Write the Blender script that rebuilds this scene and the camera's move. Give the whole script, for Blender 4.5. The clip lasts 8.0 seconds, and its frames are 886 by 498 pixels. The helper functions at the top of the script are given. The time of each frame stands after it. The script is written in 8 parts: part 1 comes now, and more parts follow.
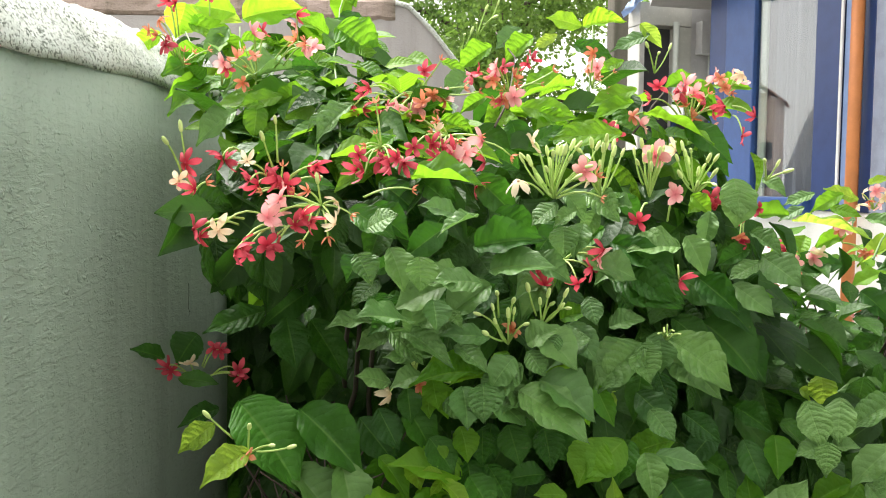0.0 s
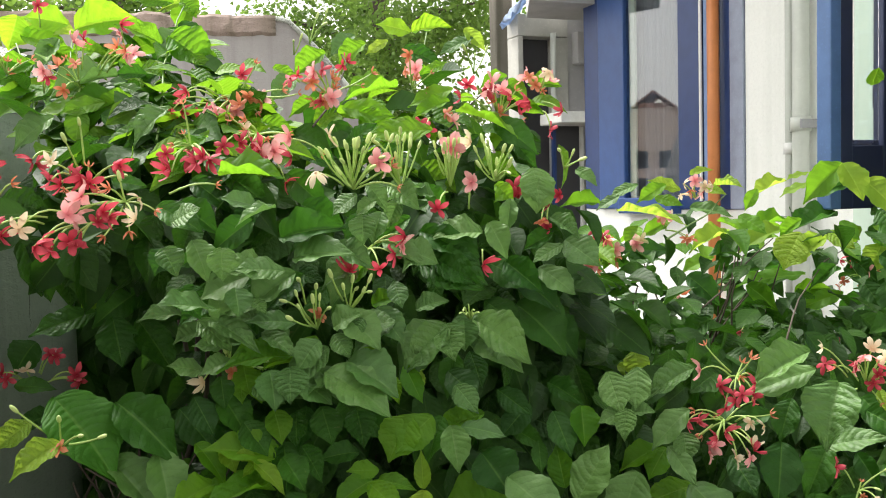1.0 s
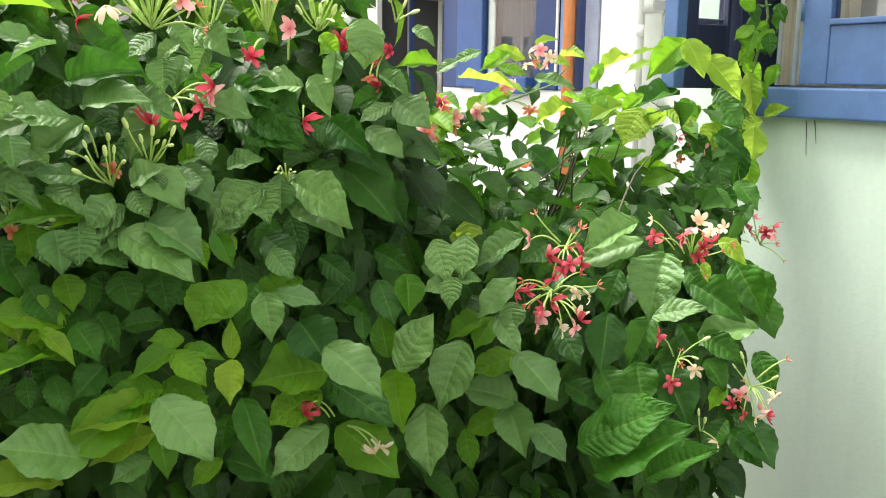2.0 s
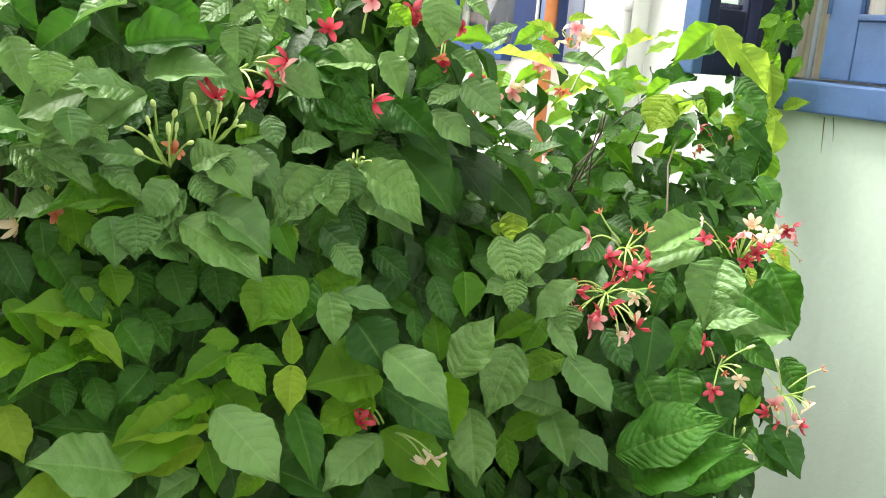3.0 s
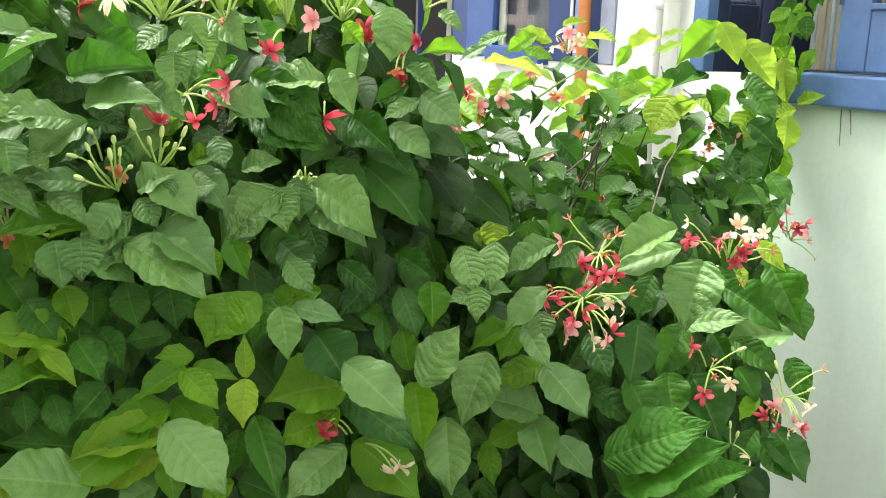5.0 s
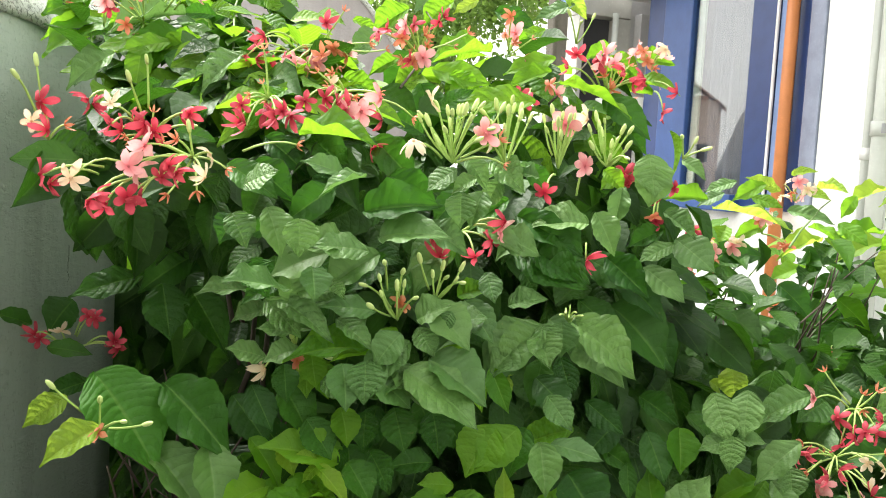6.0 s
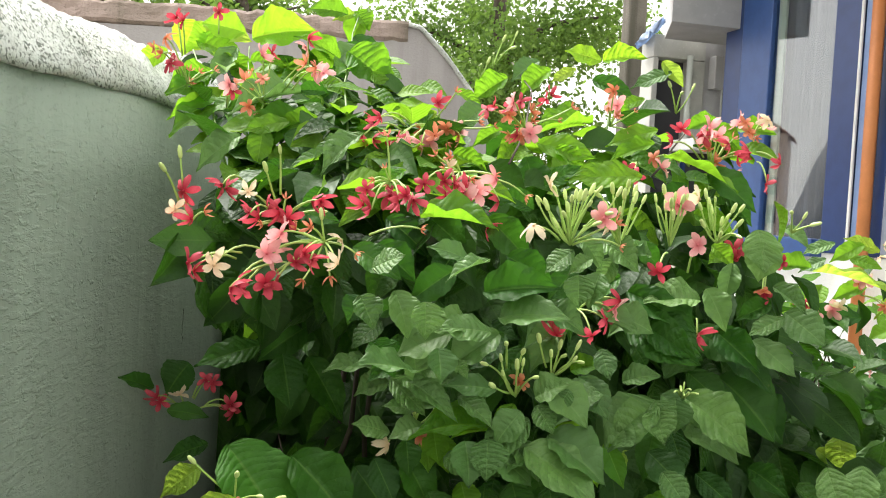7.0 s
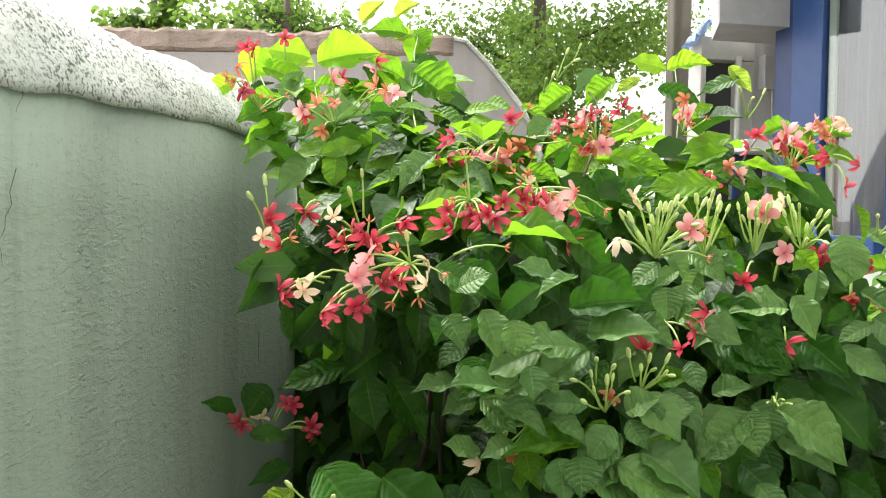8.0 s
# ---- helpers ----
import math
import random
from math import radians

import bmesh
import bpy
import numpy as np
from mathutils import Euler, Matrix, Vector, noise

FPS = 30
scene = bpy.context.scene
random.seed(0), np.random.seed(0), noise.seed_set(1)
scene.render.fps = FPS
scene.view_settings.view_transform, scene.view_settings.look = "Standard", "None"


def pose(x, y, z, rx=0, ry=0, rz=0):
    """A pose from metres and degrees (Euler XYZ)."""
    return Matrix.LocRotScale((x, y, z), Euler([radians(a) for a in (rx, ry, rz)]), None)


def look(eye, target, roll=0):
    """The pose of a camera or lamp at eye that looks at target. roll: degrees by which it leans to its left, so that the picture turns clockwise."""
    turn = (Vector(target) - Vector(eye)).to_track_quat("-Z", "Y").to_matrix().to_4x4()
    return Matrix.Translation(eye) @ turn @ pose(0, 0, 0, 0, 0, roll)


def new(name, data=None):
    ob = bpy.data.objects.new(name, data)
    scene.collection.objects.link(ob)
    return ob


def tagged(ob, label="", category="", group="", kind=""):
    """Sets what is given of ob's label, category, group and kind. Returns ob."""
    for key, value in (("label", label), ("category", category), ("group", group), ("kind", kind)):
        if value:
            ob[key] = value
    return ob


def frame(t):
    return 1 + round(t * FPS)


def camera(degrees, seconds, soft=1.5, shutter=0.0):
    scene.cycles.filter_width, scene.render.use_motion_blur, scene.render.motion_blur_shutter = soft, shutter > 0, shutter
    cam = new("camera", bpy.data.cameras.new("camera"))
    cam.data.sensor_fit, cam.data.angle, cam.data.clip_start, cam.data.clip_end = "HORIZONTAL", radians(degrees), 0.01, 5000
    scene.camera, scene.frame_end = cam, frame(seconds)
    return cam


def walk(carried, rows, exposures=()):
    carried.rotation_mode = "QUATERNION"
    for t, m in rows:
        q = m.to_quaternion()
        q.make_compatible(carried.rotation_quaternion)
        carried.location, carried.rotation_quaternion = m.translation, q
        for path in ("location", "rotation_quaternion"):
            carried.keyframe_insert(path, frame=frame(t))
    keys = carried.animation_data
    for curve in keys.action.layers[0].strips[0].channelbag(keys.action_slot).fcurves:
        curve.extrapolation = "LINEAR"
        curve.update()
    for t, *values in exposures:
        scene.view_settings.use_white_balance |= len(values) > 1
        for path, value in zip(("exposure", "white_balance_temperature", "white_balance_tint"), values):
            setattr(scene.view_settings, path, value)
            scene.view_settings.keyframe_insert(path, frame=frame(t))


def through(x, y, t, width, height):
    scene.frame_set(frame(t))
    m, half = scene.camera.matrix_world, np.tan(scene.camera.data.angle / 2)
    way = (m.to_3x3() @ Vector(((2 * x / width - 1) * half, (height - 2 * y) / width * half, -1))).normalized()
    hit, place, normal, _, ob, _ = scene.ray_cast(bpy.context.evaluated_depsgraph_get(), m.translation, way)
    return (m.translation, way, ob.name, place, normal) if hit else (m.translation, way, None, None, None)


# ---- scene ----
cam = camera(51.1, 8.0, soft=1.05)
PATH = [
    (0, (0.172, 0.158, 1.477), (0.71, 2.078, 1.333), 0.5),
    (0.5, (0.217, 0.094, 1.463), (0.829, 1.997, 1.403), -0.2),
    (1, (0.278, 0.055, 1.446), (0.995, 1.919, 1.335), -1.4),
    (1.5, (0.347, 0.009, 1.418), (1.155, 1.825, 1.19), -0.8),
    (1.7, (0.363, 0.025, 1.409), (1.233, 1.803, 1.123), -0.4),
    (2.8, (0.276, 0.297, 1.428), (1.4, 1.885, 0.967), 4.0),
    (3, (0.259, 0.278, 1.436), (1.355, 1.889, 0.986), 4.8),
    (3.5, (0.318, 0.228, 1.452), (1.324, 1.901, 1.02), 5.2),
    (4, (0.368, 0.202, 1.457), (1.381, 1.876, 1.042), 3.8),
    (4.2, (0.389, 0.199, 1.448), (1.419, 1.863, 1.035), 3.1),
    (5.3, (0.335, 0.201, 1.458), (1.252, 1.92, 1.002), 1.5),
    (5.5, (0.299, 0.207, 1.462), (1.155, 1.975, 1.09), 1.4),
    (6, (0.25, 0.229, 1.449), (0.917, 2.107, 1.283), 3.3),
    (6.5, (0.189, 0.209, 1.49), (0.781, 2.116, 1.368), 3.6),
    (7, (0.18, 0.218, 1.499), (0.714, 2.143, 1.398), 3.0),
    (7.5, (0.16, 0.216, 1.511), (0.642, 2.154, 1.399), 2.1),
    (8, (0.137, 0.227, 1.506), (0.577, 2.177, 1.426), 0.8),
]
walk(cam, [(t, look(eye, target, roll)) for t, eye, target, roll in PATH], [(0, 1.3), (0.6, 0.92), (1.2, 1.0), (1.7, 1.3), (2.8, 1.62), (4.2, 1.62), (5.5, 1.66), (6.0, 1.5), (6.6, 1.1), (8, 1.2)])

# ---- light: a bright overcast sky, brighter from behind the house's neighbour ----
SUN_AZ, SUN_EL = 336.0, 57.0          # degrees: clockwise from +y, and above the horizon
world = bpy.data.worlds.new("overcast_sky")
scene.world = world
world.use_nodes = True
wn, wl = world.node_tree.nodes, world.node_tree.links
sky = wn.new("ShaderNodeTexSky")
sky.sky_type = "NISHITA"
sky.sun_disc = False
sky.sun_elevation, sky.sun_rotation = radians(SUN_EL), radians(SUN_AZ)
sky.dust_density = 4.0
veil = wn.new("ShaderNodeMix")        # a cloud sheet takes most of the blue out
veil.data_type = "RGBA"
veil.inputs["Factor"].default_value = 0.8
veil.inputs["B"].default_value = (12.5, 12.2, 11.7, 1)
wl.new(sky.outputs["Color"], veil.inputs["A"])
back = wn["Background"]
back.inputs["Strength"].default_value = 0.10
wl.new(veil.outputs["Result"], back.inputs["Color"])

sun = new("sun", bpy.data.lights.new("sun", "SUN"))
sun.data.energy, sun.data.angle, sun.data.color = 4.2, radians(22), (1.0, 0.965, 0.92)
az, el = radians(SUN_AZ), radians(SUN_EL)
sun_from = Vector((math.sin(az) * math.cos(el), math.cos(az) * math.cos(el), math.sin(el)))
sun.matrix_world = look(sun_from * 20, (0, 0, 0))


# ---- materials ----
class Nodes:
    """A small builder for one node material."""

    def __init__(self, name):
        self.m = bpy.data.materials.new(name)
        self.m.use_nodes = True
        self.n, self.l = self.m.node_tree.nodes, self.m.node_tree.links
        self.bsdf = self.n["Principled BSDF"]

    def put(self, target, value):
        if isinstance(value, bpy.types.NodeSocket):
            self.l.new(value, target)
        else:
            target.default_value = value

    def math(self, op, a, b=0.0, c=0.0, clamp=False):
        node = self.n.new("ShaderNodeMath")
        node.operation, node.use_clamp = op, clamp
        for socket, value in zip(node.inputs, (a, b, c)):
            self.put(socket, value)
        return node.outputs[0]

    def noise(self, scale, detail=4.0, rough=0.55, vector=None, stretch=None):
        node = self.n.new("ShaderNodeTexNoise")
        node.inputs["Scale"].default_value = scale
        node.inputs["Detail"].default_value = detail
        node.inputs["Roughness"].default_value = rough
        if vector is None:
            vector = self.where()
        if stretch:
            mapping = self.n.new("ShaderNodeMapping")
            mapping.inputs["Scale"].default_value = stretch
            self.l.new(vector, mapping.inputs["Vector"])
            vector = mapping.outputs[0]
        self.l.new(vector, node.inputs["Vector"])
        return node.outputs["Fac"]

    def where(self):
        return self.n.new("ShaderNodeNewGeometry").outputs["Position"]

    def ramp(self, value, low, high):
        node = self.n.new("ShaderNodeMapRange")
        node.interpolation_type = "SMOOTHSTEP"
        self.put(node.inputs["Value"], value)
        node.inputs["From Min"].default_value, node.inputs["From Max"].default_value = low, high
        return node.outputs["Result"]

    def mix(self, fac, a, b):
        node = self.n.new("ShaderNodeMix")
        node.data_type = "RGBA"
        for key, value in (("Factor", fac), ("A", a), ("B", b)):
            if isinstance(value, tuple):
                value = (*value, 1.0)[:4]
            self.put(node.inputs[key], value)
        return node.outputs["Result"]

    def bump(self, height, strength, distance):
        node = self.n.new("ShaderNodeBump")
        node.inputs["Strength"].default_value, node.inputs["Distance"].default_value = strength, distance
        self.l.new(height, node.inputs["Height"])
        self.l.new(node.outputs[0], self.bsdf.inputs["Normal"])
        return node.outputs[0]

    def finish(self, colour, rough=0.6, metal=0.0, spec=0.5):
        for key, value in (("Base Color", colour), ("Roughness", rough), ("Metallic", metal), ("Specular IOR Level", spec)):
            if isinstance(value, tuple):
                value = (*value, 1.0)[:4]
            self.put(self.bsdf.inputs[key], value)
        return self.m


def painted_wall(name, base, stain, grime=0.5, streak=0.5, rough=0.75, bump=0.35):
    """Limewash or emulsion on rough render: vertical rain streaks, patches and trowel marks."""
    k = Nodes(name)
    patches = k.ramp(k.noise(2.3, 5), 0.38, 0.72)
    streaks = k.ramp(k.noise(14.0, 5, vector=k.where(), stretch=(1, 1, 0.06)), 0.46, 0.7)
    fine = k.noise(60.0, 3)
    colour = k.mix(k.math("MULTIPLY", patches, grime), base, stain)
    colour = k.mix(k.math("MULTIPLY", streaks, streak), colour, stain)
    colour = k.mix(k.math("MULTIPLY", k.ramp(fine, 0.35, 0.7), 0.12), colour, tuple(c * 0.7 for c in base))
    trowel = k.noise(38.0, 5, vector=k.where(), stretch=(1, 1, 0.10))
    bands = k.math("MULTIPLY_ADD", k.ramp(k.noise(7.0, 3, vector=k.where(), stretch=(1, 1, 0.08)), 0.42, 0.6), 0.55, 0.45)
    dents = k.math("MULTIPLY", k.ramp(k.noise(46.0, 3, 0.6, vector=k.where(), stretch=(1, 1, 2.4)), 0.42, 0.62), bands)
    colour = k.mix(k.math("MULTIPLY", k.ramp(k.noise(120.0, 2), 0.6, 0.7), 0.35 * bump), colour, tuple(c * 0.45 for c in stain))
    pits = k.math("MULTIPLY", k.ramp(k.noise(70.0, 2), 0.62, 0.72), k.ramp(k.noise(3.0, 3), 0.45, 0.6))
    k.bump(k.math("ADD", k.math("MULTIPLY", trowel, 0.5), k.math("MULTIPLY_ADD", dents, 0.25, k.math("MULTIPLY", pits, 0.5))), bump, 0.008)
    return k.finish(colour, rough, spec=0.3)


def plain(name, base, rough=0.5, metal=0.0, wear=0.15, scale=14.0, spec=0.5, bump=0.1):
    """Paint, plastic or metal with slight blotches and relief."""
    k = Nodes(name)
    big, fine = k.noise(scale, 4), k.noise(scale * 9, 3)
    colour = k.mix(k.math("MULTIPLY", k.ramp(big, 0.35, 0.7), wear), base, tuple(c * 0.55 for c in base))
    colour = k.mix(k.math("MULTIPLY", k.ramp(fine, 0.55, 0.75), wear), colour, tuple(min(1, c * 1.35) for c in base))
    k.bump(fine, bump, 0.002)
    return k.finish(colour, rough, metal, spec)


def coping_material():
    """Old lime mortar: white, pitted with black weathering spots and grey moss."""
    k = Nodes("weathered_lime_mortar")
    pits = k.noise(190.0, 3, 0.6)
    zones = k.ramp(k.noise(6.0, 4), 0.32, 0.62)
    spots = k.math("MULTIPLY", k.ramp(pits, 0.53, 0.60), k.math("MULTIPLY_ADD", zones, 0.70, 0.26))
    moss = k.math("MULTIPLY", k.ramp(k.noise(230.0, 3, 0.7), 0.5, 0.62), k.math("MULTIPLY", zones, 0.45))
    colour = k.mix(k.ramp(k.noise(4.0, 5), 0.4, 0.75), (0.68, 0.70, 0.66), (0.48, 0.51, 0.46))
    colour = k.mix(moss, colour, (0.22, 0.25, 0.19))
    colour = k.mix(spots, colour, (0.10, 0.12, 0.09))
    k.bump(k.math("SUBTRACT", k.noise(45.0, 5, 0.6), spots), 0.6, 0.006)
    return k.finish(colour, 0.9, spec=0.2)


def leaf_material(name, deep, fresh, vein, island=False, sheen=0.50, through=0.3, relief_most=0.36, gloss=0.3, count=7.5):
    """A leaf with midrib and side veins by its own u (across) and v (along), quilted between the veins."""
    k = Nodes(name)
    uv = k.n.new("ShaderNodeUVMap")
    split = k.n.new("ShaderNodeSeparateXYZ")
    k.l.new(uv.outputs[0], split.inputs[0])
    u = k.math("ABSOLUTE", k.math("MULTIPLY_ADD", split.outputs[0], 2.0, -1.0))
    v = split.outputs[1]
    arch = k.math("MULTIPLY", k.math("POWER", u, 1.5), 0.22)
    wave = k.math("FRACT", k.math("MULTIPLY", k.math("SUBTRACT", v, arch), count))
    side = k.math("ABSOLUTE", k.math("SUBTRACT", wave, 0.5))
    side_vein = k.ramp(side, 0.07, 0.0)
    mid = k.ramp(u, 0.07, 0.015)
    veins = k.math("MAXIMUM", mid, k.math("MULTIPLY", side_vein, 0.5))
    if island:
        chance = k.n.new("ShaderNodeNewGeometry").outputs["Random Per Island"]
    else:
        chance = k.n.new("ShaderNodeObjectInfo").outputs["Random"]
    colour = k.mix(chance, deep, fresh)
    blotch = k.noise(28.0, 4)
    colour = k.mix(k.math("MULTIPLY", k.ramp(blotch, 0.4, 0.75), 0.45), colour, tuple(c * 0.6 for c in deep))
    spot = k.ramp(k.noise(150.0, 2), 0.7, 0.78)
    colour = k.mix(k.math("MULTIPLY", spot, 0.35), colour, (0.22, 0.22, 0.07))
    colour = k.mix(k.math("MULTIPLY", side_vein, 0.22), colour, tuple(c * 0.6 for c in deep))
    colour = k.mix(k.math("MULTIPLY", mid, 0.5), colour, vein)
    relief = k.math("MULTIPLY_ADD", k.math("POWER", k.math("FRACT", k.math("MULTIPLY", chance, 7.3)), 2.0), relief_most, 0.25 * relief_most)
    quilt = k.math("MULTIPLY", relief, k.math("SUBTRACT", k.math("MULTIPLY", k.ramp(side, 0.0, 0.42), 0.6), k.math("MULTIPLY", veins, 0.5)))
    cells = k.n.new("ShaderNodeTexVoronoi")
    spread = k.n.new("ShaderNodeMapping")
    spread.inputs["Scale"].default_value = (7.0, 15.0, 1.0)
    k.l.new(uv.outputs[0], spread.inputs["Vector"])
    k.l.new(spread.outputs[0], cells.inputs["Vector"])
    cells.inputs["Scale"].default_value = 1.6
    puff = k.math("MULTIPLY", k.math("MULTIPLY_ADD", cells.outputs["Distance"], -0.8, 0.65), relief)
    normal = k.bump(k.math("ADD", quilt, k.math("MULTIPLY_ADD", k.noise(140.0, 3), 0.25, puff)), 0.75, 0.0045)
    k.finish(colour, k.math("MULTIPLY_ADD", blotch, 0.3, sheen - 0.12), spec=gloss)
    glow = k.n.new("ShaderNodeBsdfTranslucent")
    k.put(glow.inputs["Color"], k.mix(0.55, colour, tuple(min(1.0, c * 2.6) for c in fresh)))
    k.l.new(normal, glow.inputs["Normal"])
    both = k.n.new("ShaderNodeMixShader")
    both.inputs[0].default_value = through
    k.l.new(k.bsdf.outputs[0], both.inputs[1])
    k.l.new(glow.outputs[0], both.inputs[2])
    k.l.new(both.outputs[0], k.n["Material Output"].inputs["Surface"])
    return k.m


def petal_material(name, heart, rim, through=0.35):
    """A thin petal, shaded from its throat to its rim, with fine lengthwise lines."""
    k = Nodes(name)
    uv = k.n.new("ShaderNodeUVMap")
    split = k.n.new("ShaderNodeSeparateXYZ")
    k.l.new(uv.outputs[0], split.inputs[0])
    lines = k.noise(9.0, 2, vector=uv.outputs[0], stretch=(3.0, 0.4, 1))
    colour = k.mix(k.ramp(split.outputs[1], 0.05, 0.8), heart, rim)
    chance = k.n.new("ShaderNodeObjectInfo").outputs["Random"]
    colour = k.mix(k.math("MULTIPLY", chance, 0.45), colour, heart)
    colour = k.mix(k.math("MULTIPLY", k.ramp(lines, 0.5, 0.75), 0.3), colour, tuple(c * 0.6 for c in heart))
    k.bump(lines, 0.3, 0.001)
    k.finish(colour, 0.55, spec=0.3)
    glow = k.n.new("ShaderNodeBsdfTranslucent")
    k.put(glow.inputs["Color"], colour)
    both = k.n.new("ShaderNodeMixShader")
    both.inputs[0].default_value = through
    k.l.new(k.bsdf.outputs[0], both.inputs[1])
    k.l.new(glow.outputs[0], both.inputs[2])
    k.l.new(both.outputs[0], k.n["Material Output"].inputs["Surface"])
    return k.m


def glass_material():
    k = Nodes("window_glass")
    k.bsdf.inputs["Transmission Weight"].default_value = 1.0
    k.bsdf.inputs["IOR"].default_value = 1.72
    smear = k.noise(6.0, 4)
    return k.finish(k.mix(smear, (0.84, 0.88, 0.88), (0.92, 0.94, 0.93)), 0.0)


WALL_GREEN = painted_wall("sage_green_render", (0.355, 0.425, 0.348), (0.262, 0.312, 0.256), 0.45, 0.55, 0.75, 0.5)
WALL_MINT = painted_wall("pale_mint_emulsion", (0.54, 0.66, 0.56), (0.43, 0.53, 0.45), 0.3, 0.2, 0.6, 0.06)
WALL_WHITE = painted_wall("white_emulsion", (0.86, 0.88, 0.84), (0.6, 0.64, 0.58), 0.2, 0.25, 0.65, 0.2)
WALL_GREY = painted_wall("grey_bare_render", (0.40, 0.38, 0.37), (0.26, 0.24, 0.23), 0.4, 0.4)
BROWN = painted_wall("brown_mossy_masonry", (0.40, 0.315, 0.275), (0.16, 0.14, 0.10), 0.75, 0.75, 0.9, 0.9)
PIER = painted_wall("dark_mossy_pier", (0.17, 0.155, 0.13), (0.07, 0.07, 0.05), 0.7, 0.7, 0.9, 0.6)
COPING = coping_material()
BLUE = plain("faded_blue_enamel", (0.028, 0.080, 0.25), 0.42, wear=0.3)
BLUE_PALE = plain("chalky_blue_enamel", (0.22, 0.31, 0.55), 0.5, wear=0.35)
# Blue enamel with the shadow on the open casement put into its colour.
BLUE_IN_SHADE = plain("shaded_blue_enamel", (0.012, 0.018, 0.05), 0.4, wear=0.3)
ORANGE = plain("terracotta_orange_plastic", (0.56, 0.20, 0.06), 0.5, wear=0.25)
PVC = plain("grey_white_plastic", (0.52, 0.55, 0.50), 0.5, wear=0.2)
BAY_BLUE = plain("worn_mid_blue_enamel", (0.062, 0.125, 0.27), 0.45, wear=0.4)
ROOF_RED = plain("red_roof_tile", (0.44, 0.25, 0.19), 0.8, wear=0.4, scale=4.0)
PLASTER_PINK = painted_wall("dusty_pink_plaster", (0.78, 0.64, 0.57), (0.62, 0.5, 0.44))
OFF_WHITE = plain("greyed_white_paint", (0.50, 0.50, 0.46), 0.7, wear=0.35, scale=8.0)
WHITE = plain("chipped_white_paint", (0.78, 0.79, 0.76), 0.55, wear=0.3)
CRACK = plain("dark_crack", (0.10, 0.115, 0.095), 0.9)
CONCRETE = plain("pale_concrete", (0.46, 0.46, 0.46), 0.85, wear=0.3, scale=6.0, bump=0.4)
# Near-black colour that stands in for the darkness of rooms and openings.
INDOOR_SHADE = plain("painted_indoor_shade", (0.05, 0.05, 0.055), 0.8)
CREAM = plain("cream_curtain_cloth", (0.62, 0.56, 0.42), 0.9, wear=0.3)
METAL = plain("dull_grey_metal", (0.36, 0.37, 0.38), 0.45, 0.6, wear=0.3)
SOIL = plain("dry_garden_soil", (0.15, 0.13, 0.10), 0.95, wear=0.4, scale=5.0, bump=0.8)
BARK = plain("brown_grey_bark", (0.075, 0.058, 0.042), 0.9, wear=0.4, scale=30.0, bump=0.7)
TWIG = plain("dark_brown_twig", (0.06, 0.042, 0.03), 0.85, wear=0.3, scale=40.0)
GREEN_STEM = plain("green_vine_stem", (0.11, 0.19, 0.045), 0.6, wear=0.25, scale=60.0)
PALE_STALK = plain("pale_green_stalk", (0.36, 0.52, 0.13), 0.55, wear=0.15, scale=80.0)
GLASS = glass_material()
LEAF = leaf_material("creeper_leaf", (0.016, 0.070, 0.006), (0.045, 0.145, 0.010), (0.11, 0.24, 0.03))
# Inner leaves: the shade inside the plant is put into this darker green.
LEAF_SHADED_FILL = leaf_material("creeper_leaf_shaded_mass", (0.010, 0.040, 0.0035), (0.036, 0.110, 0.007), (0.07, 0.15, 0.02), island=True, through=0.22, relief_most=0.36)
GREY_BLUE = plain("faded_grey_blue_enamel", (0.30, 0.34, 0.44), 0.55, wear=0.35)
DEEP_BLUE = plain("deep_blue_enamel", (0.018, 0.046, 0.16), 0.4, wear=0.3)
LILAC = plain("sky_tone_grey_cloth", (0.150, 0.178, 0.225), 0.9, wear=0.04, bump=0.0)
# Lighter greens: the backlight on the plant's top is put into leaf colour.
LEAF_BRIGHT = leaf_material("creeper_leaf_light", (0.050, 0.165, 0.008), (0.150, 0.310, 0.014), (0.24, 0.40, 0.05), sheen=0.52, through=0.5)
LEAF_LIT_FILL = leaf_material("creeper_leaf_lit_mass", (0.05, 0.16, 0.006), (0.16, 0.31, 0.014), (0.23, 0.35, 0.05), island=True, sheen=0.52, through=0.42, relief_most=0.5)
LEAF_YOUNG = leaf_material("creeper_leaf_young", (0.15, 0.28, 0.020), (0.28, 0.41, 0.040), (0.42, 0.56, 0.08), through=0.55, relief_most=0.6)
# Young crest leaves, with the yellow of their backlighting put into the colour.
LEAF_YELLOW = leaf_material("creeper_leaf_young_backlit", (0.17, 0.42, 0.012), (0.25, 0.50, 0.020), (0.45, 0.56, 0.08), through=0.55, relief_most=0.6)
# Glossy leaves; sky sheen on upward faces is also put into the pale colour.
LEAF_PALE = leaf_material("creeper_leaf_glossy_sky_sheen", (0.056, 0.138, 0.028), (0.116, 0.226, 0.050), (0.15, 0.27, 0.07), sheen=0.48, through=0.2, gloss=0.4)
LEAF_QUILT = leaf_material("creeper_leaf_old", (0.036, 0.140, 0.010), (0.052, 0.170, 0.014), (0.14, 0.27, 0.05), sheen=0.56, through=0.3, relief_most=1.0, count=12.5)
FAR_LEAF = leaf_material("tree_leaf_mass", (0.045, 0.10, 0.018), (0.13, 0.22, 0.035), (0.15, 0.25, 0.06), island=True, through=0.4)
RED = petal_material("crimson_petal", (0.36, 0.012, 0.030), (0.70, 0.11, 0.15))
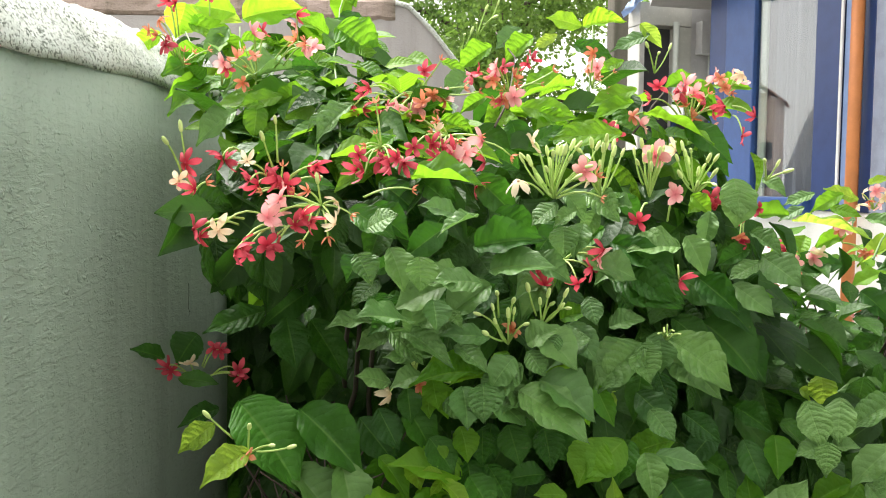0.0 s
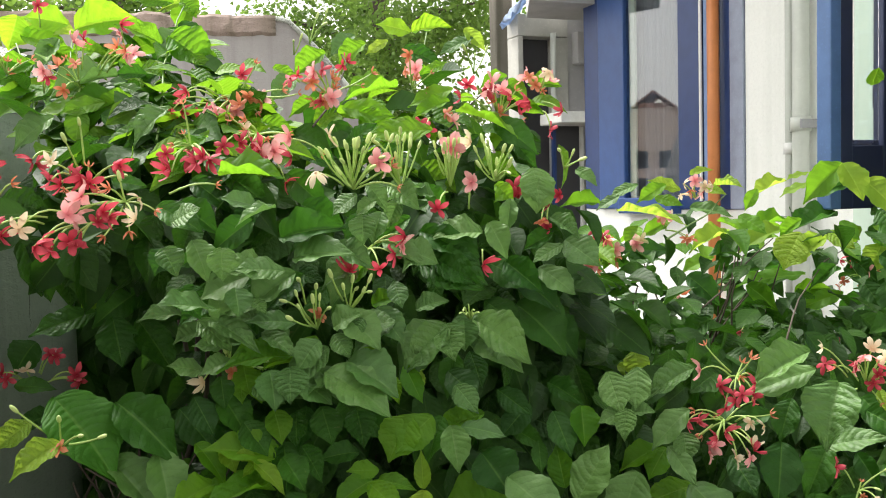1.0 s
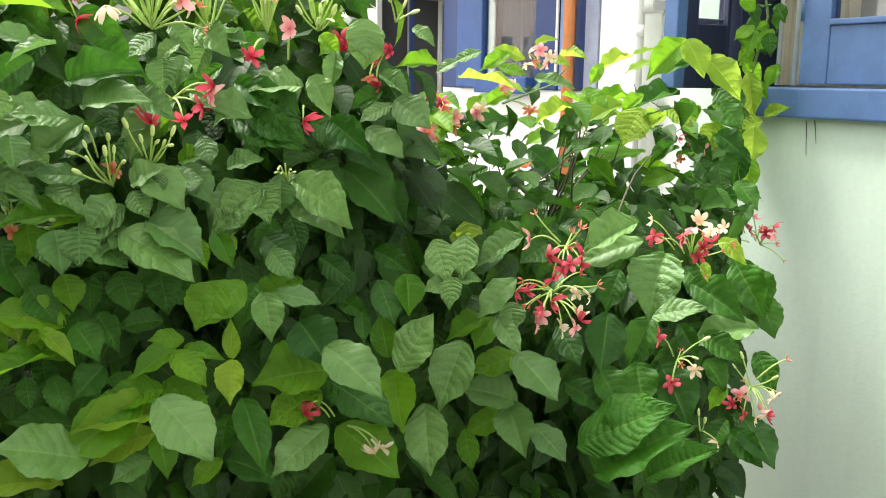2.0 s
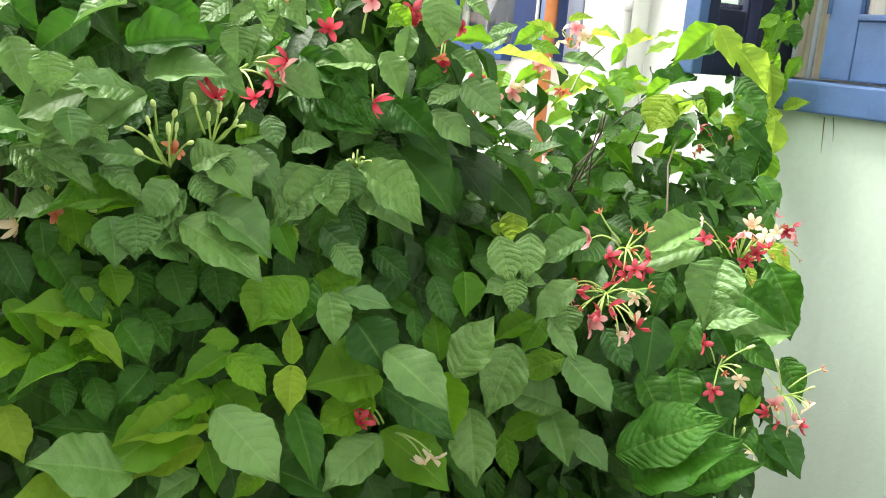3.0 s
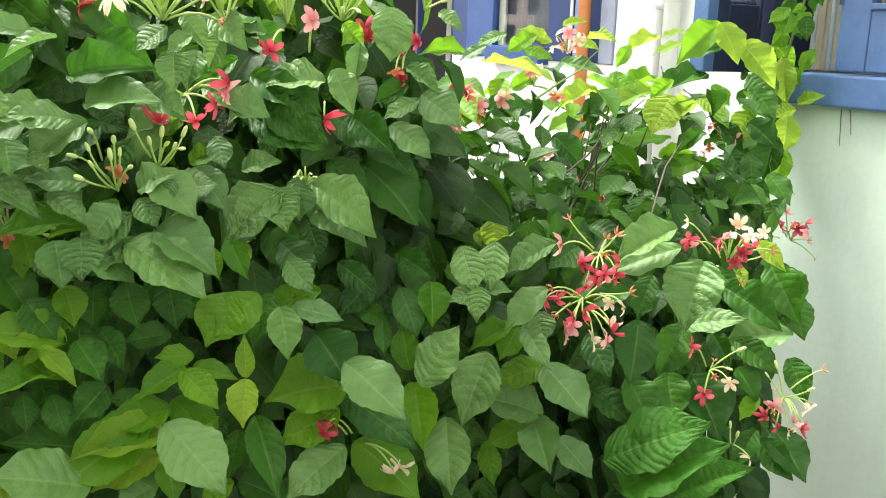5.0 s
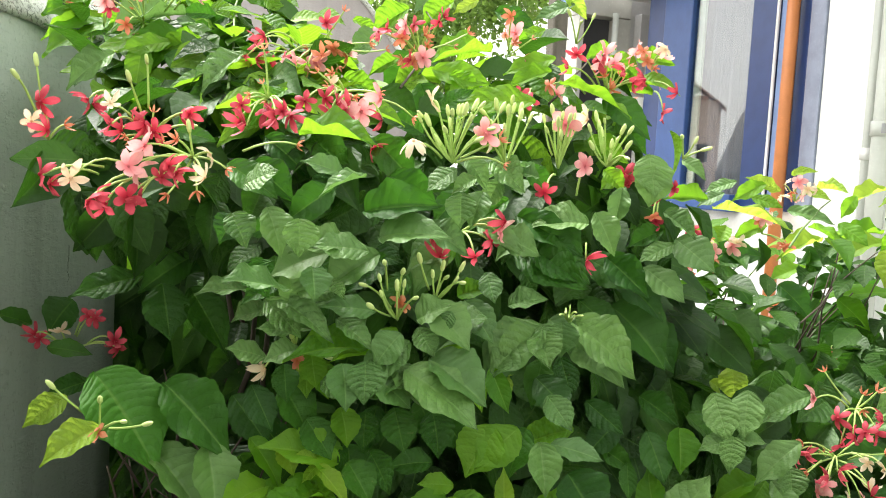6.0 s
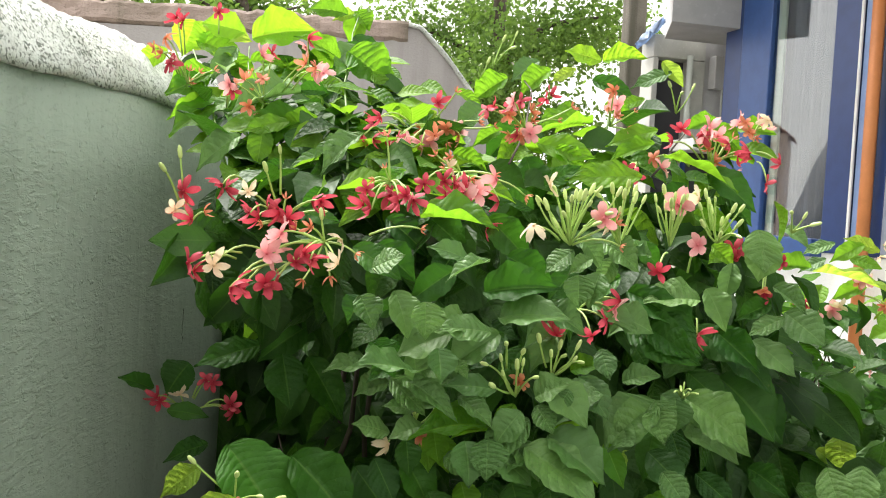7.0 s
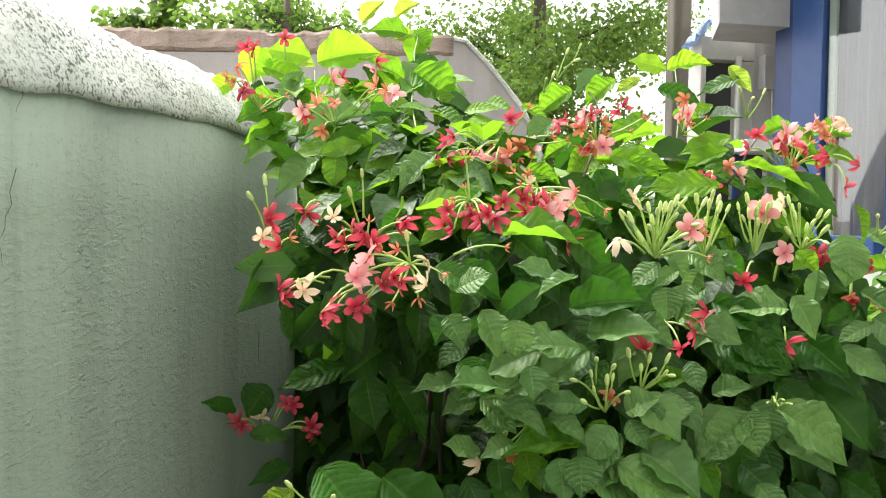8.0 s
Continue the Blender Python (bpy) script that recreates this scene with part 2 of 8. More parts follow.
PINK = petal_material("pink_petal", (0.72, 0.20, 0.22), (0.90, 0.52, 0.50))
CREAM_PETAL = petal_material("cream_petal", (0.76, 0.55, 0.34), (0.82, 0.72, 0.54))
ORANGE_PETAL = petal_material("withered_orange_petal", (0.55, 0.14, 0.06), (0.72, 0.30, 0.18))
BUD = plain("pale_green_bud", (0.58, 0.70, 0.26), 0.5, wear=0.15, scale=90.0)


# ---- building blocks ----
def mesh_of(name, bm, material, smooth=False):
    me = bpy.data.meshes.new(name)
    bm.normal_update()
    bm.to_mesh(me)
    bm.free()
    for p in me.polygons:
        p.use_smooth = smooth
    for m in material if isinstance(material, (list, tuple)) else [material]:
        me.materials.append(m)
    return me


def part(name, bm, material, parent=None, label="", smooth=False):
    ob = new(name, mesh_of(name, bm, material, smooth))
    ob.parent = parent
    return tagged(ob, label)


def box(x0, x1, y0, y1, z0, z1, bevel=0.0, bm=None):
    bm = bm or bmesh.new()
    made = bmesh.ops.create_cube(bm, size=1.0)["verts"]
    for v in made:
        v.co = Vector(((x0 + x1) / 2 + v.co.x * (x1 - x0), (y0 + y1) / 2 + v.co.y * (y1 - y0), (z0 + z1) / 2 + v.co.z * (z1 - z0)))
    if bevel:
        edges = {e for v in made for e in v.link_edges}
        bmesh.ops.bevel(bm, geom=list(edges), offset=bevel, segments=2, affect="EDGES", profile=0.6)
    return bm


def tube(points, radius, sides=8, bm=None, end_radius=None):
    """A round rod through the points, tapering to end_radius."""
    bm = bm or bmesh.new()
    pts = [Vector(p) for p in points]
    rings = []
    for i, p in enumerate(pts):
        way = (pts[min(i + 1, len(pts) - 1)] - pts[max(i - 1, 0)]).normalized()
        across = way.cross(Vector((0.31, 0.17, 0.94)))
        across = (across if across.length > 0.05 else way.cross(Vector((1, 0, 0)))).normalized()
        up = across.cross(way)
        r = radius + ((end_radius if end_radius is not None else radius) - radius) * i / max(1, len(pts) - 1)
        rings.append([bm.verts.new(p + r * (math.cos(a) * across + math.sin(a) * up)) for a in (2 * math.pi * k / sides for k in range(sides))])
    for a, b in zip(rings, rings[1:]):
        for k in range(sides):
            bm.faces.new((a[k], a[(k + 1) % sides], b[(k + 1) % sides], b[k]))
    bm.faces.new(rings[0][::-1])
    bm.faces.new(rings[-1])
    return bm


def structure(name, bm, material, label, category, smooth=False):
    return tagged(part(name, bm, material, None, label, smooth), category=category, kind="structure")


def holed_wall(x0, x1, y0, y1, z0, z1, hy0, hy1, hz0, hz1):
    """A wall along y with one opening right through it."""
    bm = bmesh.new()
    for a, b, c, d in ((y0, hy0, z0, z1), (hy1, y1, z0, z1), (hy0, hy1, z0, hz0), (hy0, hy1, hz1, z1)):
        box(x0, x1, a, b, c, d, bm=bm)
    return bm


# ---- ground and far things ----
bm = bmesh.new()
bmesh.ops.create_grid(bm, x_segments=60, y_segments=60, size=300)
for v in bm.verts:
    v.co.z = 0.0 if v.co.length < 20 else 0.3 * noise.noise(v.co * 0.05)
structure("ground", bm, SOIL, "dry bare garden soil between the walls", "ground")

# ---- sage-green boundary wall with a rough lime coping ----
WALL_AT, WALL_WAY = Vector((-0.05, 1.33, 0)), Vector((0.40, 0.9165, 0))
WALL_OUT = Vector((0.9165, -0.40, 0))


def wall_point(s, out, z):
    return WALL_AT + WALL_WAY * s + WALL_OUT * out + Vector((0, 0, z))


def strip(s0, s1, steps, section):
    """Sweeps section(s), a ring of (out, z) points, along the boundary wall."""
    bm = bmesh.new()
    rings = []
    for i in range(steps + 1):
        s = s0 + (s1 - s0) * i / steps
        rings.append([bm.verts.new(wall_point(s, o, z)) for o, z in section(s)])
    n = len(rings[0])
    for a, b in zip(rings, rings[1:]):
        for k in range(n):
            bm.faces.new((a[k], b[k], b[(k + 1) % n], a[(k + 1) % n]))
    bm.faces.new(rings[0])
    bm.faces.new(rings[-1][::-1])
    bmesh.ops.recalc_face_normals(bm, faces=bm.faces)
    return bm


def wall_section(s):
    bulge = 0.006 * noise.noise(Vector((s * 3.0, 0, 7)))
    zs = [1.64 * k / 12 for k in range(13)]
    face = [(bulge + 0.005 * noise.noise(Vector((s * 5, z * 5, 2))), z) for z in zs]
    return face + [(-0.2, 1.64), (-0.2, 0.0)]


def coping_section(s):
    lump = lambda a, f: a * noise.noise(Vector((s * f, a * 90, 3)))
    rise = 0.105 + 0.05 * max(0.0, min(1.0, (0.25 - s) / 0.5)) + lump(0.014, 6)
    low = 1.632 + lump(0.012, 7)
    fine = lambda k: 0.004 * noise.noise(Vector((s * 38, k * 3.1, 5))) + 0.003 * noise.noise(Vector((s * 90, k * 5.3, 8)))
    ring = [(0.004, low), (0.005, low + 0.012)]
    for k in range(1, 10):
        a = k / 9
        ring.append((0.004 - 0.085 * a ** 1.15 + fine(k) + lump(0.006, 8), low + 0.012 + rise * 0.92 * math.sin(a * 1.45) + fine(k + 20)))
    return ring + [(-0.13, low + rise), (-0.2, low + rise * 0.8), (-0.225, low)]


boundary = structure("wall_west", strip(-3.2, 0.75, 60, wall_section), WALL_GREEN, "sage-green painted boundary wall with damp streaks and cracks", "wall", smooth=True)
structure("trim", strip(-3.2, 0.75, 420, coping_section), COPING, "pitted white lime coping on the boundary wall", "coping", smooth=True)

for s0, z0, drop, seed in ((-0.085, 1.545, 0.10, 5), (0.565, 1.295, 0.06, 15), (-0.08, 1.632, 0.03, 23)):
    r = random.Random(seed)
    path, s = [], s0
    for k in range(9):
        path.append(wall_point(s, 0.0035, z0 - drop * k / 8))
        s += r.gauss(0, 0.0045)
    part("crack", tube(path, 0.0005, 5, None, 0.0002), CRACK, boundary)

# ---- rear plot wall: grey render, sloping at its end, with a brown masonry course on top ----
bm = bmesh.new()
profile = [(-3.0, 0.0), (1.95, 0.0), (1.95, 1.55), (1.81, 1.88), (1.69, 2.10), (1.51, 2.31), (1.37, 2.44), (1.30, 2.46), (1.22, 2.36), (-3.0, 2.20)]
front = [bm.verts.new((x, 5.2, z)) for x, z in profile]
rear = [bm.verts.new((x, 5.42, z)) for x, z in profile]
bm.faces.new(front)
bm.faces.new(rear[::-1])
for k in range(len(profile)):
    bm.faces.new((front[k], rear[k], rear[(k + 1) % len(profile)], front[(k + 1) % len(profile)]))
bmesh.ops.recalc_face_normals(bm, faces=bm.faces)
structure("wall_north", bm, WALL_GREY, "bare grey rendered plot wall with a sloping end", "wall")
structure("trim", tube([(1.81, 5.19, 1.88), (1.69, 5.19, 2.10), (1.51, 5.19, 2.31), (1.37, 5.19, 2.44), (1.30, 5.19, 2.452)], 0.014, 6), COPING, "pale mortar rim along the sloping wall end", "coping", True)
bm = bmesh.new()
steps = 170
rows = []
for i in range(steps + 1):
    x = -3.0 + 4.30 * i / steps
    low = 2.225 + (x + 3) * 0.031 + 0.022 * noise.noise(Vector((x * 3.1, 1, 0))) + 0.018 * noise.noise(Vector((x * 13, 4, 0)))
    top = 2.34 + (x + 3.0) * 0.030 + 0.016 * noise.noise(Vector((x * 4, 1, 0))) + 0.014 * noise.noise(Vector((x * 17, 7, 0)))
    ring = []
    for j in range(8):
        z = low + (top - low) * j / 7
        rough = 0.016 * noise.noise(Vector((x * 7, 2, z * 9))) + 0.010 * noise.noise(Vector((x * 22, 3, z * 26)))
        ring.append((x, 5.186 + rough + (0.012 if j in (0, 7) else 0.0), z))
    rows.append([bm.verts.new(q) for q in ring + [(x, 5.42, top - 0.01), (x, 5.44, 2.21)]])
for a, b in zip(rows, rows[1:]):
    for k in range(10):
        bm.faces.new((a[k], b[k], b[(k + 1) % 10], a[(k + 1) % 10]))
bm.faces.new(rows[0]), bm.faces.new(rows[-1][::-1])
bmesh.ops.recalc_face_normals(bm, faces=bm.faces)
structure("trim", bm, BROWN, "brown weathered masonry course on the plot wall", "coping")

# ---- house: set-back wall with a blue window, and a nearer bay with blue casements ----
structure("wall_east", holed_wall(2.95, 3.2, 2.06, 4.70, 0.0, 3.4, 3.33, 4.66, 1.36, 2.95), WALL_WHITE, "white painted house wall beside the pipes", "wall")
structure("wall_bay", holed_wall(2.15, 2.35, -2.5, 1.93, 0.0, 3.4, 0.35, 1.835, 1.334, 2.75), WALL_MINT, "pale mint painted wall below the casement window", "wall")
structure("wall_return", box(2.35, 2.95, 1.845, 2.055, 0.0, 3.4), WALL_WHITE, "white painted return of the bay", "wall")
# Room surfaces: the lack of daylight is painted in as near-black.
structure("wall_room", box(4.6, 4.8, -2.5, 4.95, 0.0, 3.4), INDOOR_SHADE, "dim plain inner wall of the house", "wall")
structure("wall_room_end", box(2.35, 4.6, -2.5, -2.3, 0.4, 3.0), INDOOR_SHADE, "dim plain end wall of the room", "wall")
structure("wall_room_back", box(3.2, 4.6, 4.75, 4.95, 0.4, 3.0), INDOOR_SHADE, "dim plain far wall of the room", "wall")
structure("roof", box(2.10, 4.85, -2.6, 4.70, 3.4, 3.55, 0.01), CONCRETE, "flat pale concrete roof slab", "roof")
# Unseen wall added behind the camera to cut sky light on the plant's face.
structure("wall_light_block", box(-2.4, 2.15, -2.5, -2.3, 0.0, 4.4), CONCRETE, "unseen plain concrete wall added to hold back light from the front", "wall")
structure("ceiling", box(2.35, 4.6, -2.5, 4.95, 3.0, 3.12), INDOOR_SHADE, "dim plain ceiling of the room", "ceiling")
structure("floor", box(2.35, 4.6, -2.5, 4.95, 0.3, 0.4), INDOOR_SHADE, "dim plain floor of the room", "floor")

# blue window of the set-back wall
window = tagged(new("window_1"), "tall blue-painted window with smeared glass", "window", kind="structure")
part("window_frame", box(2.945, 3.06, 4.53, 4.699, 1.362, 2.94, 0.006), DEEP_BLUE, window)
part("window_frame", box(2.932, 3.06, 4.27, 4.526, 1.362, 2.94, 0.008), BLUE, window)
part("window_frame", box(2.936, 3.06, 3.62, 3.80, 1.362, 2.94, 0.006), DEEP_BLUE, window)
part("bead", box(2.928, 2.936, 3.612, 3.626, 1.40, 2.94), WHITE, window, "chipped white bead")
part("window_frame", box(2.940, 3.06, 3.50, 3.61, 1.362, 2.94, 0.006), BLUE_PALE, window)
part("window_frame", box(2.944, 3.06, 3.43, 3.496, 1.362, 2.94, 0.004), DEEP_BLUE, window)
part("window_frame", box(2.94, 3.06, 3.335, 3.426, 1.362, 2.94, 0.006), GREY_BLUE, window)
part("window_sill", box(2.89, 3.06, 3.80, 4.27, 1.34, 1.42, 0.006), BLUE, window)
pane = part("pane", box(2.955, 2.961, 3.80, 4.27, 1.42, 2.94), GLASS, window)
pane.visible_shadow = False
# Added drape: its grey-blue stands in for sky reflected by the glass.
drape = bmesh.new()
grid = [[drape.verts.new((3.02 + 0.014 * math.sin(i * 0.8) + 0.005 * math.sin(i * 2.1), 3.80 + 0.47 * i / 48, z)) for z in (1.42, 2.94)] for i in range(49)]
for p, q in zip(grid, grid[1:]):
    drape.faces.new((p[0], q[0], q[1], p[1]))
tagged(part("curtain", drape, LILAC, None, "lilac-grey drape added behind the glass to give its sky-grey tone", True), category="curtain")
part("inner_post", box(2.966, 2.98, 4.205, 4.262, 1.42, 2.9, 0.003), WALL_MINT, window, "white post behind the glass")

# pipes on the white wall
pipe = tagged(part("orange_pipe", tube([(2.90, 3.485, 0.0), (2.90, 3.485, 3.4)], 0.027, 14), ORANGE, None, "terracotta-orange plastic pipe against the blue window", True), category="pipe")
drain = tagged(part("drain_pipe", tube([(2.90, 2.945, 0.0), (2.90, 2.945, 3.4)], 0.033, 16), PVC, None, "thick grey-white plastic drain pipe on the wall", True), category="pipe")
part("collar", tube([(2.90, 2.945, 1.67), (2.90, 2.945, 1.725)], 0.040, 16), PVC, drain, "", True)
part("clamp", box(2.86, 2.95, 2.898, 2.906, 1.68, 1.715), METAL, drain)
thin = tagged(part("water_pipe", tube([(2.92, 3.03, 0.0), (2.92, 3.03, 3.4)], 0.018, 12), PVC, None, "thin grey-white water pipe on the wall", True), category="pipe")
part("coupling", tube([(2.92, 3.03, 1.585), (2.92, 3.03, 1.63)], 0.025, 12), WHITE, thin, "", True)

# casement window of the bay: sill, a shut leaf and an open leaf
bay = tagged(new("window_2"), "chalky blue casement window, one leaf open", "window", kind="structure")
part("window_sill", box(2.115, 2.33, 0.33, 1.74, 1.331, 1.400, 0.005), BAY_BLUE, bay)
part("window_frame", box(2.152, 2.349, 1.79, 1.834, 1.402, 2.74, 0.004), BLUE_IN_SHADE, bay)
part("window_frame", box(2.155, 2.30, 0.355, 1.80, 2.68, 2.745, 0.004), BAY_BLUE, bay)


def casement(parent, width, height, glass_low, stile, material, inner, hinge_stile=None, name="casement"):
    """A window leaf hinged at its origin, reaching along -y, its outer face at -x."""
    near = hinge_stile or stile
    leaf = part(name, box(-0.018, 0.018, -near, 0.0, 0.0, height, 0.004), material, parent)
    part("stile", box(-0.018, 0.018, -width, -width + stile, 0.0, height, 0.004), material, leaf)
    part("bottom_rail", box(-0.016, 0.016, -width + stile, -near, 0.0, glass_low, 0.004), inner, leaf)
    part("top_rail", box(-0.016, 0.016, -width + stile, -near, height - 0.07, height, 0.004), inner, leaf)
    part("bead", box(-0.022, 0.0, -width + stile, -near, glass_low, glass_low + 0.014, 0.003), material, leaf)
    pane = part("pane", box(-0.003, 0.003, -width + stile, -near, glass_low, height - 0.07), GLASS, leaf)
    pane.visible_shadow = False
    return leaf


shut = casement(bay, 0.60, 1.29, 0.13, 0.075, BAY_BLUE, BAY_BLUE)
shut.matrix_basis = pose(2.165, 1.60, 1.408)
shut_b = casement(bay, 0.62, 1.29, 0.13, 0.075, BAY_BLUE, BAY_BLUE)
shut_b.matrix_basis = pose(2.165, 0.995, 1.408)
# The open leaf's shadow is in its dark enamel; only the edge strip looks lit.
opened = casement(bay, 0.155, 1.29, 0.155, 0.040, BLUE_IN_SHADE, BLUE_IN_SHADE, 0.012)
opened.matrix_basis = pose(2.135, 1.825, 1.394, 0, 0, -87)
part("edge_strip", box(-0.024, 0.02, -0.190, -0.1555, 0.0, 1.29, 0.004), BAY_BLUE, opened, "chalky blue outer stile of the open leaf")
part("hinge", tube([(-0.02, -0.002, 0.25), (-0.02, -0.002, 0.33)], 0.006, 8), BLUE_IN_SHADE, opened, "", True)
part("hinge", tube([(2.148, 1.60, 1.55), (2.148, 1.60, 1.63)], 0.006, 8), BAY_BLUE, bay, "", True)
for z in (1.62, 1.86, 2.10):
    part("grille_bar", tube([(2.262, 1.61, z), (2.262, 1.80, z)], 0.006, 8), WHITE, bay, "", True)
for y in (1.655, 1.70, 1.75):
    part("grille_bar", tube([(2.25, y, 1.404), (2.25, y, 2.68)], 0.006, 8), WHITE, bay, "", True)
curtain = bmesh.new()
cols = 60
grid = [[curtain.verts.new((2.30 + 0.012 * math.sin(i * 0.9) + 0.004 * math.sin(i * 2.3 + j), 1.565 + 0.235 * i / cols, 1.404 + 1.27 * j / 6)) for j in range(7)] for i in range(cols + 1)]
for i in range(cols):
    for j in range(6):
        curtain.faces.new((grid[i][j], grid[i + 1][j], grid[i + 1][j + 1], grid[i][j + 1]))
tagged(part("curtain", curtain, CREAM, None, "cream cloth curtain behind the open casement", True), category="curtain")

# far wing of the house: eave slab, grey wall, white doorway surround, white ledge, a folded tarpaulin
structure("wall_wing", box(3.07, 3.6, 5.12, 5.3, 0.0, 3.4), CONCRETE, "grey rendered wall of the far wing", "wall")
bm = bmesh.new()
plan = ((2.545, 4.57), (2.945, 4.57), (2.945, 4.72), (3.4, 4.72), (3.4, 5.02), (2.75, 5.02))
low = [bm.verts.new((x, y, 2.49)) for x, y in plan]
high = [bm.verts.new((x, y, 2.95)) for x, y in plan]
bm.faces.new(low[::-1]), bm.faces.new(high)
for k in range(6):
    bm.faces.new((low[k], low[(k + 1) % 6], high[(k + 1) % 6], high[k]))
bmesh.ops.recalc_face_normals(bm, faces=bm.faces)
structure("trim", bm, CONCRETE, "pale concrete eave slab over the far wing", "eave")
door = tagged(new("door_1"), "dark doorway with a chipped white surround", "doorway", kind="structure")
part("lintel", box(2.73, 3.068, 5.10, 5.25, 2.40, 2.53, 0.006), OFF_WHITE, door)
part("jamb", box(2.98, 3.068, 5.10, 5.25, 1.2, 2.397, 0.006), OFF_WHITE, door)
part("jamb", box(2.73, 2.765, 5.10, 5.25, 1.2, 2.397, 0.006), OFF_WHITE, door)
part("pole", tube([(2.955, 5.08, 1.2), (2.955, 5.08, 2.42)], 0.018, 10), PVC, door, "", True)
# Near-black sheet for the shade inside the open doorway.
part("opening_shade", box(2.766, 2.979, 5.20, 5.23, 1.2, 2.397), INDOOR_SHADE, door)
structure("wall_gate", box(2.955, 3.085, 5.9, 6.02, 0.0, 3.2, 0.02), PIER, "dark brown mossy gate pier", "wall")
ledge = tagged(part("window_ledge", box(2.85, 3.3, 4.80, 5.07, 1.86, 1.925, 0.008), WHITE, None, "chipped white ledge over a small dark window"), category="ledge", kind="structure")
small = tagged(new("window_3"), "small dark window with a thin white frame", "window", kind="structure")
# Opaque near-black sheet for the darkness behind this small window.
part("pane", box(2.94, 3.10, 5.04, 5.05, 1.2, 1.858), INDOOR_SHADE, small)
part("window_frame", box(2.92, 2.938, 5.03, 5.06, 1.2, 1.858), DEEP_BLUE, small)
part("window_frame", box(3.102, 3.125, 5.03, 5.06, 1.2, 1.858), WHITE, small)
meter = tagged(part("meter_box", box(3.10, 3.24, 5.04, 5.117, 2.24, 2.43, 0.006), CONCRETE, None, "small grey box fixed to the grey wall"), category="box")
part("cable", tube([(3.17, 5.07, 2.24), (3.175, 5.08, 2.14), (3.20, 5.105, 1.98)], 0.006, 6), PVC, meter, "", True)
bm = bmesh.new()
grid = []
for i in range(13):
    a = i / 12
    grid.append([bm.verts.new((2.66 + 0.13 * a + 0.012 * math.sin(j * 1.7 + i * 0.4), 5.03 + 0.04 * j, 2.53 + 0.10 * a - 0.03 * math.sin(a * 9 + j) - 0.015 * j)) for j in range(6)])
for i in range(12):
    for j in range(5):
        bm.faces.new((grid[i][j], grid[i + 1][j], grid[i + 1][j + 1], grid[i][j + 1]))
bmesh.ops.solidify(bm, geom=bm.faces[:], thickness=0.02)
tagged(part("tarpaulin", bm, plain("pale_blue_sheet", (0.35, 0.45, 0.62), 0.6), None, "folded pale blue tarpaulin over the eave edge", True), category="tarpaulin")

# a neighbour's house far across the boundary wall, seen only as a reflection in the window glass
house = tagged(new("neighbour_house"), "far two-storey dusty pink house with a faded red gable roof", "house")
house.matrix_basis = Matrix.Translation((-41.5, 70.1, 0)) @ Matrix.Rotation(math.atan2(0.622, 0.783), 4, "Z")
part("wall", box(-2.1, 2.1, 0.0, 6.0, 0.0, 8.9), PLASTER_PINK, house)
bm = bmesh.new()
ends = [[bm.verts.new((x, y, z)) for x, z in ((-2.6, 8.5), (0.0, 10.45), (2.6, 8.5), (2.6, 8.35), (0.0, 10.25), (-2.6, 8.35))] for y in (-0.4, 6.4)]
for k in range(6):
    bm.faces.new((ends[0][k], ends[1][k], ends[1][(k + 1) % 6], ends[0][(k + 1) % 6]))
bm.faces.new(ends[0]), bm.faces.new(ends[1][::-1])
bmesh.ops.recalc_face_normals(bm, faces=bm.faces)
part("roof", bm, ROOF_RED, house)
part("gable", box(-1.3, 1.3, -0.05, 0.0, 8.9, 9.3), ROOF_RED, house)
for z in (1.2, 3.6):
    for x in (-1.5, 0.5):
        part("window", box(x, x + 1.0, -0.06, 0.0, z, z + 1.5), INDOOR_SHADE, house)

# dark drips below the casement sill
for drip in (((2.1475, 1.5675, 1.324), (2.1475, 1.564, 1.282), (2.1475, 1.561, 1.245)), ((2.1475, 1.545, 1.326), (2.1475, 1.540, 1.302), (2.1475, 1.536, 1.273))):
    structure("trim", tube(drip, 0.0013, 6, None, 0.0005), CRACK, "thin dark drip mark below the sill", "stain", True)


# ---- the flowering creeper ----
def smooth(a, b, x):
    t = max(0.0, min(1.0, (x - a) / (b - a)))
    return t * t * (3 - 2 * t)


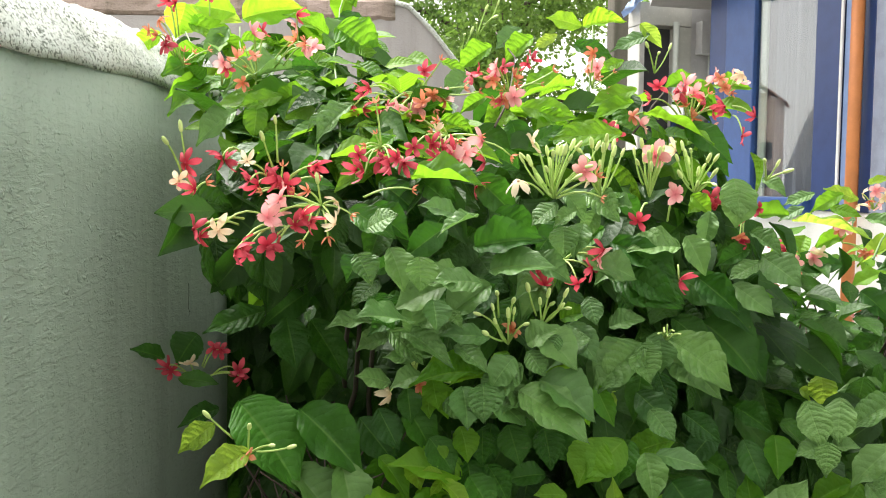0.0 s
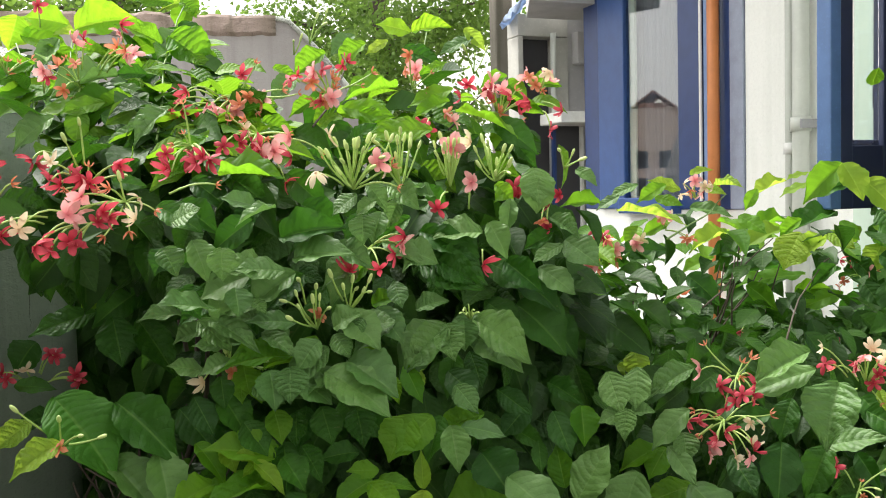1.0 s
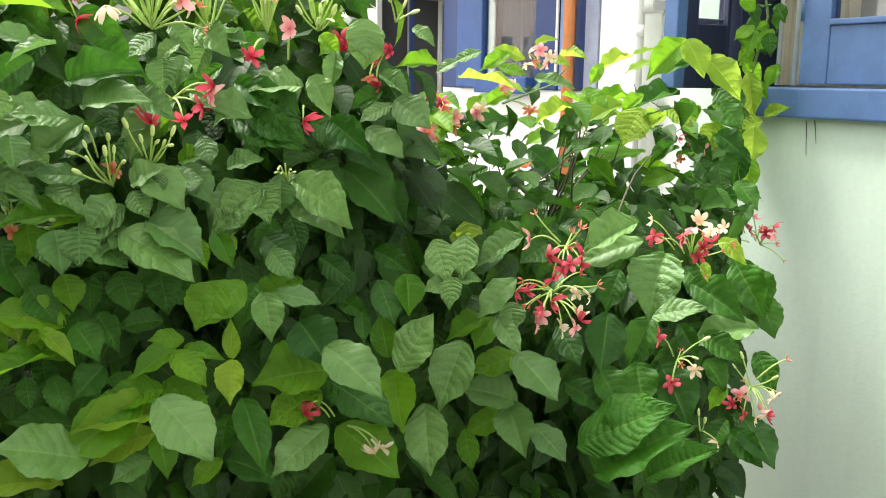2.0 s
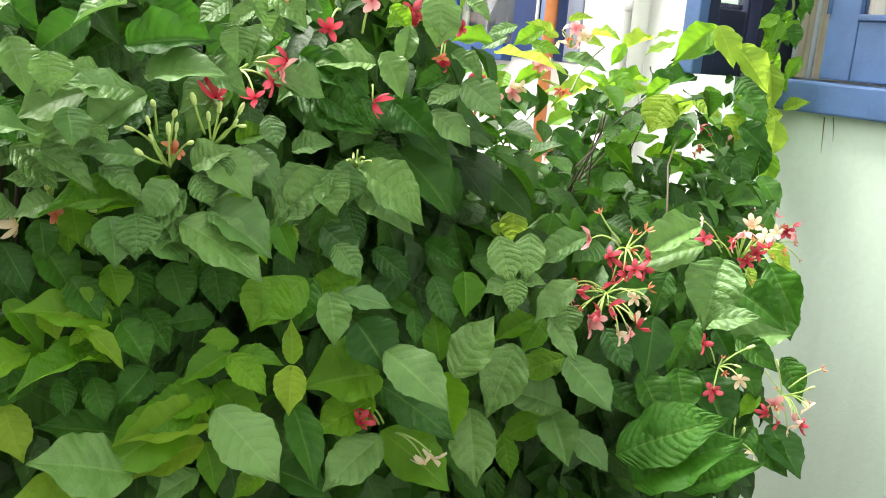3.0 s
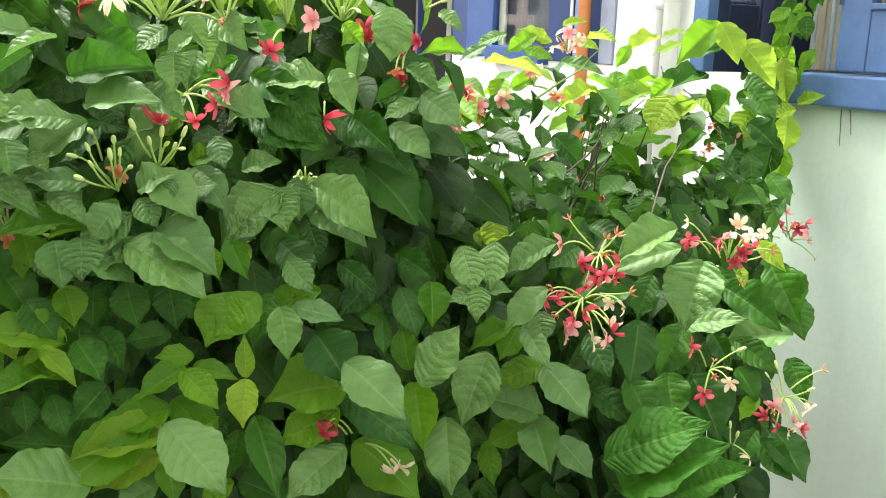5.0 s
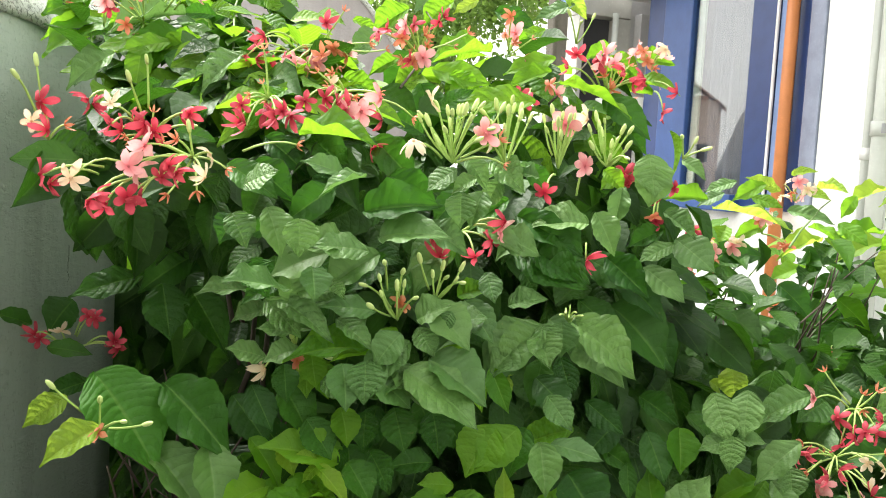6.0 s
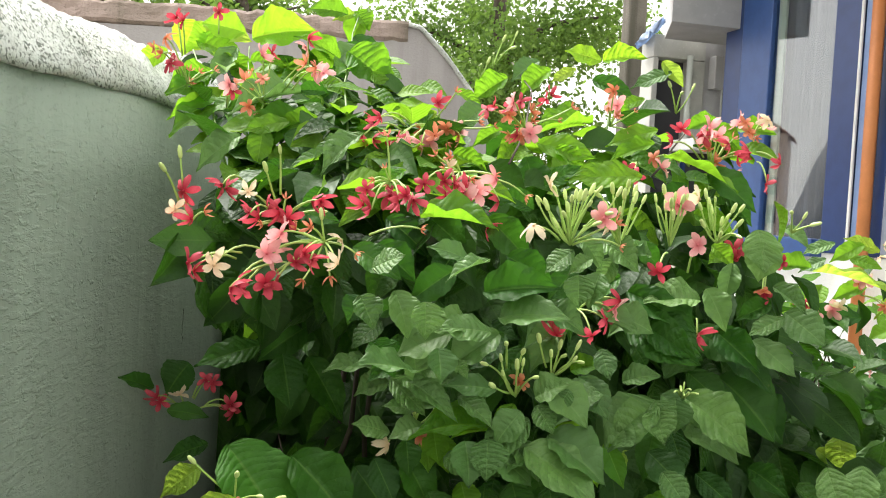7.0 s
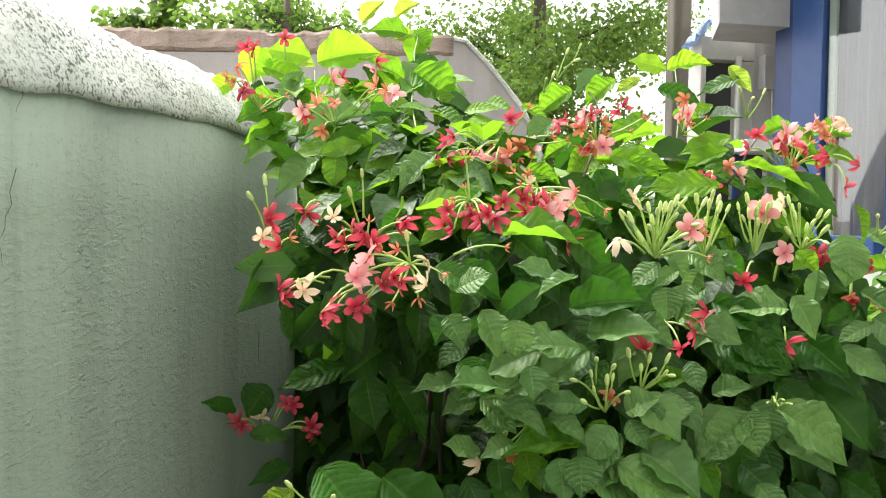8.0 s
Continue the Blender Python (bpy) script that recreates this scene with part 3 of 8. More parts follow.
def leaf_mesh(name, material, along, across, fold=0.12, curl=0.25, wave=0.03, ratio=0.56, twist=0.0, quilt=0.0, veins=7.5):
    """A pointed oval leaf of length 1: base at the origin, tip along +y, upper face +z."""
    bm = bmesh.new()
    uv = bm.loops.layers.uv.new("UVMap")
    grid, at = [], {}
    for i in range(along + 1):
        v = i / along
        half = ratio * 0.52 * math.sin(math.pi * v ** 0.90) ** 0.76 * (1 - 0.50 * smooth(0.70, 0.96, v)) * (1 + 0.025 * math.sin(v * 46 + ratio * 40)) if 0 < i < along else 0.004
        row = []
        for j in range(across + 1):
            u = 2 * j / across - 1
            lift = fold * abs(u) * half * 2 - curl * v * v + wave * math.sin(v * 17 + (2 if u > 0 else 0)) * abs(u) ** 2
            lift += twist * u * half * v
            puff = abs(math.cos(math.pi * veins * (v - 0.22 * abs(u) ** 1.5))) ** 0.7 * (1 - abs(u) ** 5) * smooth(0.0, 0.12, v)
            lift += quilt * puff * (0.35 + 0.65 * smooth(0.0, 0.3, abs(u))) - 0.5 * quilt * math.exp(-(u / 0.09) ** 2)
            q = bm.verts.new((u * half, v, lift))
            at[q] = ((u + 1) / 2, v)
            row.append(q)
        grid.append(row)
    for a, b in zip(grid, grid[1:]):
        for j in range(across):
            bm.faces.new((a[j], a[j + 1], b[j + 1], b[j]))
    for f in bm.faces:
        for loop in f.loops:
            loop[uv].uv = at[loop.vert]
    return mesh_of(name, bm, material, True)


def aim(base, tip_way, facing, length, width=1.0):
    """The pose of a leaf at base, its tip along tip_way, its upper face turned to facing."""
    y = Vector(tip_way).normalized()
    z = Vector(facing) - Vector(facing).dot(y) * y
    z = (z if z.length > 0.05 else y.orthogonal()).normalized()
    x = y.cross(z)
    m = Matrix((x * length * width, y * length, z * length)).transposed().to_4x4()
    m.translation = Vector(base)
    return m


SHAPES = ((0.16, 0.22, 0.03, 0.60, 0.3), (0.30, 0.34, 0.04, 0.60, -0.4), (0.08, 0.14, 0.03, 0.58, 0.0), (0.24, 0.40, 0.035, 0.60, 0.4), (0.38, 0.26, 0.045, 0.62, 0.1))
QUILTS = ((LEAF, 0.010), (LEAF_BRIGHT, 0.010), (LEAF_YOUNG, 0.009), (LEAF_YELLOW, 0.006), (LEAF_PALE, 0.013), (LEAF_QUILT, 0.020))
LEAVES = {m.name: [leaf_mesh("leaf", m, 46 if m is not LEAF_QUILT else 80, 12, f, c, w, r, t, q * (0.6 + 0.2 * k), 7.5 if m is not LEAF_QUILT else 12.5) for k, (f, c, w, r, t) in enumerate(SHAPES)] for m, q in QUILTS}
creeper = tagged(new("flowering_creeper"), "dense green creeper with clusters of red and pink flowers", "plant")
rng = random.Random(5)


def leaf(base, tip_way, facing, length, material=LEAF, shape=None, width=1.0):
    kinds = LEAVES[material.name]
    ob = new("leaf", kinds[rng.randrange(5) if shape is None else shape])
    ob.parent = creeper
    ob.matrix_basis = aim(base, tip_way, facing, length, width)
    return ob


def front_y(x, z):
    """How far ahead the creeper's face stands at that x and height."""
    y = 1.20 + 0.025 * math.sin(9 * x + 5 * z) + 0.02 * math.sin(13 * z - 4 * x) + 0.08 * smooth(0.5, 0.2, x)
    return y + 1.9 * max(0.0, z - 1.44) * (1 - 0.25 * smooth(0.7, 1.0, x))


def top_z(x):
    return 1.665 - 0.065 * math.exp(-((x - 0.6) / 0.12) ** 2) + 0.02 * smooth(0.45, 0.3, x)


def inside(x, y):
    """Between the boundary wall and the house wall."""
    return 0.08 + max(0.0, y - 1.33) * 0.437 < x < 1.49 + 1.2 * (y - 1.2) and x < 2.02


def hollow(x, z):
    """The dark gap low down beside the boundary wall."""
    return ((x - 0.30) / 0.26) ** 2 + ((z - 1.18) / 0.19) ** 2 < 1


class LeafMass:
    """Many leaves joined into one mesh."""

    def __init__(self, along=5, across=4):
        self.v, self.f, self.uv = [], [], []
        self.kinds = []
        for f, c, w, r, t in SHAPES:
            me = leaf_mesh("pattern", None, along, across, f, c, w, r, t)
            co = np.array([v.co[:] for v in me.vertices])
            faces = [tuple(p.vertices) for p in me.polygons]
            uvs = [me.uv_layers[0].data[i].uv[:] for p in me.polygons for i in p.loop_indices]
            self.kinds.append((co, faces, uvs))
            bpy.data.meshes.remove(me)

    def add(self, m, kind):
        co, faces, uvs = self.kinds[kind]
        a = np.array(m)
        start = len(self.v)
        self.v.extend((co @ a[:3, :3].T + a[:3, 3]).tolist())
        self.f.extend(tuple(i + start for i in f) for f in faces)
        self.uv.extend(uvs)

    def done(self, name, material, parent=None):
        me = bpy.data.meshes.new(name)
        me.from_pydata(self.v, [], self.f)
        layer = me.uv_layers.new(name="UVMap")
        layer.data.foreach_set("uv", np.array(self.uv, dtype=np.float32).ravel())
        me.polygons.foreach_set("use_smooth", [True] * len(me.polygons))
        me.materials.append(material)
        ob = new(name, me)
        ob.parent = parent
        return ob


def grown_leaf(r, x, z, depth):
    """Base, tip direction, facing and length of one leaf of the creeper's mass."""
    y = front_y(x, z) + depth
    up = smooth(1.36, 1.58, z)
    tip = Vector((r.gauss(0, 0.6 + 0.5 * up), -0.4 - 0.3 * up + r.gauss(0, 0.25), -0.75 + 0.65 * up + r.gauss(0, 0.35)))
    face = Vector((r.gauss(-0.05, 0.45), -0.8 + 0.5 * up + r.gauss(0, 0.2) * up, 0.65 + 0.5 * up + r.gauss(0, 0.3)))
    return Vector((x, y, z)), tip, face, r.uniform(0.052, 0.098)


r = random.Random(11)
mass, lit_mass = LeafMass(), LeafMass()
made = 0
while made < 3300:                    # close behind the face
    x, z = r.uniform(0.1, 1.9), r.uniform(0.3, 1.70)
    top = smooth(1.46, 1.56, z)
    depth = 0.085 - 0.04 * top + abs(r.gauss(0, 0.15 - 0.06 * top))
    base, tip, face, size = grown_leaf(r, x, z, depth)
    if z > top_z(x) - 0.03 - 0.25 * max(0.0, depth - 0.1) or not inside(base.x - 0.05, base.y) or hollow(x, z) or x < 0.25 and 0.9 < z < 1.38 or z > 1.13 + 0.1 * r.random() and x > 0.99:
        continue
    (lit_mass if r.random() < 0.6 * top else mass).add(aim(base, tip, face, size), r.randrange(5))
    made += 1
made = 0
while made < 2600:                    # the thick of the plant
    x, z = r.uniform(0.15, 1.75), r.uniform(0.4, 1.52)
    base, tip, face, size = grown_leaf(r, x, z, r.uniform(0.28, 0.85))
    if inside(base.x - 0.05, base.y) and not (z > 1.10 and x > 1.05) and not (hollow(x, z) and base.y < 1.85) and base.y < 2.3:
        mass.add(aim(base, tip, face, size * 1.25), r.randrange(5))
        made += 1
made = 0
while made < 700:                     # dark leaves added to block the view past the end of the boundary wall
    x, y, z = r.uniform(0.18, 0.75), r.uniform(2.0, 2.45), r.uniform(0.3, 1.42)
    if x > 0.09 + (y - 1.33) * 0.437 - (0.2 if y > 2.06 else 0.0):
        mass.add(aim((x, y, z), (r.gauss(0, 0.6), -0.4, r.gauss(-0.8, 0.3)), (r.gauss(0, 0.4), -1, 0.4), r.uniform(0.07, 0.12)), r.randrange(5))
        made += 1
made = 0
while made < 420:                     # dark leaves added to stand in for deep shade behind the wall end
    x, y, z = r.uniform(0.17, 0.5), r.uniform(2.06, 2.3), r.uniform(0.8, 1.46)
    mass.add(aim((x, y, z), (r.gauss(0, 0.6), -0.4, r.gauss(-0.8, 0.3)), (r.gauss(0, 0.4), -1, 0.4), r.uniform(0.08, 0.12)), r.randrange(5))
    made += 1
made = 0
while made < 170:                     # crest beside the coping
    x, z = r.uniform(0.2, 0.55), r.uniform(1.50, 1.73)
    base, tip, face, size = grown_leaf(r, x, z, r.uniform(0.0, 0.12))
    if x > 0.02 + (base.y - 1.33) * 0.437 or z > 1.68:
        (lit_mass if r.random() < 0.6 else mass).add(aim(base, tip, face, size * 0.9), r.randrange(5))
        made += 1
made = 0
while made < 2300:                    # the airy shrub further back: level leaves, thinning out upwards
    x, y = r.uniform(1.02, 2.04), r.uniform(1.52, 2.1)
    z = r.uniform(0.6, 1.40)
    if r.random() < 0.74 * smooth(1.05, 1.28, z) * smooth(1.08, 1.35, x) or z > 1.42 - 0.1 * r.random() or not inside(x, y):
        continue
    level = smooth(1.0, 1.2, z)
    tip = (r.gauss(-0.3, 0.7), r.gauss(-0.5, 0.5), r.gauss(-0.5 + 0.4 * level, 0.2))
    face = (r.gauss(0, 0.3), r.gauss(-0.7 + 0.6 * level, 0.2), 1.0)
    (lit_mass if z > 1.3 and r.random() < 0.5 else mass).add(aim((x, y, z), tip, face, r.uniform(0.05, 0.085)), r.randrange(5))
    made += 1
made = 0
while made < 620:                     # shaded right flank of the near plant
    x, z = r.uniform(0.80, 1.14), r.uniform(0.85, 1.40)
    y = r.uniform(1.33, 1.62)
    if x > 1.20 - 0.4 * (z - 0.95):
        continue
    mass.add(aim((x, y, z), (r.gauss(0.2, 0.6), -0.5, r.gauss(-0.5, 0.35)), (r.gauss(0.2, 0.4), -0.8, 0.6), r.uniform(0.06, 0.10)), r.randrange(5))
    made += 1
tagged(mass.done("foliage", LEAF_SHADED_FILL, creeper), kind="stuff")
tagged(lit_mass.done("foliage", LEAF_LIT_FILL, creeper), kind="stuff")


def floret_mesh(material, radius, cup, width, seed):
    """Five rounded petals round a small throat, facing +z."""
    r = random.Random(seed)
    bm = bmesh.new()
    uv = bm.loops.layers.uv.new("UVMap")
    at = {}
    for k in range(5):
        a = 2 * math.pi * k / 5 + r.gauss(0, 0.06)
        out, side = Vector((math.cos(a), math.sin(a), 0)), Vector((-math.sin(a), math.cos(a), 0))
        reach, bend = radius * r.uniform(0.82, 1.1), cup + r.gauss(0, 0.25)
        rows = []
        for i in range(5):
            v = i / 4
            half = 1.15 * width * radius * (0.16 + 1.0 * math.sin(math.pi * min(1, v ** 1.25 * 0.88 + 0.02)) ** 0.8) * (1 if i < 4 else 0.75)
            row = []
            for j in range(3):
                u = j - 1
                z = reach * (bend * v * v - 0.18 * abs(u) * v)
                q = bm.verts.new(out * (0.05 + 0.95 * v) * reach + side * u * half + Vector((0, 0, z)))
                at[q] = (j / 2, v)
                row.append(q)
            rows.append(row)
        for p, q in zip(rows, rows[1:]):
            for j in range(2):
                bm.faces.new((p[j], p[j + 1], q[j + 1], q[j]))
    before = set(bm.verts)
    bmesh.ops.create_icosphere(bm, subdivisions=1, radius=radius * 0.13)
    for q in set(bm.verts) - before:
        at[q] = (0.5, 0.0)
    for f in bm.faces:
        for loop in f.loops:
            loop[uv].uv = at[loop.vert]
    return mesh_of("floret", bm, material, True)


FLORETS = {m.name: [floret_mesh(m, s, c, w, k) for k, (s, c, w) in enumerate(kinds)] for m, kinds in (
    (RED, ((0.0172, -0.15, 0.20), (0.0160, 0.75, 0.22), (0.0178, -0.6, 0.19))),
    (PINK, ((0.0205, -0.1, 0.26), (0.0190, 0.55, 0.26), (0.0188, -0.5, 0.24))),
    (CREAM_PETAL, ((0.0165, -0.1, 0.22), (0.0160, 0.5, 0.20), (0.0170, -0.6, 0.22))),
    (ORANGE_PETAL, ((0.0150, 0.7, 0.20), (0.0160, -0.6, 0.20), (0.0140, 0.2, 0.22))))}
bm = tube([(0, 0, 0), (0, 0, 0.004), (0, 0, 0.010), (0, 0, 0.013), (0, 0, 0.0155)], 0.0025, 8)
for v in bm.verts:
    t = v.co.z / 0.0155
    fat = 0.55 + 0.62 * math.sin(math.pi * min(1.0, 0.15 + 0.85 * t)) - (0.6 if t > 0.95 else 0)
    v.co.x *= fat
    v.co.y *= fat
BUD_MESH = mesh_of("bud", bm, BUD, True)
CALYX = floret_mesh(ORANGE_PETAL, 0.008, 1.1, 0.16, 77)


def cluster(base):
    """A hanging flower head; its stalks grow from base."""
    ob = new("flower_head")
    ob.parent = creeper
    return ob, Vector(base)


def stalk(c, end, arch):
    end = Vector(end)
    way = c[1] - end
    reach = min(way.length, 0.042 + 0.02 * rng.random())
    base = end + way.normalized() * reach + Vector((0, 0.35 * (way.length - reach), 0))
    mid = base.lerp(end, 0.55) + Vector((0, 0, arch * (end - base).length))
    pts = [(1 - t) ** 2 * base + 2 * t * (1 - t) * mid + t * t * end for t in (0, 0.2, 0.4, 0.6, 0.8, 1.0)]
    part("stalk", tube(pts, 0.0014, 6, None, 0.0010), PALE_STALK, c[0], "", True)
    return (pts[-1] - pts[-2]).normalized()


def floret(c, at, facing, material):
    at, facing = Vector(at), Vector(facing)
    stalk(c, at - facing * 0.002, rng.uniform(0.15, 0.45))
    ob = new("floret", FLORETS[material.name][rng.randrange(3)])
    ob.parent = c[0]
    ob.matrix_basis = Matrix.Translation(at) @ facing.to_track_quat("Z", "Y").to_matrix().to_4x4() @ pose(0, 0, 0, 0, 0, rng.uniform(0, 72)) @ Matrix.Scale(rng.uniform(0.74, 1.05), 4)
    return ob


def litter(c, reach, count):
    """Dry calyces and thin bracts among the stalks of a flower head."""
    for k in range(count):
        at = c[1] + Vector((rng.gauss(0, reach), rng.gauss(-0.01, reach * 0.5), rng.gauss(0.01, reach * 0.6)))
        way = stalk(c, at, rng.uniform(-0.1, 0.3))
        ob = new("calyx", CALYX)
        ob.parent = c[0]
        ob.matrix_basis = Matrix.Translation(at) @ way.to_track_quat("Z", "Y").to_matrix().to_4x4() @ Matrix.Scale(rng.uniform(0.6, 1.2), 4)


def bud(c, tip, size=1.0):
    tip = Vector(tip)
    way = stalk(c, tip, rng.uniform(-0.35, 0.35))
    ob = new("bud", BUD_MESH)
    ob.parent = c[0]
    ob.matrix_basis = Matrix.Translation(tip - way * 0.004) @ way.to_track_quat("Z", "Y").to_matrix().to_4x4() @ Matrix.Scale(size * rng.uniform(0.65, 1.05), 4)
    return ob


def shoot(points, material):
    pts = [Vector(p) for p in points]
    fine = [pts[0]]
    for a, b in zip(pts, pts[1:]):
        fine += [a.lerp(b, 0.5) + Vector((rng.gauss(0, 0.003), 0, rng.gauss(0, 0.003))), b]
    return part("shoot", tube(fine, 0.0018, 7, None, 0.0011), material, creeper, "", True)


# ---- leaves and flower clusters that stand out, one by one ----
leaf((0.423, 1.151, 1.394), (0.01, -0.39, -0.92), (0.02, -0.68, 0.73), 0.038, LEAF_PALE, width=1.54)
leaf((0.414, 1.231, 1.348), (-0.05, -0.41, -0.91), (0.01, -0.85, 0.52), 0.051, LEAF, width=1.08)
leaf((0.497, 1.151, 1.363), (-0.98, -0.11, 0.17), (-0.33, -0.63, 0.70), 0.062, LEAF_PALE, width=1.01)
leaf((0.436, 1.140, 1.347), (0.08, -0.54, -0.84), (0.07, -0.66, 0.75), 0.035, LEAF_PALE, width=1.49)
leaf((0.468, 1.208, 1.350), (-0.08, -0.51, -0.85), (-0.10, -0.85, 0.52), 0.054, LEAF, width=0.84)
leaf((0.471, 1.213, 1.424), (-0.84, -0.23, -0.48), (0.06, -0.88, 0.47), 0.061, LEAF, width=0.95)
leaf((0.486, 1.137, 1.439), (-0.94, -0.32, -0.09), (0.08, -0.33, 0.94), 0.052, LEAF_PALE, width=0.75)
leaf((0.470, 1.157, 1.439), (-0.90, -0.18, 0.40), (-0.06, -0.70, 0.72), 0.048, LEAF_PALE, width=0.84)
leaf((0.530, 1.203, 1.353), (-0.81, -0.33, -0.48), (-0.09, -0.85, 0.52), 0.070, LEAF, width=0.87)
leaf((0.397, 1.187, 1.307), (0.67, -0.47, -0.57), (-0.25, -0.63, 0.74), 0.055, LEAF_PALE, width=1.01)
leaf((0.512, 1.166, 1.298), (-0.97, -0.13, 0.19), (-0.26, -0.62, 0.74), 0.062, LEAF_PALE, width=0.86)
leaf((0.436, 1.185, 1.254), (-0.94, -0.33, -0.00), (-0.21, -0.62, 0.76), 0.039, LEAF_PALE, width=1.16)
leaf((0.499, 1.151, 1.247), (-0.09, -0.62, -0.78), (0.01, -0.62, 0.78), 0.042, LEAF_PALE, width=1.60)
leaf((0.535, 1.160, 1.240), (0.49, -0.67, -0.55), (-0.06, -0.61, 0.79), 0.045, LEAF_PALE, width=1.39)
leaf((0.573, 1.161, 1.247), (0.64, -0.68, -0.36), (-0.11, -0.61, 0.78), 0.078, LEAF_PALE, width=1.18)
leaf((0.541, 1.185, 1.277), (-0.67, -0.28, -0.69), (-0.03, -0.74, 0.67), 0.039, LEAF_BRIGHT, width=0.97)
leaf((0.560, 1.172, 1.288), (0.61, -0.53, 0.59), (-0.06, -0.63, 0.77), 0.040, LEAF_PALE, width=1.60)
leaf((0.643, 1.186, 1.286), (-0.93, -0.12, -0.35), (-0.31, -0.60, 0.74), 0.066, LEAF_PALE, width=1.02)
leaf((0.626, 1.204, 1.305), (0.36, -0.69, -0.63), (-0.39, -0.59, 0.71), 0.058, LEAF_PALE, width=1.13)
leaf((0.619, 1.151, 1.430), (-0.47, -0.33, -0.82), (-0.32, -0.64, 0.69), 0.040, LEAF_PALE, width=1.35)
leaf((0.621, 1.177, 1.444), (-0.94, -0.10, -0.33), (-0.35, -0.64, 0.68), 0.031, LEAF_PALE, width=1.08)
leaf((0.628, 1.239, 1.429), (-0.67, -0.20, -0.71), (-0.15, -0.87, 0.47), 0.054, LEAF, width=1.01)
leaf((0.686, 1.236, 1.421), (-0.86, -0.05, -0.52), (-0.39, -0.80, 0.45), 0.065, LEAF, width=0.75)
leaf((0.659, 1.200, 1.445), (-0.51, -0.13, -0.85), (-0.02, -0.68, 0.73), 0.038, LEAF_PALE, width=1.03)
leaf((0.706, 1.225, 1.459), (-0.99, -0.10, -0.03), (-0.08, -0.33, 0.94), 0.068, LEAF_PALE, width=1.21)
leaf((0.628, 1.230, 1.378), (-0.88, -0.36, -0.30), (-0.08, -0.33, 0.94), 0.087, LEAF_PALE, width=0.75)
leaf((0.662, 1.200, 1.379), (0.73, -0.67, -0.16), (-0.43, -0.60, 0.68), 0.048, LEAF_PALE, width=1.36)
leaf((0.634, 1.269, 1.359), (-0.80, -0.14, -0.58), (0.18, -0.76, 0.63), 0.046, LEAF_BRIGHT, width=0.85)
leaf((0.630, 1.240, 1.305), (0.74, -0.55, 0.39), (-0.17, -0.74, 0.65), 0.039, LEAF_BRIGHT, width=1.17)
leaf((0.718, 1.180, 1.278), (-0.87, -0.11, -0.48), (-0.09, -0.61, 0.79), 0.074, LEAF_PALE, width=0.95)
leaf((0.736, 1.175, 1.285), (-0.19, -0.45, -0.87), (-0.26, -0.59, 0.76), 0.039, LEAF_PALE, width=1.60)
leaf((0.755, 1.188, 1.283), (0.53, -0.76, -0.38), (-0.36, -0.57, 0.74), 0.093, LEAF_PALE, width=0.92)
leaf((0.672, 1.192, 1.221), (0.58, -0.55, 0.60), (-0.21, -0.69, 0.69), 0.028, LEAF_YOUNG, width=1.07)
leaf((0.670, 1.193, 1.226), (-0.09, -0.52, -0.85), (-0.22, -0.69, 0.69), 0.039, LEAF_YOUNG, width=1.14)
leaf((0.677, 1.196, 1.300), (0.63, -0.62, 0.47), (-0.29, -0.60, 0.74), 0.044, LEAF_PALE, width=1.02)
leaf((0.527, 1.195, 1.243), (-0.92, -0.29, 0.26), (-0.07, -0.33, 0.94), 0.059, LEAF_BRIGHT, width=0.75)
leaf((0.460, 1.214, 1.237), (0.28, -0.54, -0.79), (-0.14, -0.72, 0.68), 0.043, LEAF_BRIGHT, width=1.06)
leaf((0.749, 1.245, 1.228), (-0.39, -0.47, -0.79), (-0.31, -0.75, 0.58), 0.060, LEAF, width=0.94)
leaf((0.774, 1.249, 1.229), (0.05, -0.68, -0.73), (-0.10, -0.79, 0.61), 0.057, LEAF, width=0.97)
leaf((0.574, 1.256, 1.333), (-0.59, -0.41, -0.69), (-0.27, -0.81, 0.52), 0.060, LEAF, width=0.83)
leaf((0.601, 1.229, 1.250), (0.66, -0.59, -0.47), (-0.28, -0.70, 0.66), 0.056, LEAF_BRIGHT, width=0.91)
leaf((0.709, 1.206, 1.448), (-0.94, -0.08, 0.33), (0.06, -0.68, 0.73), 0.034, LEAF_PALE, width=1.22)
leaf((0.781, 1.212, 1.397), (-0.99, 0.06, 0.12), (-0.14, -0.65, 0.75), 0.071, LEAF_PALE, width=1.18)
leaf((0.794, 1.220, 1.410), (0.24, -0.63, -0.74), (-0.35, -0.61, 0.71), 0.054, LEAF_PALE, width=0.99)
leaf((0.831, 1.225, 1.442), (-0.29, -0.24, -0.93), (-0.28, -0.64, 0.72), 0.048, LEAF_PALE, width=0.91)
leaf((0.875, 1.226, 1.470), (-0.18, -0.24, -0.96), (-0.23, -0.65, 0.73), 0.047, LEAF_PALE, width=1.60)
leaf((0.854, 1.272, 1.460), (-0.80, 0.02, -0.60), (-0.26, -0.76, 0.59), 0.034, LEAF_BRIGHT, width=1.05)
leaf((0.709, 1.229, 1.373), (0.67, -0.62, -0.40), (-0.35, -0.80, 0.49), 0.090, LEAF, width=0.99)
leaf((0.717, 1.252, 1.335), (0.40, -0.55, -0.74), (-0.18, -0.82, 0.54), 0.032, LEAF, width=1.25)
leaf((0.864, 1.293, 1.330), (0.54, -0.74, -0.41), (-0.16, -0.82, 0.55), 0.085, LEAF, width=1.12)
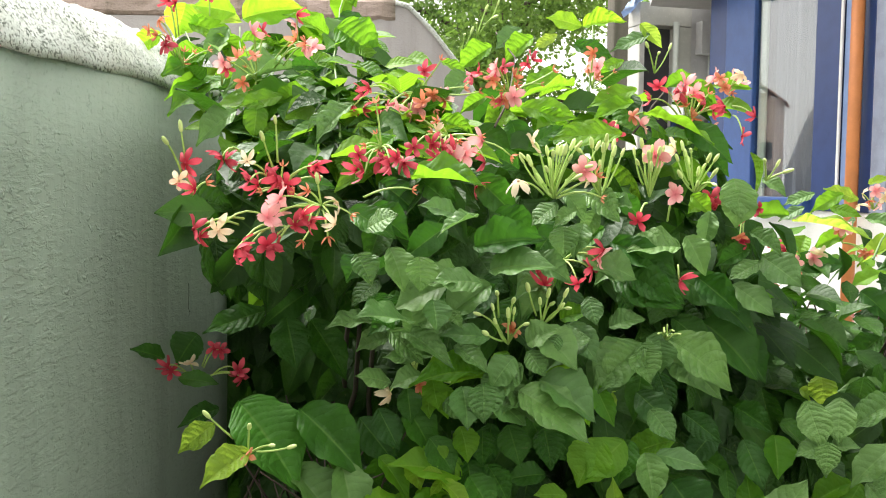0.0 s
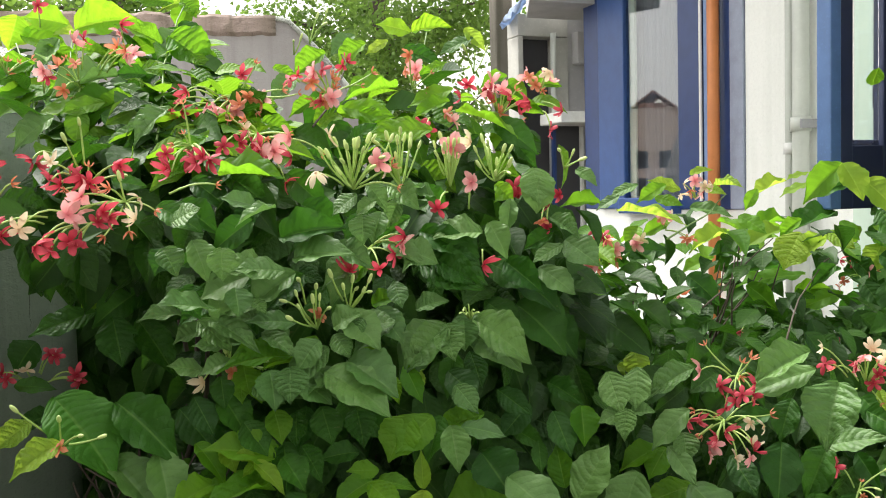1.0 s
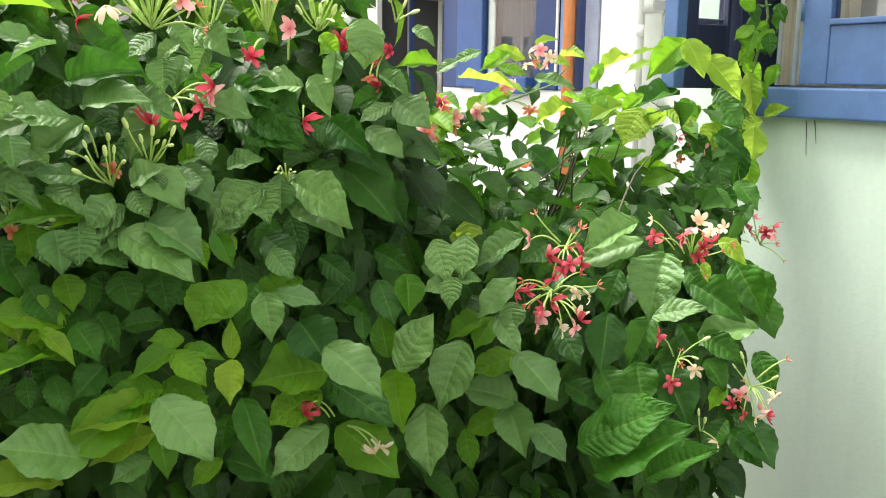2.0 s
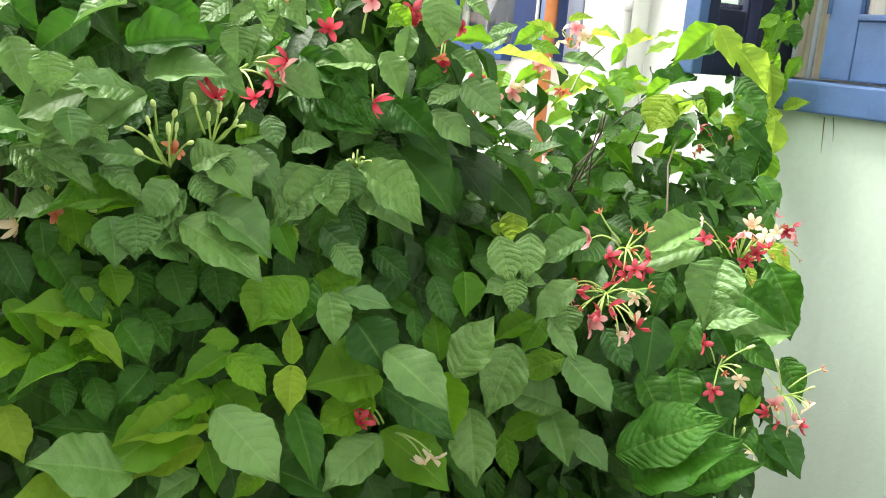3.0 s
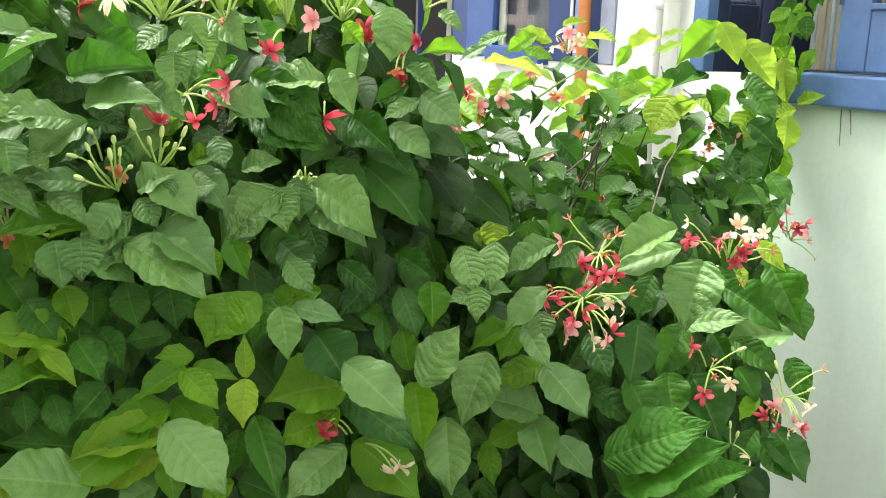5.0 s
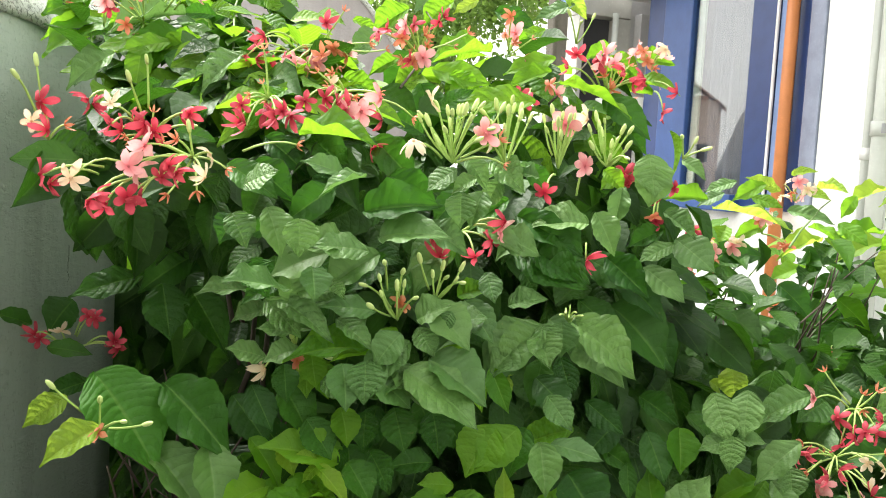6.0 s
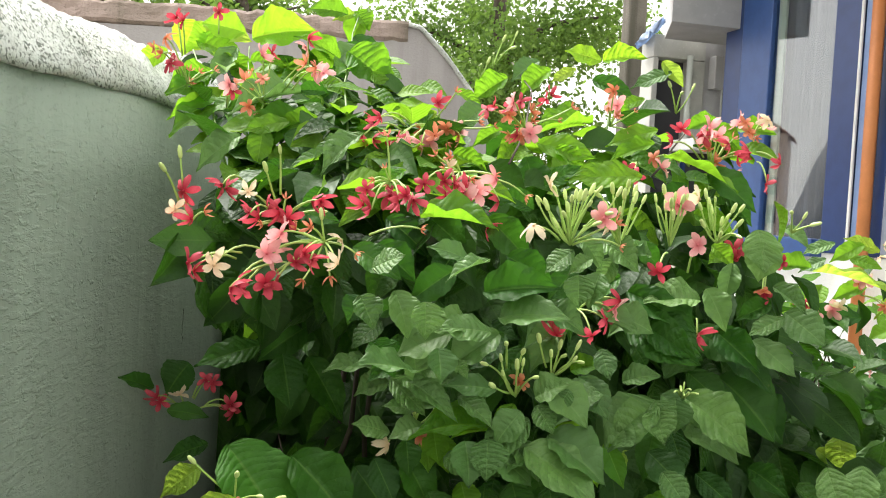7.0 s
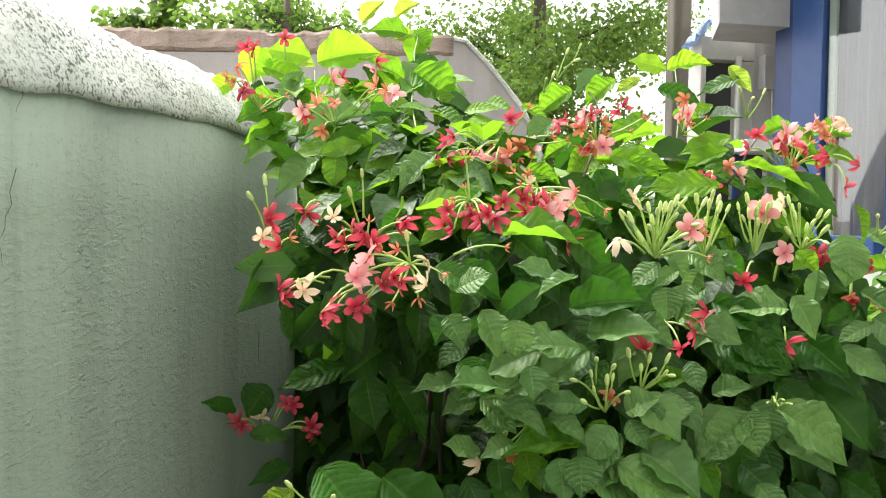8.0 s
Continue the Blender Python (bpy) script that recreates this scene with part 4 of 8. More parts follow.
leaf((0.874, 1.307, 1.284), (0.49, -0.73, -0.48), (-0.03, -0.81, 0.59), 0.103, LEAF, width=1.18)
leaf((0.928, 1.324, 1.259), (0.38, -0.74, -0.55), (-0.17, -0.79, 0.59), 0.079, LEAF, width=1.08)
leaf((0.823, 1.295, 1.350), (0.61, -0.70, -0.37), (-0.33, -0.79, 0.52), 0.079, LEAF, width=1.07)
leaf((0.817, 1.290, 1.294), (0.52, -0.68, -0.51), (-0.34, -0.77, 0.54), 0.070, LEAF, width=1.03)
leaf((0.914, 1.229, 1.375), (-0.93, 0.04, -0.37), (-0.33, -0.59, 0.74), 0.054, LEAF_PALE, width=0.85)
leaf((0.888, 1.256, 1.342), (0.47, -0.75, -0.46), (-0.30, -0.59, 0.75), 0.069, LEAF_PALE, width=1.04)
leaf((0.910, 1.253, 1.390), (-0.92, 0.13, -0.37), (-0.37, -0.78, 0.50), 0.049, LEAF, width=0.87)
leaf((0.897, 1.234, 1.414), (0.50, -0.75, -0.43), (-0.35, -0.60, 0.72), 0.052, LEAF_PALE, width=0.87)
leaf((0.926, 1.246, 1.380), (0.41, -0.78, -0.46), (-0.58, -0.51, 0.64), 0.064, LEAF_PALE, width=1.29)
leaf((1.075, 1.397, 1.430), (-0.98, 0.19, 0.10), (-0.23, -0.74, 0.63), 0.065, LEAF_BRIGHT, width=0.75)
leaf((1.160, 1.473, 1.441), (-0.89, 0.21, -0.41), (-0.42, -0.58, 0.70), 0.048, LEAF_PALE, width=0.82)
# far shrub crest and body
leaf((1.245, 1.620, 1.411), (0.38, -0.92, 0.04), (0.02, -0.33, 0.94), 0.151, LEAF_YOUNG, width=0.75)
leaf((1.257, 1.600, 1.256), (-0.95, 0.26, 0.19), (-0.25, -0.69, 0.68), 0.098, LEAF_BRIGHT, width=0.75)
leaf((1.358, 1.620, 1.329), (-0.97, 0.25, 0.09), (-0.64, -0.63, 0.45), 0.106, LEAF, width=0.75)
leaf((1.323, 1.660, 1.286), (0.35, -0.67, -0.65), (-0.50, -0.70, 0.51), 0.067, LEAF, width=1.02)
leaf((1.422, 1.700, 1.193), (-0.91, 0.21, -0.36), (-0.41, -0.71, 0.57), 0.073, LEAF, width=0.86)
leaf((1.352, 1.680, 1.235), (-0.90, 0.18, -0.40), (-0.45, -0.71, 0.55), 0.072, LEAF, width=0.86)
leaf((1.444, 1.680, 1.160), (-0.86, 0.19, -0.47), (-0.55, -0.64, 0.54), 0.090, LEAF, width=0.96)
leaf((1.525, 1.700, 1.175), (-0.87, 0.02, -0.49), (-0.75, -0.51, 0.43), 0.099, LEAF, width=0.84)
leaf((1.116, 1.360, 1.187), (-0.21, -0.50, -0.84), (-0.55, -0.56, 0.62), 0.053, LEAF_YOUNG, width=1.27)
leaf((1.094, 1.380, 1.160), (0.38, -0.87, -0.30), (-0.51, -0.57, 0.64), 0.037, LEAF_YOUNG, width=0.97)
leaf((1.216, 1.320, 1.156), (-0.95, 0.26, 0.17), (-0.53, -0.45, 0.72), 0.086, LEAF_PALE, width=0.86)
leaf((1.307, 1.640, 1.462), (-0.94, 0.20, -0.28), (-0.34, -0.60, 0.72), 0.063, LEAF_PALE, width=0.75)
leaf((1.386, 1.660, 1.461), (-0.91, 0.13, -0.38), (-0.45, -0.68, 0.59), 0.069, LEAF_BRIGHT, width=0.75)
leaf((1.421, 1.660, 1.449), (-0.91, 0.14, 0.38), (-0.40, -0.69, 0.61), 0.071, LEAF_YOUNG, width=0.79)
leaf((1.459, 1.680, 1.481), (0.41, -0.84, 0.36), (-0.55, -0.63, 0.55), 0.045, LEAF_YOUNG, width=0.79)
leaf((1.492, 1.680, 1.453), (0.42, -0.89, -0.18), (-0.62, -0.58, 0.52), 0.051, LEAF_YOUNG, width=0.75)
leaf((1.536, 1.700, 1.457), (0.27, -0.95, 0.17), (-0.20, -0.32, 0.93), 0.067, LEAF_YOUNG, width=0.77)
leaf((1.382, 1.640, 1.385), (-0.95, 0.20, -0.23), (-0.52, -0.63, 0.58), 0.065, LEAF_BRIGHT, width=0.75)
leaf((1.372, 1.680, 1.434), (0.56, -0.81, -0.18), (-0.55, -0.63, 0.55), 0.060, LEAF_BRIGHT, width=0.75)
leaf((1.832, 1.640, 1.498), (-0.80, 0.20, -0.56), (-0.30, -0.68, 0.67), 0.111, LEAF_BRIGHT, width=0.90)
leaf((1.898, 1.680, 1.460), (-0.86, 0.45, -0.24), (-0.53, -0.69, 0.50), 0.105, LEAF, width=0.75)
leaf((1.810, 1.620, 1.499), (0.07, -0.65, -0.75), (-0.35, -0.66, 0.66), 0.093, LEAF_YOUNG, width=1.22)
leaf((1.852, 1.600, 1.460), (0.27, -0.76, -0.59), (-0.55, -0.58, 0.60), 0.110, LEAF_YOUNG, width=1.10)
leaf((1.975, 1.680, 1.394), (0.08, -0.80, -0.59), (-0.68, -0.57, 0.46), 0.088, LEAF, width=1.35)
leaf((2.048, 1.660, 1.431), (-0.12, -0.36, -0.93), (-0.65, -0.51, 0.56), 0.103, LEAF_YOUNG, width=0.79)
leaf((2.068, 1.660, 1.413), (0.08, -0.73, -0.68), (-0.74, -0.45, 0.51), 0.053, LEAF_BRIGHT, width=0.86)
leaf((2.068, 1.620, 1.333), (0.14, -0.85, 0.52), (-0.68, -0.47, 0.57), 0.057, LEAF_YOUNG, width=0.83)
leaf((1.992, 1.580, 1.313), (-0.27, -0.27, -0.92), (-0.35, -0.59, 0.72), 0.083, LEAF_YOUNG, width=1.19)
leaf((2.040, 1.600, 1.324), (-0.80, 0.54, -0.24), (-0.62, -0.50, 0.61), 0.053, LEAF_YOUNG, width=1.31)
leaf((1.902, 1.600, 1.321), (-0.61, -0.05, -0.79), (-0.45, -0.58, 0.68), 0.068, LEAF_YOUNG, width=1.31)
leaf((1.765, 1.620, 1.351), (0.24, -0.89, -0.38), (-0.44, -0.61, 0.66), 0.073, LEAF_YOUNG, width=1.00)
leaf((1.768, 1.620, 1.340), (-0.87, 0.22, -0.45), (-0.72, -0.47, 0.51), 0.094, LEAF_YOUNG, width=0.78)
leaf((1.677, 1.600, 1.355), (-0.54, 0.02, -0.84), (-0.62, -0.54, 0.57), 0.087, LEAF_YOUNG, width=1.51)
leaf((1.896, 1.620, 1.330), (0.28, -0.94, -0.19), (-0.68, -0.48, 0.55), 0.063, LEAF_BRIGHT, width=0.76)
leaf((1.599, 1.700, 1.391), (0.32, -0.85, -0.42), (-0.29, -0.69, 0.67), 0.073, LEAF_BRIGHT, width=1.02)
leaf((1.725, 1.700, 1.356), (-0.98, 0.17, -0.07), (-0.03, -0.33, 0.94), 0.109, LEAF_YOUNG, width=0.75)
leaf((1.472, 1.700, 1.412), (0.64, -0.76, -0.08), (-0.44, -0.55, 0.71), 0.089, LEAF_PALE, width=0.75)
leaf((1.812, 1.800, 1.464), (-0.97, 0.13, -0.20), (-0.27, -0.32, 0.91), 0.092, LEAF_YOUNG, width=0.75)
leaf((1.838, 1.750, 1.483), (-0.97, 0.16, -0.16), (0.02, -0.33, 0.94), 0.061, LEAF_YOUNG, width=0.75)
leaf((1.886, 1.800, 1.459), (-0.92, 0.27, -0.28), (-0.16, -0.33, 0.93), 0.078, LEAF_YOUNG, width=0.75)
leaf((1.732, 1.800, 1.448), (-0.60, 0.04, -0.80), (-0.39, -0.67, 0.63), 0.056, LEAF_BRIGHT, width=0.86)
leaf((1.450, 1.680, 1.270), (0.42, -0.75, -0.50), (-0.40, -0.73, 0.55), 0.086, LEAF, width=1.10)
leaf((1.721, 1.780, 1.315), (-0.97, 0.25, 0.02), (-0.22, -0.32, 0.92), 0.126, LEAF, width=0.75)
leaf((1.770, 1.760, 1.264), (-0.98, 0.14, 0.10), (-0.18, -0.32, 0.93), 0.160, LEAF, width=0.75)
leaf((1.873, 1.800, 1.242), (-0.98, 0.22, -0.00), (0.17, -0.33, 0.93), 0.177, LEAF_BRIGHT, width=0.75)
leaf((1.972, 1.800, 1.379), (-0.96, 0.27, -0.11), (-0.34, -0.31, 0.89), 0.137, LEAF, width=0.75)
leaf((1.963, 1.780, 1.251), (-0.91, 0.26, -0.30), (0.03, -0.33, 0.94), 0.087, LEAF, width=0.75)
leaf((1.911, 1.720, 1.203), (-0.86, 0.42, -0.28), (-0.69, -0.47, 0.56), 0.106, LEAF_BRIGHT, width=0.75)
leaf((1.661, 1.750, 1.233), (0.28, -0.82, -0.49), (-0.64, -0.52, 0.56), 0.084, LEAF_BRIGHT, width=0.84)
leaf((1.877, 1.720, 1.135), (-0.88, 0.30, -0.37), (-0.48, -0.64, 0.60), 0.108, LEAF, width=0.75)
leaf((1.783, 1.620, 1.146), (0.43, -0.90, -0.04), (-0.71, -0.51, 0.48), 0.102, LEAF, width=0.83)
leaf((1.935, 1.740, 1.258), (0.22, -0.93, -0.30), (-0.60, -0.60, 0.52), 0.109, LEAF, width=0.89)
leaf((1.997, 1.740, 1.226), (0.20, -0.93, -0.32), (-0.55, -0.62, 0.56), 0.119, LEAF, width=1.02)
leaf((1.669, 1.750, 1.184), (-0.68, -0.02, -0.73), (-0.54, -0.64, 0.54), 0.100, LEAF, width=0.83)
leaf((1.639, 1.720, 1.118), (-0.95, 0.17, -0.26), (-0.61, -0.59, 0.53), 0.126, LEAF, width=0.75)
leaf((1.801, 1.800, 1.156), (-0.85, 0.28, -0.45), (-0.50, -0.65, 0.57), 0.090, LEAF, width=0.75)
leaf((1.909, 1.850, 1.302), (-0.84, 0.45, -0.29), (-0.50, -0.68, 0.54), 0.098, LEAF, width=0.75)
leaf((1.820, 1.850, 1.207), (-0.88, 0.22, -0.42), (-0.42, -0.70, 0.58), 0.109, LEAF, width=0.75)
leaf((1.885, 1.850, 1.194), (0.56, -0.77, 0.30), (-0.62, -0.52, 0.59), 0.082, LEAF_BRIGHT, width=0.75)
leaf((2.074, 1.750, 1.184), (-0.67, 0.12, -0.74), (-0.73, -0.50, 0.47), 0.082, LEAF, width=1.07)
leaf((2.073, 1.800, 1.176), (-0.88, 0.29, -0.38), (-0.66, -0.55, 0.51), 0.094, LEAF, width=0.90)
leaf((2.023, 1.660, 1.135), (-0.70, 0.10, -0.70), (-0.58, -0.58, 0.58), 0.078, LEAF, width=1.04)
leaf((1.568, 1.600, 1.108), (-0.94, 0.18, -0.29), (-0.52, -0.62, 0.59), 0.085, LEAF, width=0.75)
leaf((1.706, 1.620, 1.123), (0.31, -0.89, -0.34), (-0.55, -0.60, 0.57), 0.074, LEAF, width=0.90)
leaf((1.861, 1.850, 1.366), (-0.98, 0.13, 0.14), (-0.38, -0.31, 0.87), 0.099, LEAF_BRIGHT, width=0.75)
leaf((1.652, 1.800, 1.349), (-0.99, 0.04, -0.16), (-0.09, -0.33, 0.94), 0.107, LEAF_YOUNG, width=0.75)
leaf((1.657, 1.850, 1.375), (0.18, -0.98, -0.07), (-0.08, -0.33, 0.94), 0.099, LEAF_BRIGHT, width=0.75)
leaf((1.573, 1.750, 1.298), (-0.98, 0.08, -0.18), (0.10, -0.33, 0.94), 0.086, LEAF_BRIGHT, width=0.75)
leaf((1.731, 1.900, 1.329), (0.19, -0.98, 0.00), (-0.06, -0.33, 0.94), 0.092, LEAF, width=0.75)
# near lower right
leaf((1.271, 1.132, 1.205), (-0.92, 0.23, -0.32), (-0.53, -0.42, 0.73), 0.098, LEAF_PALE, width=0.85)
leaf((1.276, 1.126, 1.179), (-0.89, 0.37, -0.27), (-0.52, -0.41, 0.75), 0.110, LEAF_PALE, width=0.81)
leaf((0.395, 1.239, 1.204), (0.32, -0.64, -0.70), (-0.20, -0.78, 0.59), 0.057, LEAF, width=1.04)
leaf((0.425, 1.222, 1.208), (0.50, -0.55, -0.67), (0.08, -0.79, 0.60), 0.064, LEAF, width=1.19)
leaf((0.486, 1.197, 1.187), (0.20, -0.57, -0.80), (0.03, -0.70, 0.71), 0.041, LEAF_BRIGHT, width=1.44)
leaf((0.483, 1.181, 1.131), (-0.91, -0.06, 0.41), (0.07, -0.68, 0.73), 0.086, LEAF_BRIGHT, width=0.98)
leaf((0.484, 1.199, 1.118), (-0.50, -0.10, 0.86), (-0.23, -0.66, 0.72), 0.053, LEAF_BRIGHT, width=1.02)
leaf((0.459, 1.172, 1.136), (-0.92, -0.10, 0.38), (0.02, -0.68, 0.73), 0.029, LEAF_YOUNG, width=0.95)
leaf((0.454, 1.164, 1.134), (0.60, -0.67, -0.44), (0.01, -0.68, 0.74), 0.052, LEAF_YOUNG, width=0.75)
leaf((0.459, 1.172, 1.133), (-0.72, -0.52, -0.46), (-0.03, -0.68, 0.73), 0.027, LEAF_YOUNG, width=0.75)
leaf((0.431, 1.202, 1.098), (-0.97, -0.24, -0.03), (-0.14, -0.66, 0.74), 0.047, LEAF_BRIGHT, width=0.89)
leaf((0.477, 1.189, 1.101), (-0.99, -0.10, -0.01), (-0.20, -0.65, 0.73), 0.052, LEAF_BRIGHT, width=0.75)
leaf((0.499, 1.208, 1.143), (0.00, -0.57, -0.82), (0.21, -0.75, 0.63), 0.065, LEAF, width=1.12)
leaf((0.517, 1.184, 1.141), (0.33, -0.73, -0.59), (-0.11, -0.75, 0.65), 0.050, LEAF, width=0.91)
leaf((0.533, 1.218, 1.182), (-0.34, -0.59, -0.74), (-0.04, -0.78, 0.63), 0.052, LEAF, width=0.98)
leaf((0.578, 1.207, 1.192), (0.23, -0.60, -0.77), (-0.49, -0.68, 0.55), 0.051, LEAF, width=1.18)
leaf((0.603, 1.202, 1.174), (0.43, -0.71, -0.56), (-0.39, -0.71, 0.59), 0.050, LEAF, width=1.22)
leaf((0.592, 1.188, 1.123), (-0.97, -0.17, 0.15), (-0.20, -0.73, 0.65), 0.051, LEAF, width=0.89)
leaf((0.610, 1.163, 1.104), (-0.98, -0.09, 0.20), (-0.14, -0.65, 0.75), 0.042, LEAF_BRIGHT, width=1.12)
leaf((0.598, 1.152, 1.096), (-0.94, -0.26, -0.22), (-0.21, -0.64, 0.74), 0.058, LEAF_BRIGHT, width=0.96)
leaf((0.591, 1.143, 1.096), (0.46, -0.77, -0.44), (-0.20, -0.64, 0.75), 0.057, LEAF_BRIGHT, width=1.02)
leaf((0.605, 1.151, 1.095), (0.72, -0.70, 0.03), (-0.36, -0.61, 0.71), 0.047, LEAF_BRIGHT, width=0.86)
leaf((0.684, 1.163, 1.166), (-0.83, -0.22, -0.51), (-0.14, -0.67, 0.73), 0.068, LEAF_BRIGHT, width=1.21)
leaf((0.708, 1.193, 1.156), (-0.54, -0.45, -0.71), (-0.35, -0.71, 0.61), 0.062, LEAF, width=0.98)
leaf((0.657, 1.128, 1.084), (-0.08, -0.08, 0.99), (-0.26, -0.61, 0.74), 0.044, LEAF_YOUNG, width=0.78)
leaf((0.657, 1.128, 1.082), (-0.31, -0.57, -0.76), (-0.33, -0.60, 0.73), 0.051, LEAF_YOUNG, width=1.05)
leaf((0.580, 1.150, 1.052), (-0.99, -0.12, -0.00), (-0.43, -0.57, 0.70), 0.066, LEAF_BRIGHT, width=1.19)
leaf((0.572, 1.141, 1.026), (-0.97, -0.19, 0.15), (-0.43, -0.56, 0.71), 0.095, LEAF_YOUNG, width=0.75)
leaf((0.568, 1.144, 1.003), (-0.98, -0.18, -0.04), (-0.34, -0.58, 0.75), 0.073, LEAF_YOUNG, width=0.90)
leaf((0.573, 1.155, 0.998), (0.07, -0.74, -0.67), (-0.03, -0.61, 0.79), 0.052, LEAF_BRIGHT, width=1.06)
leaf((0.562, 1.098, 1.060), (0.43, -0.77, -0.47), (-0.08, -0.53, 0.84), 0.097, LEAF_PALE, width=1.13)
leaf((0.587, 1.169, 1.055), (0.48, -0.76, -0.43), (-0.17, -0.63, 0.76), 0.071, LEAF_BRIGHT, width=1.04)
leaf((0.492, 1.126, 0.991), (-0.90, -0.11, 0.43), (-0.17, -0.51, 0.84), 0.102, LEAF_PALE, width=1.19)
leaf((0.510, 1.206, 0.996), (-0.94, -0.05, 0.33), (-0.22, -0.68, 0.70), 0.096, LEAF, width=0.75)
leaf((0.465, 1.145, 0.959), (-0.81, -0.29, 0.50), (0.03, -0.33, 0.94), 0.098, LEAF_YOUNG, width=0.75)
leaf((0.683, 1.179, 1.014), (-0.00, -0.82, -0.57), (-0.22, -0.68, 0.71), 0.092, LEAF, width=0.75)
leaf((0.661, 1.173, 0.940), (0.60, -0.80, -0.03), (-0.07, -0.66, 0.75), 0.070, LEAF, width=1.04)
leaf((0.561, 1.136, 0.975), (-0.96, -0.23, -0.17), (-0.20, -0.50, 0.84), 0.050, LEAF_PALE, width=1.04)
leaf((0.654, 1.173, 0.941), (-0.94, -0.18, -0.30), (-0.21, -0.58, 0.79), 0.046, LEAF_BRIGHT, width=0.96)
leaf((0.460, 1.224, 1.081), (0.10, -0.75, -0.66), (-0.00, -0.74, 0.67), 0.045, LEAF, width=1.00)
leaf((0.424, 1.252, 1.069), (-0.51, -0.64, -0.58), (-0.06, -0.74, 0.67), 0.039, LEAF, width=1.08)
leaf((0.518, 1.222, 1.050), (-0.64, -0.48, -0.60), (-0.22, -0.71, 0.67), 0.054, LEAF, width=1.13)
leaf((0.568, 1.201, 1.045), (-0.96, -0.02, 0.27), (-0.10, -0.71, 0.69), 0.046, LEAF, width=0.95)
leaf((0.680, 1.235, 0.975), (-0.42, -0.65, -0.63), (-0.26, -0.66, 0.70), 0.061, LEAF, width=0.83)
leaf((0.714, 1.156, 1.204), (0.32, -0.75, -0.58), (-0.47, -0.52, 0.72), 0.047, LEAF_PALE, width=1.14)
leaf((0.769, 1.191, 1.153), (-0.99, 0.04, -0.10), (-0.38, -0.62, 0.69), 0.073, LEAF_BRIGHT, width=0.77)
leaf((0.713, 1.138, 1.154), (0.67, -0.74, -0.02), (-0.21, -0.55, 0.81), 0.061, LEAF_PALE, width=0.89)
leaf((0.699, 1.137, 1.157), (-0.04, -0.58, -0.81), (-0.19, -0.56, 0.81), 0.058, LEAF_PALE, width=1.03)
leaf((0.757, 1.175, 1.105), (0.28, -0.76, -0.59), (-0.28, -0.70, 0.66), 0.066, LEAF, width=1.58)
leaf((0.795, 1.179, 1.034), (-0.99, -0.03, 0.12), (-0.27, -0.59, 0.76), 0.094, LEAF_BRIGHT, width=1.39)
leaf((0.784, 1.168, 1.010), (-0.95, -0.09, -0.29), (-0.14, -0.60, 0.79), 0.083, LEAF_BRIGHT, width=1.10)
leaf((0.779, 1.141, 1.079), (0.37, -0.86, -0.36), (-0.36, -0.50, 0.79), 0.098, LEAF_PALE, width=1.04)
leaf((0.794, 1.180, 1.023), (0.44, -0.86, -0.26), (-0.05, -0.69, 0.72), 0.116, LEAF, width=0.92)
leaf((0.906, 1.208, 1.010), (-0.21, -0.71, -0.67), (-0.40, -0.55, 0.73), 0.086, LEAF_BRIGHT, width=0.99)
leaf((0.868, 1.227, 1.096), (-0.24, -0.60, -0.76), (-0.44, -0.65, 0.62), 0.047, LEAF, width=0.79)
leaf((0.893, 1.196, 1.033), (-0.20, 0.05, 0.98), (-0.49, -0.53, 0.69), 0.063, LEAF_BRIGHT, width=0.99)
leaf((0.890, 1.223, 1.137), (0.04, -0.71, -0.71), (-0.24, -0.72, 0.65), 0.070, LEAF, width=0.99)
leaf((0.925, 1.205, 1.145), (-0.19, -0.59, -0.79), (-0.17, -0.64, 0.75), 0.056, LEAF_BRIGHT, width=1.18)
leaf((0.893, 1.163, 1.023), (0.38, -0.21, 0.90), (-0.19, -0.49, 0.85), 0.090, LEAF_PALE, width=1.06)
leaf((1.006, 1.187, 1.044), (-0.59, -0.34, -0.73), (-0.15, -0.50, 0.86), 0.097, LEAF_PALE, width=1.05)
leaf((0.956, 1.183, 1.195), (-0.02, -0.64, -0.77), (-0.43, -0.50, 0.75), 0.064, LEAF_PALE, width=1.15)
leaf((0.995, 1.166, 1.201), (-0.36, -0.41, -0.84), (-0.53, -0.47, 0.71), 0.062, LEAF_PALE, width=1.17)
leaf((0.974, 1.159, 1.143), (-0.96, 0.15, -0.24), (-0.37, -0.49, 0.79), 0.047, LEAF_PALE, width=1.12)
leaf((0.966, 1.149, 1.148), (-0.44, -0.50, -0.75), (-0.34, -0.50, 0.80), 0.043, LEAF_PALE, width=1.15)
leaf((0.978, 1.159, 1.138), (0.64, -0.71, 0.30), (-0.29, -0.50, 0.81), 0.034, LEAF_PALE, width=1.25)
leaf((1.074, 1.157, 1.134), (-0.83, 0.05, -0.56), (-0.40, -0.47, 0.79), 0.078, LEAF_PALE, width=0.82)
leaf((1.089, 1.164, 1.192), (-0.96, 0.12, -0.26), (-0.37, -0.49, 0.79), 0.078, LEAF_PALE, width=0.76)
leaf((1.067, 1.226, 1.062), (-0.95, 0.08, -0.30), (-0.48, -0.53, 0.70), 0.067, LEAF_BRIGHT, width=0.86)
leaf((1.073, 1.214, 1.065), (-0.71, -0.22, -0.67), (-0.43, -0.55, 0.72), 0.056, LEAF_BRIGHT, width=1.17)
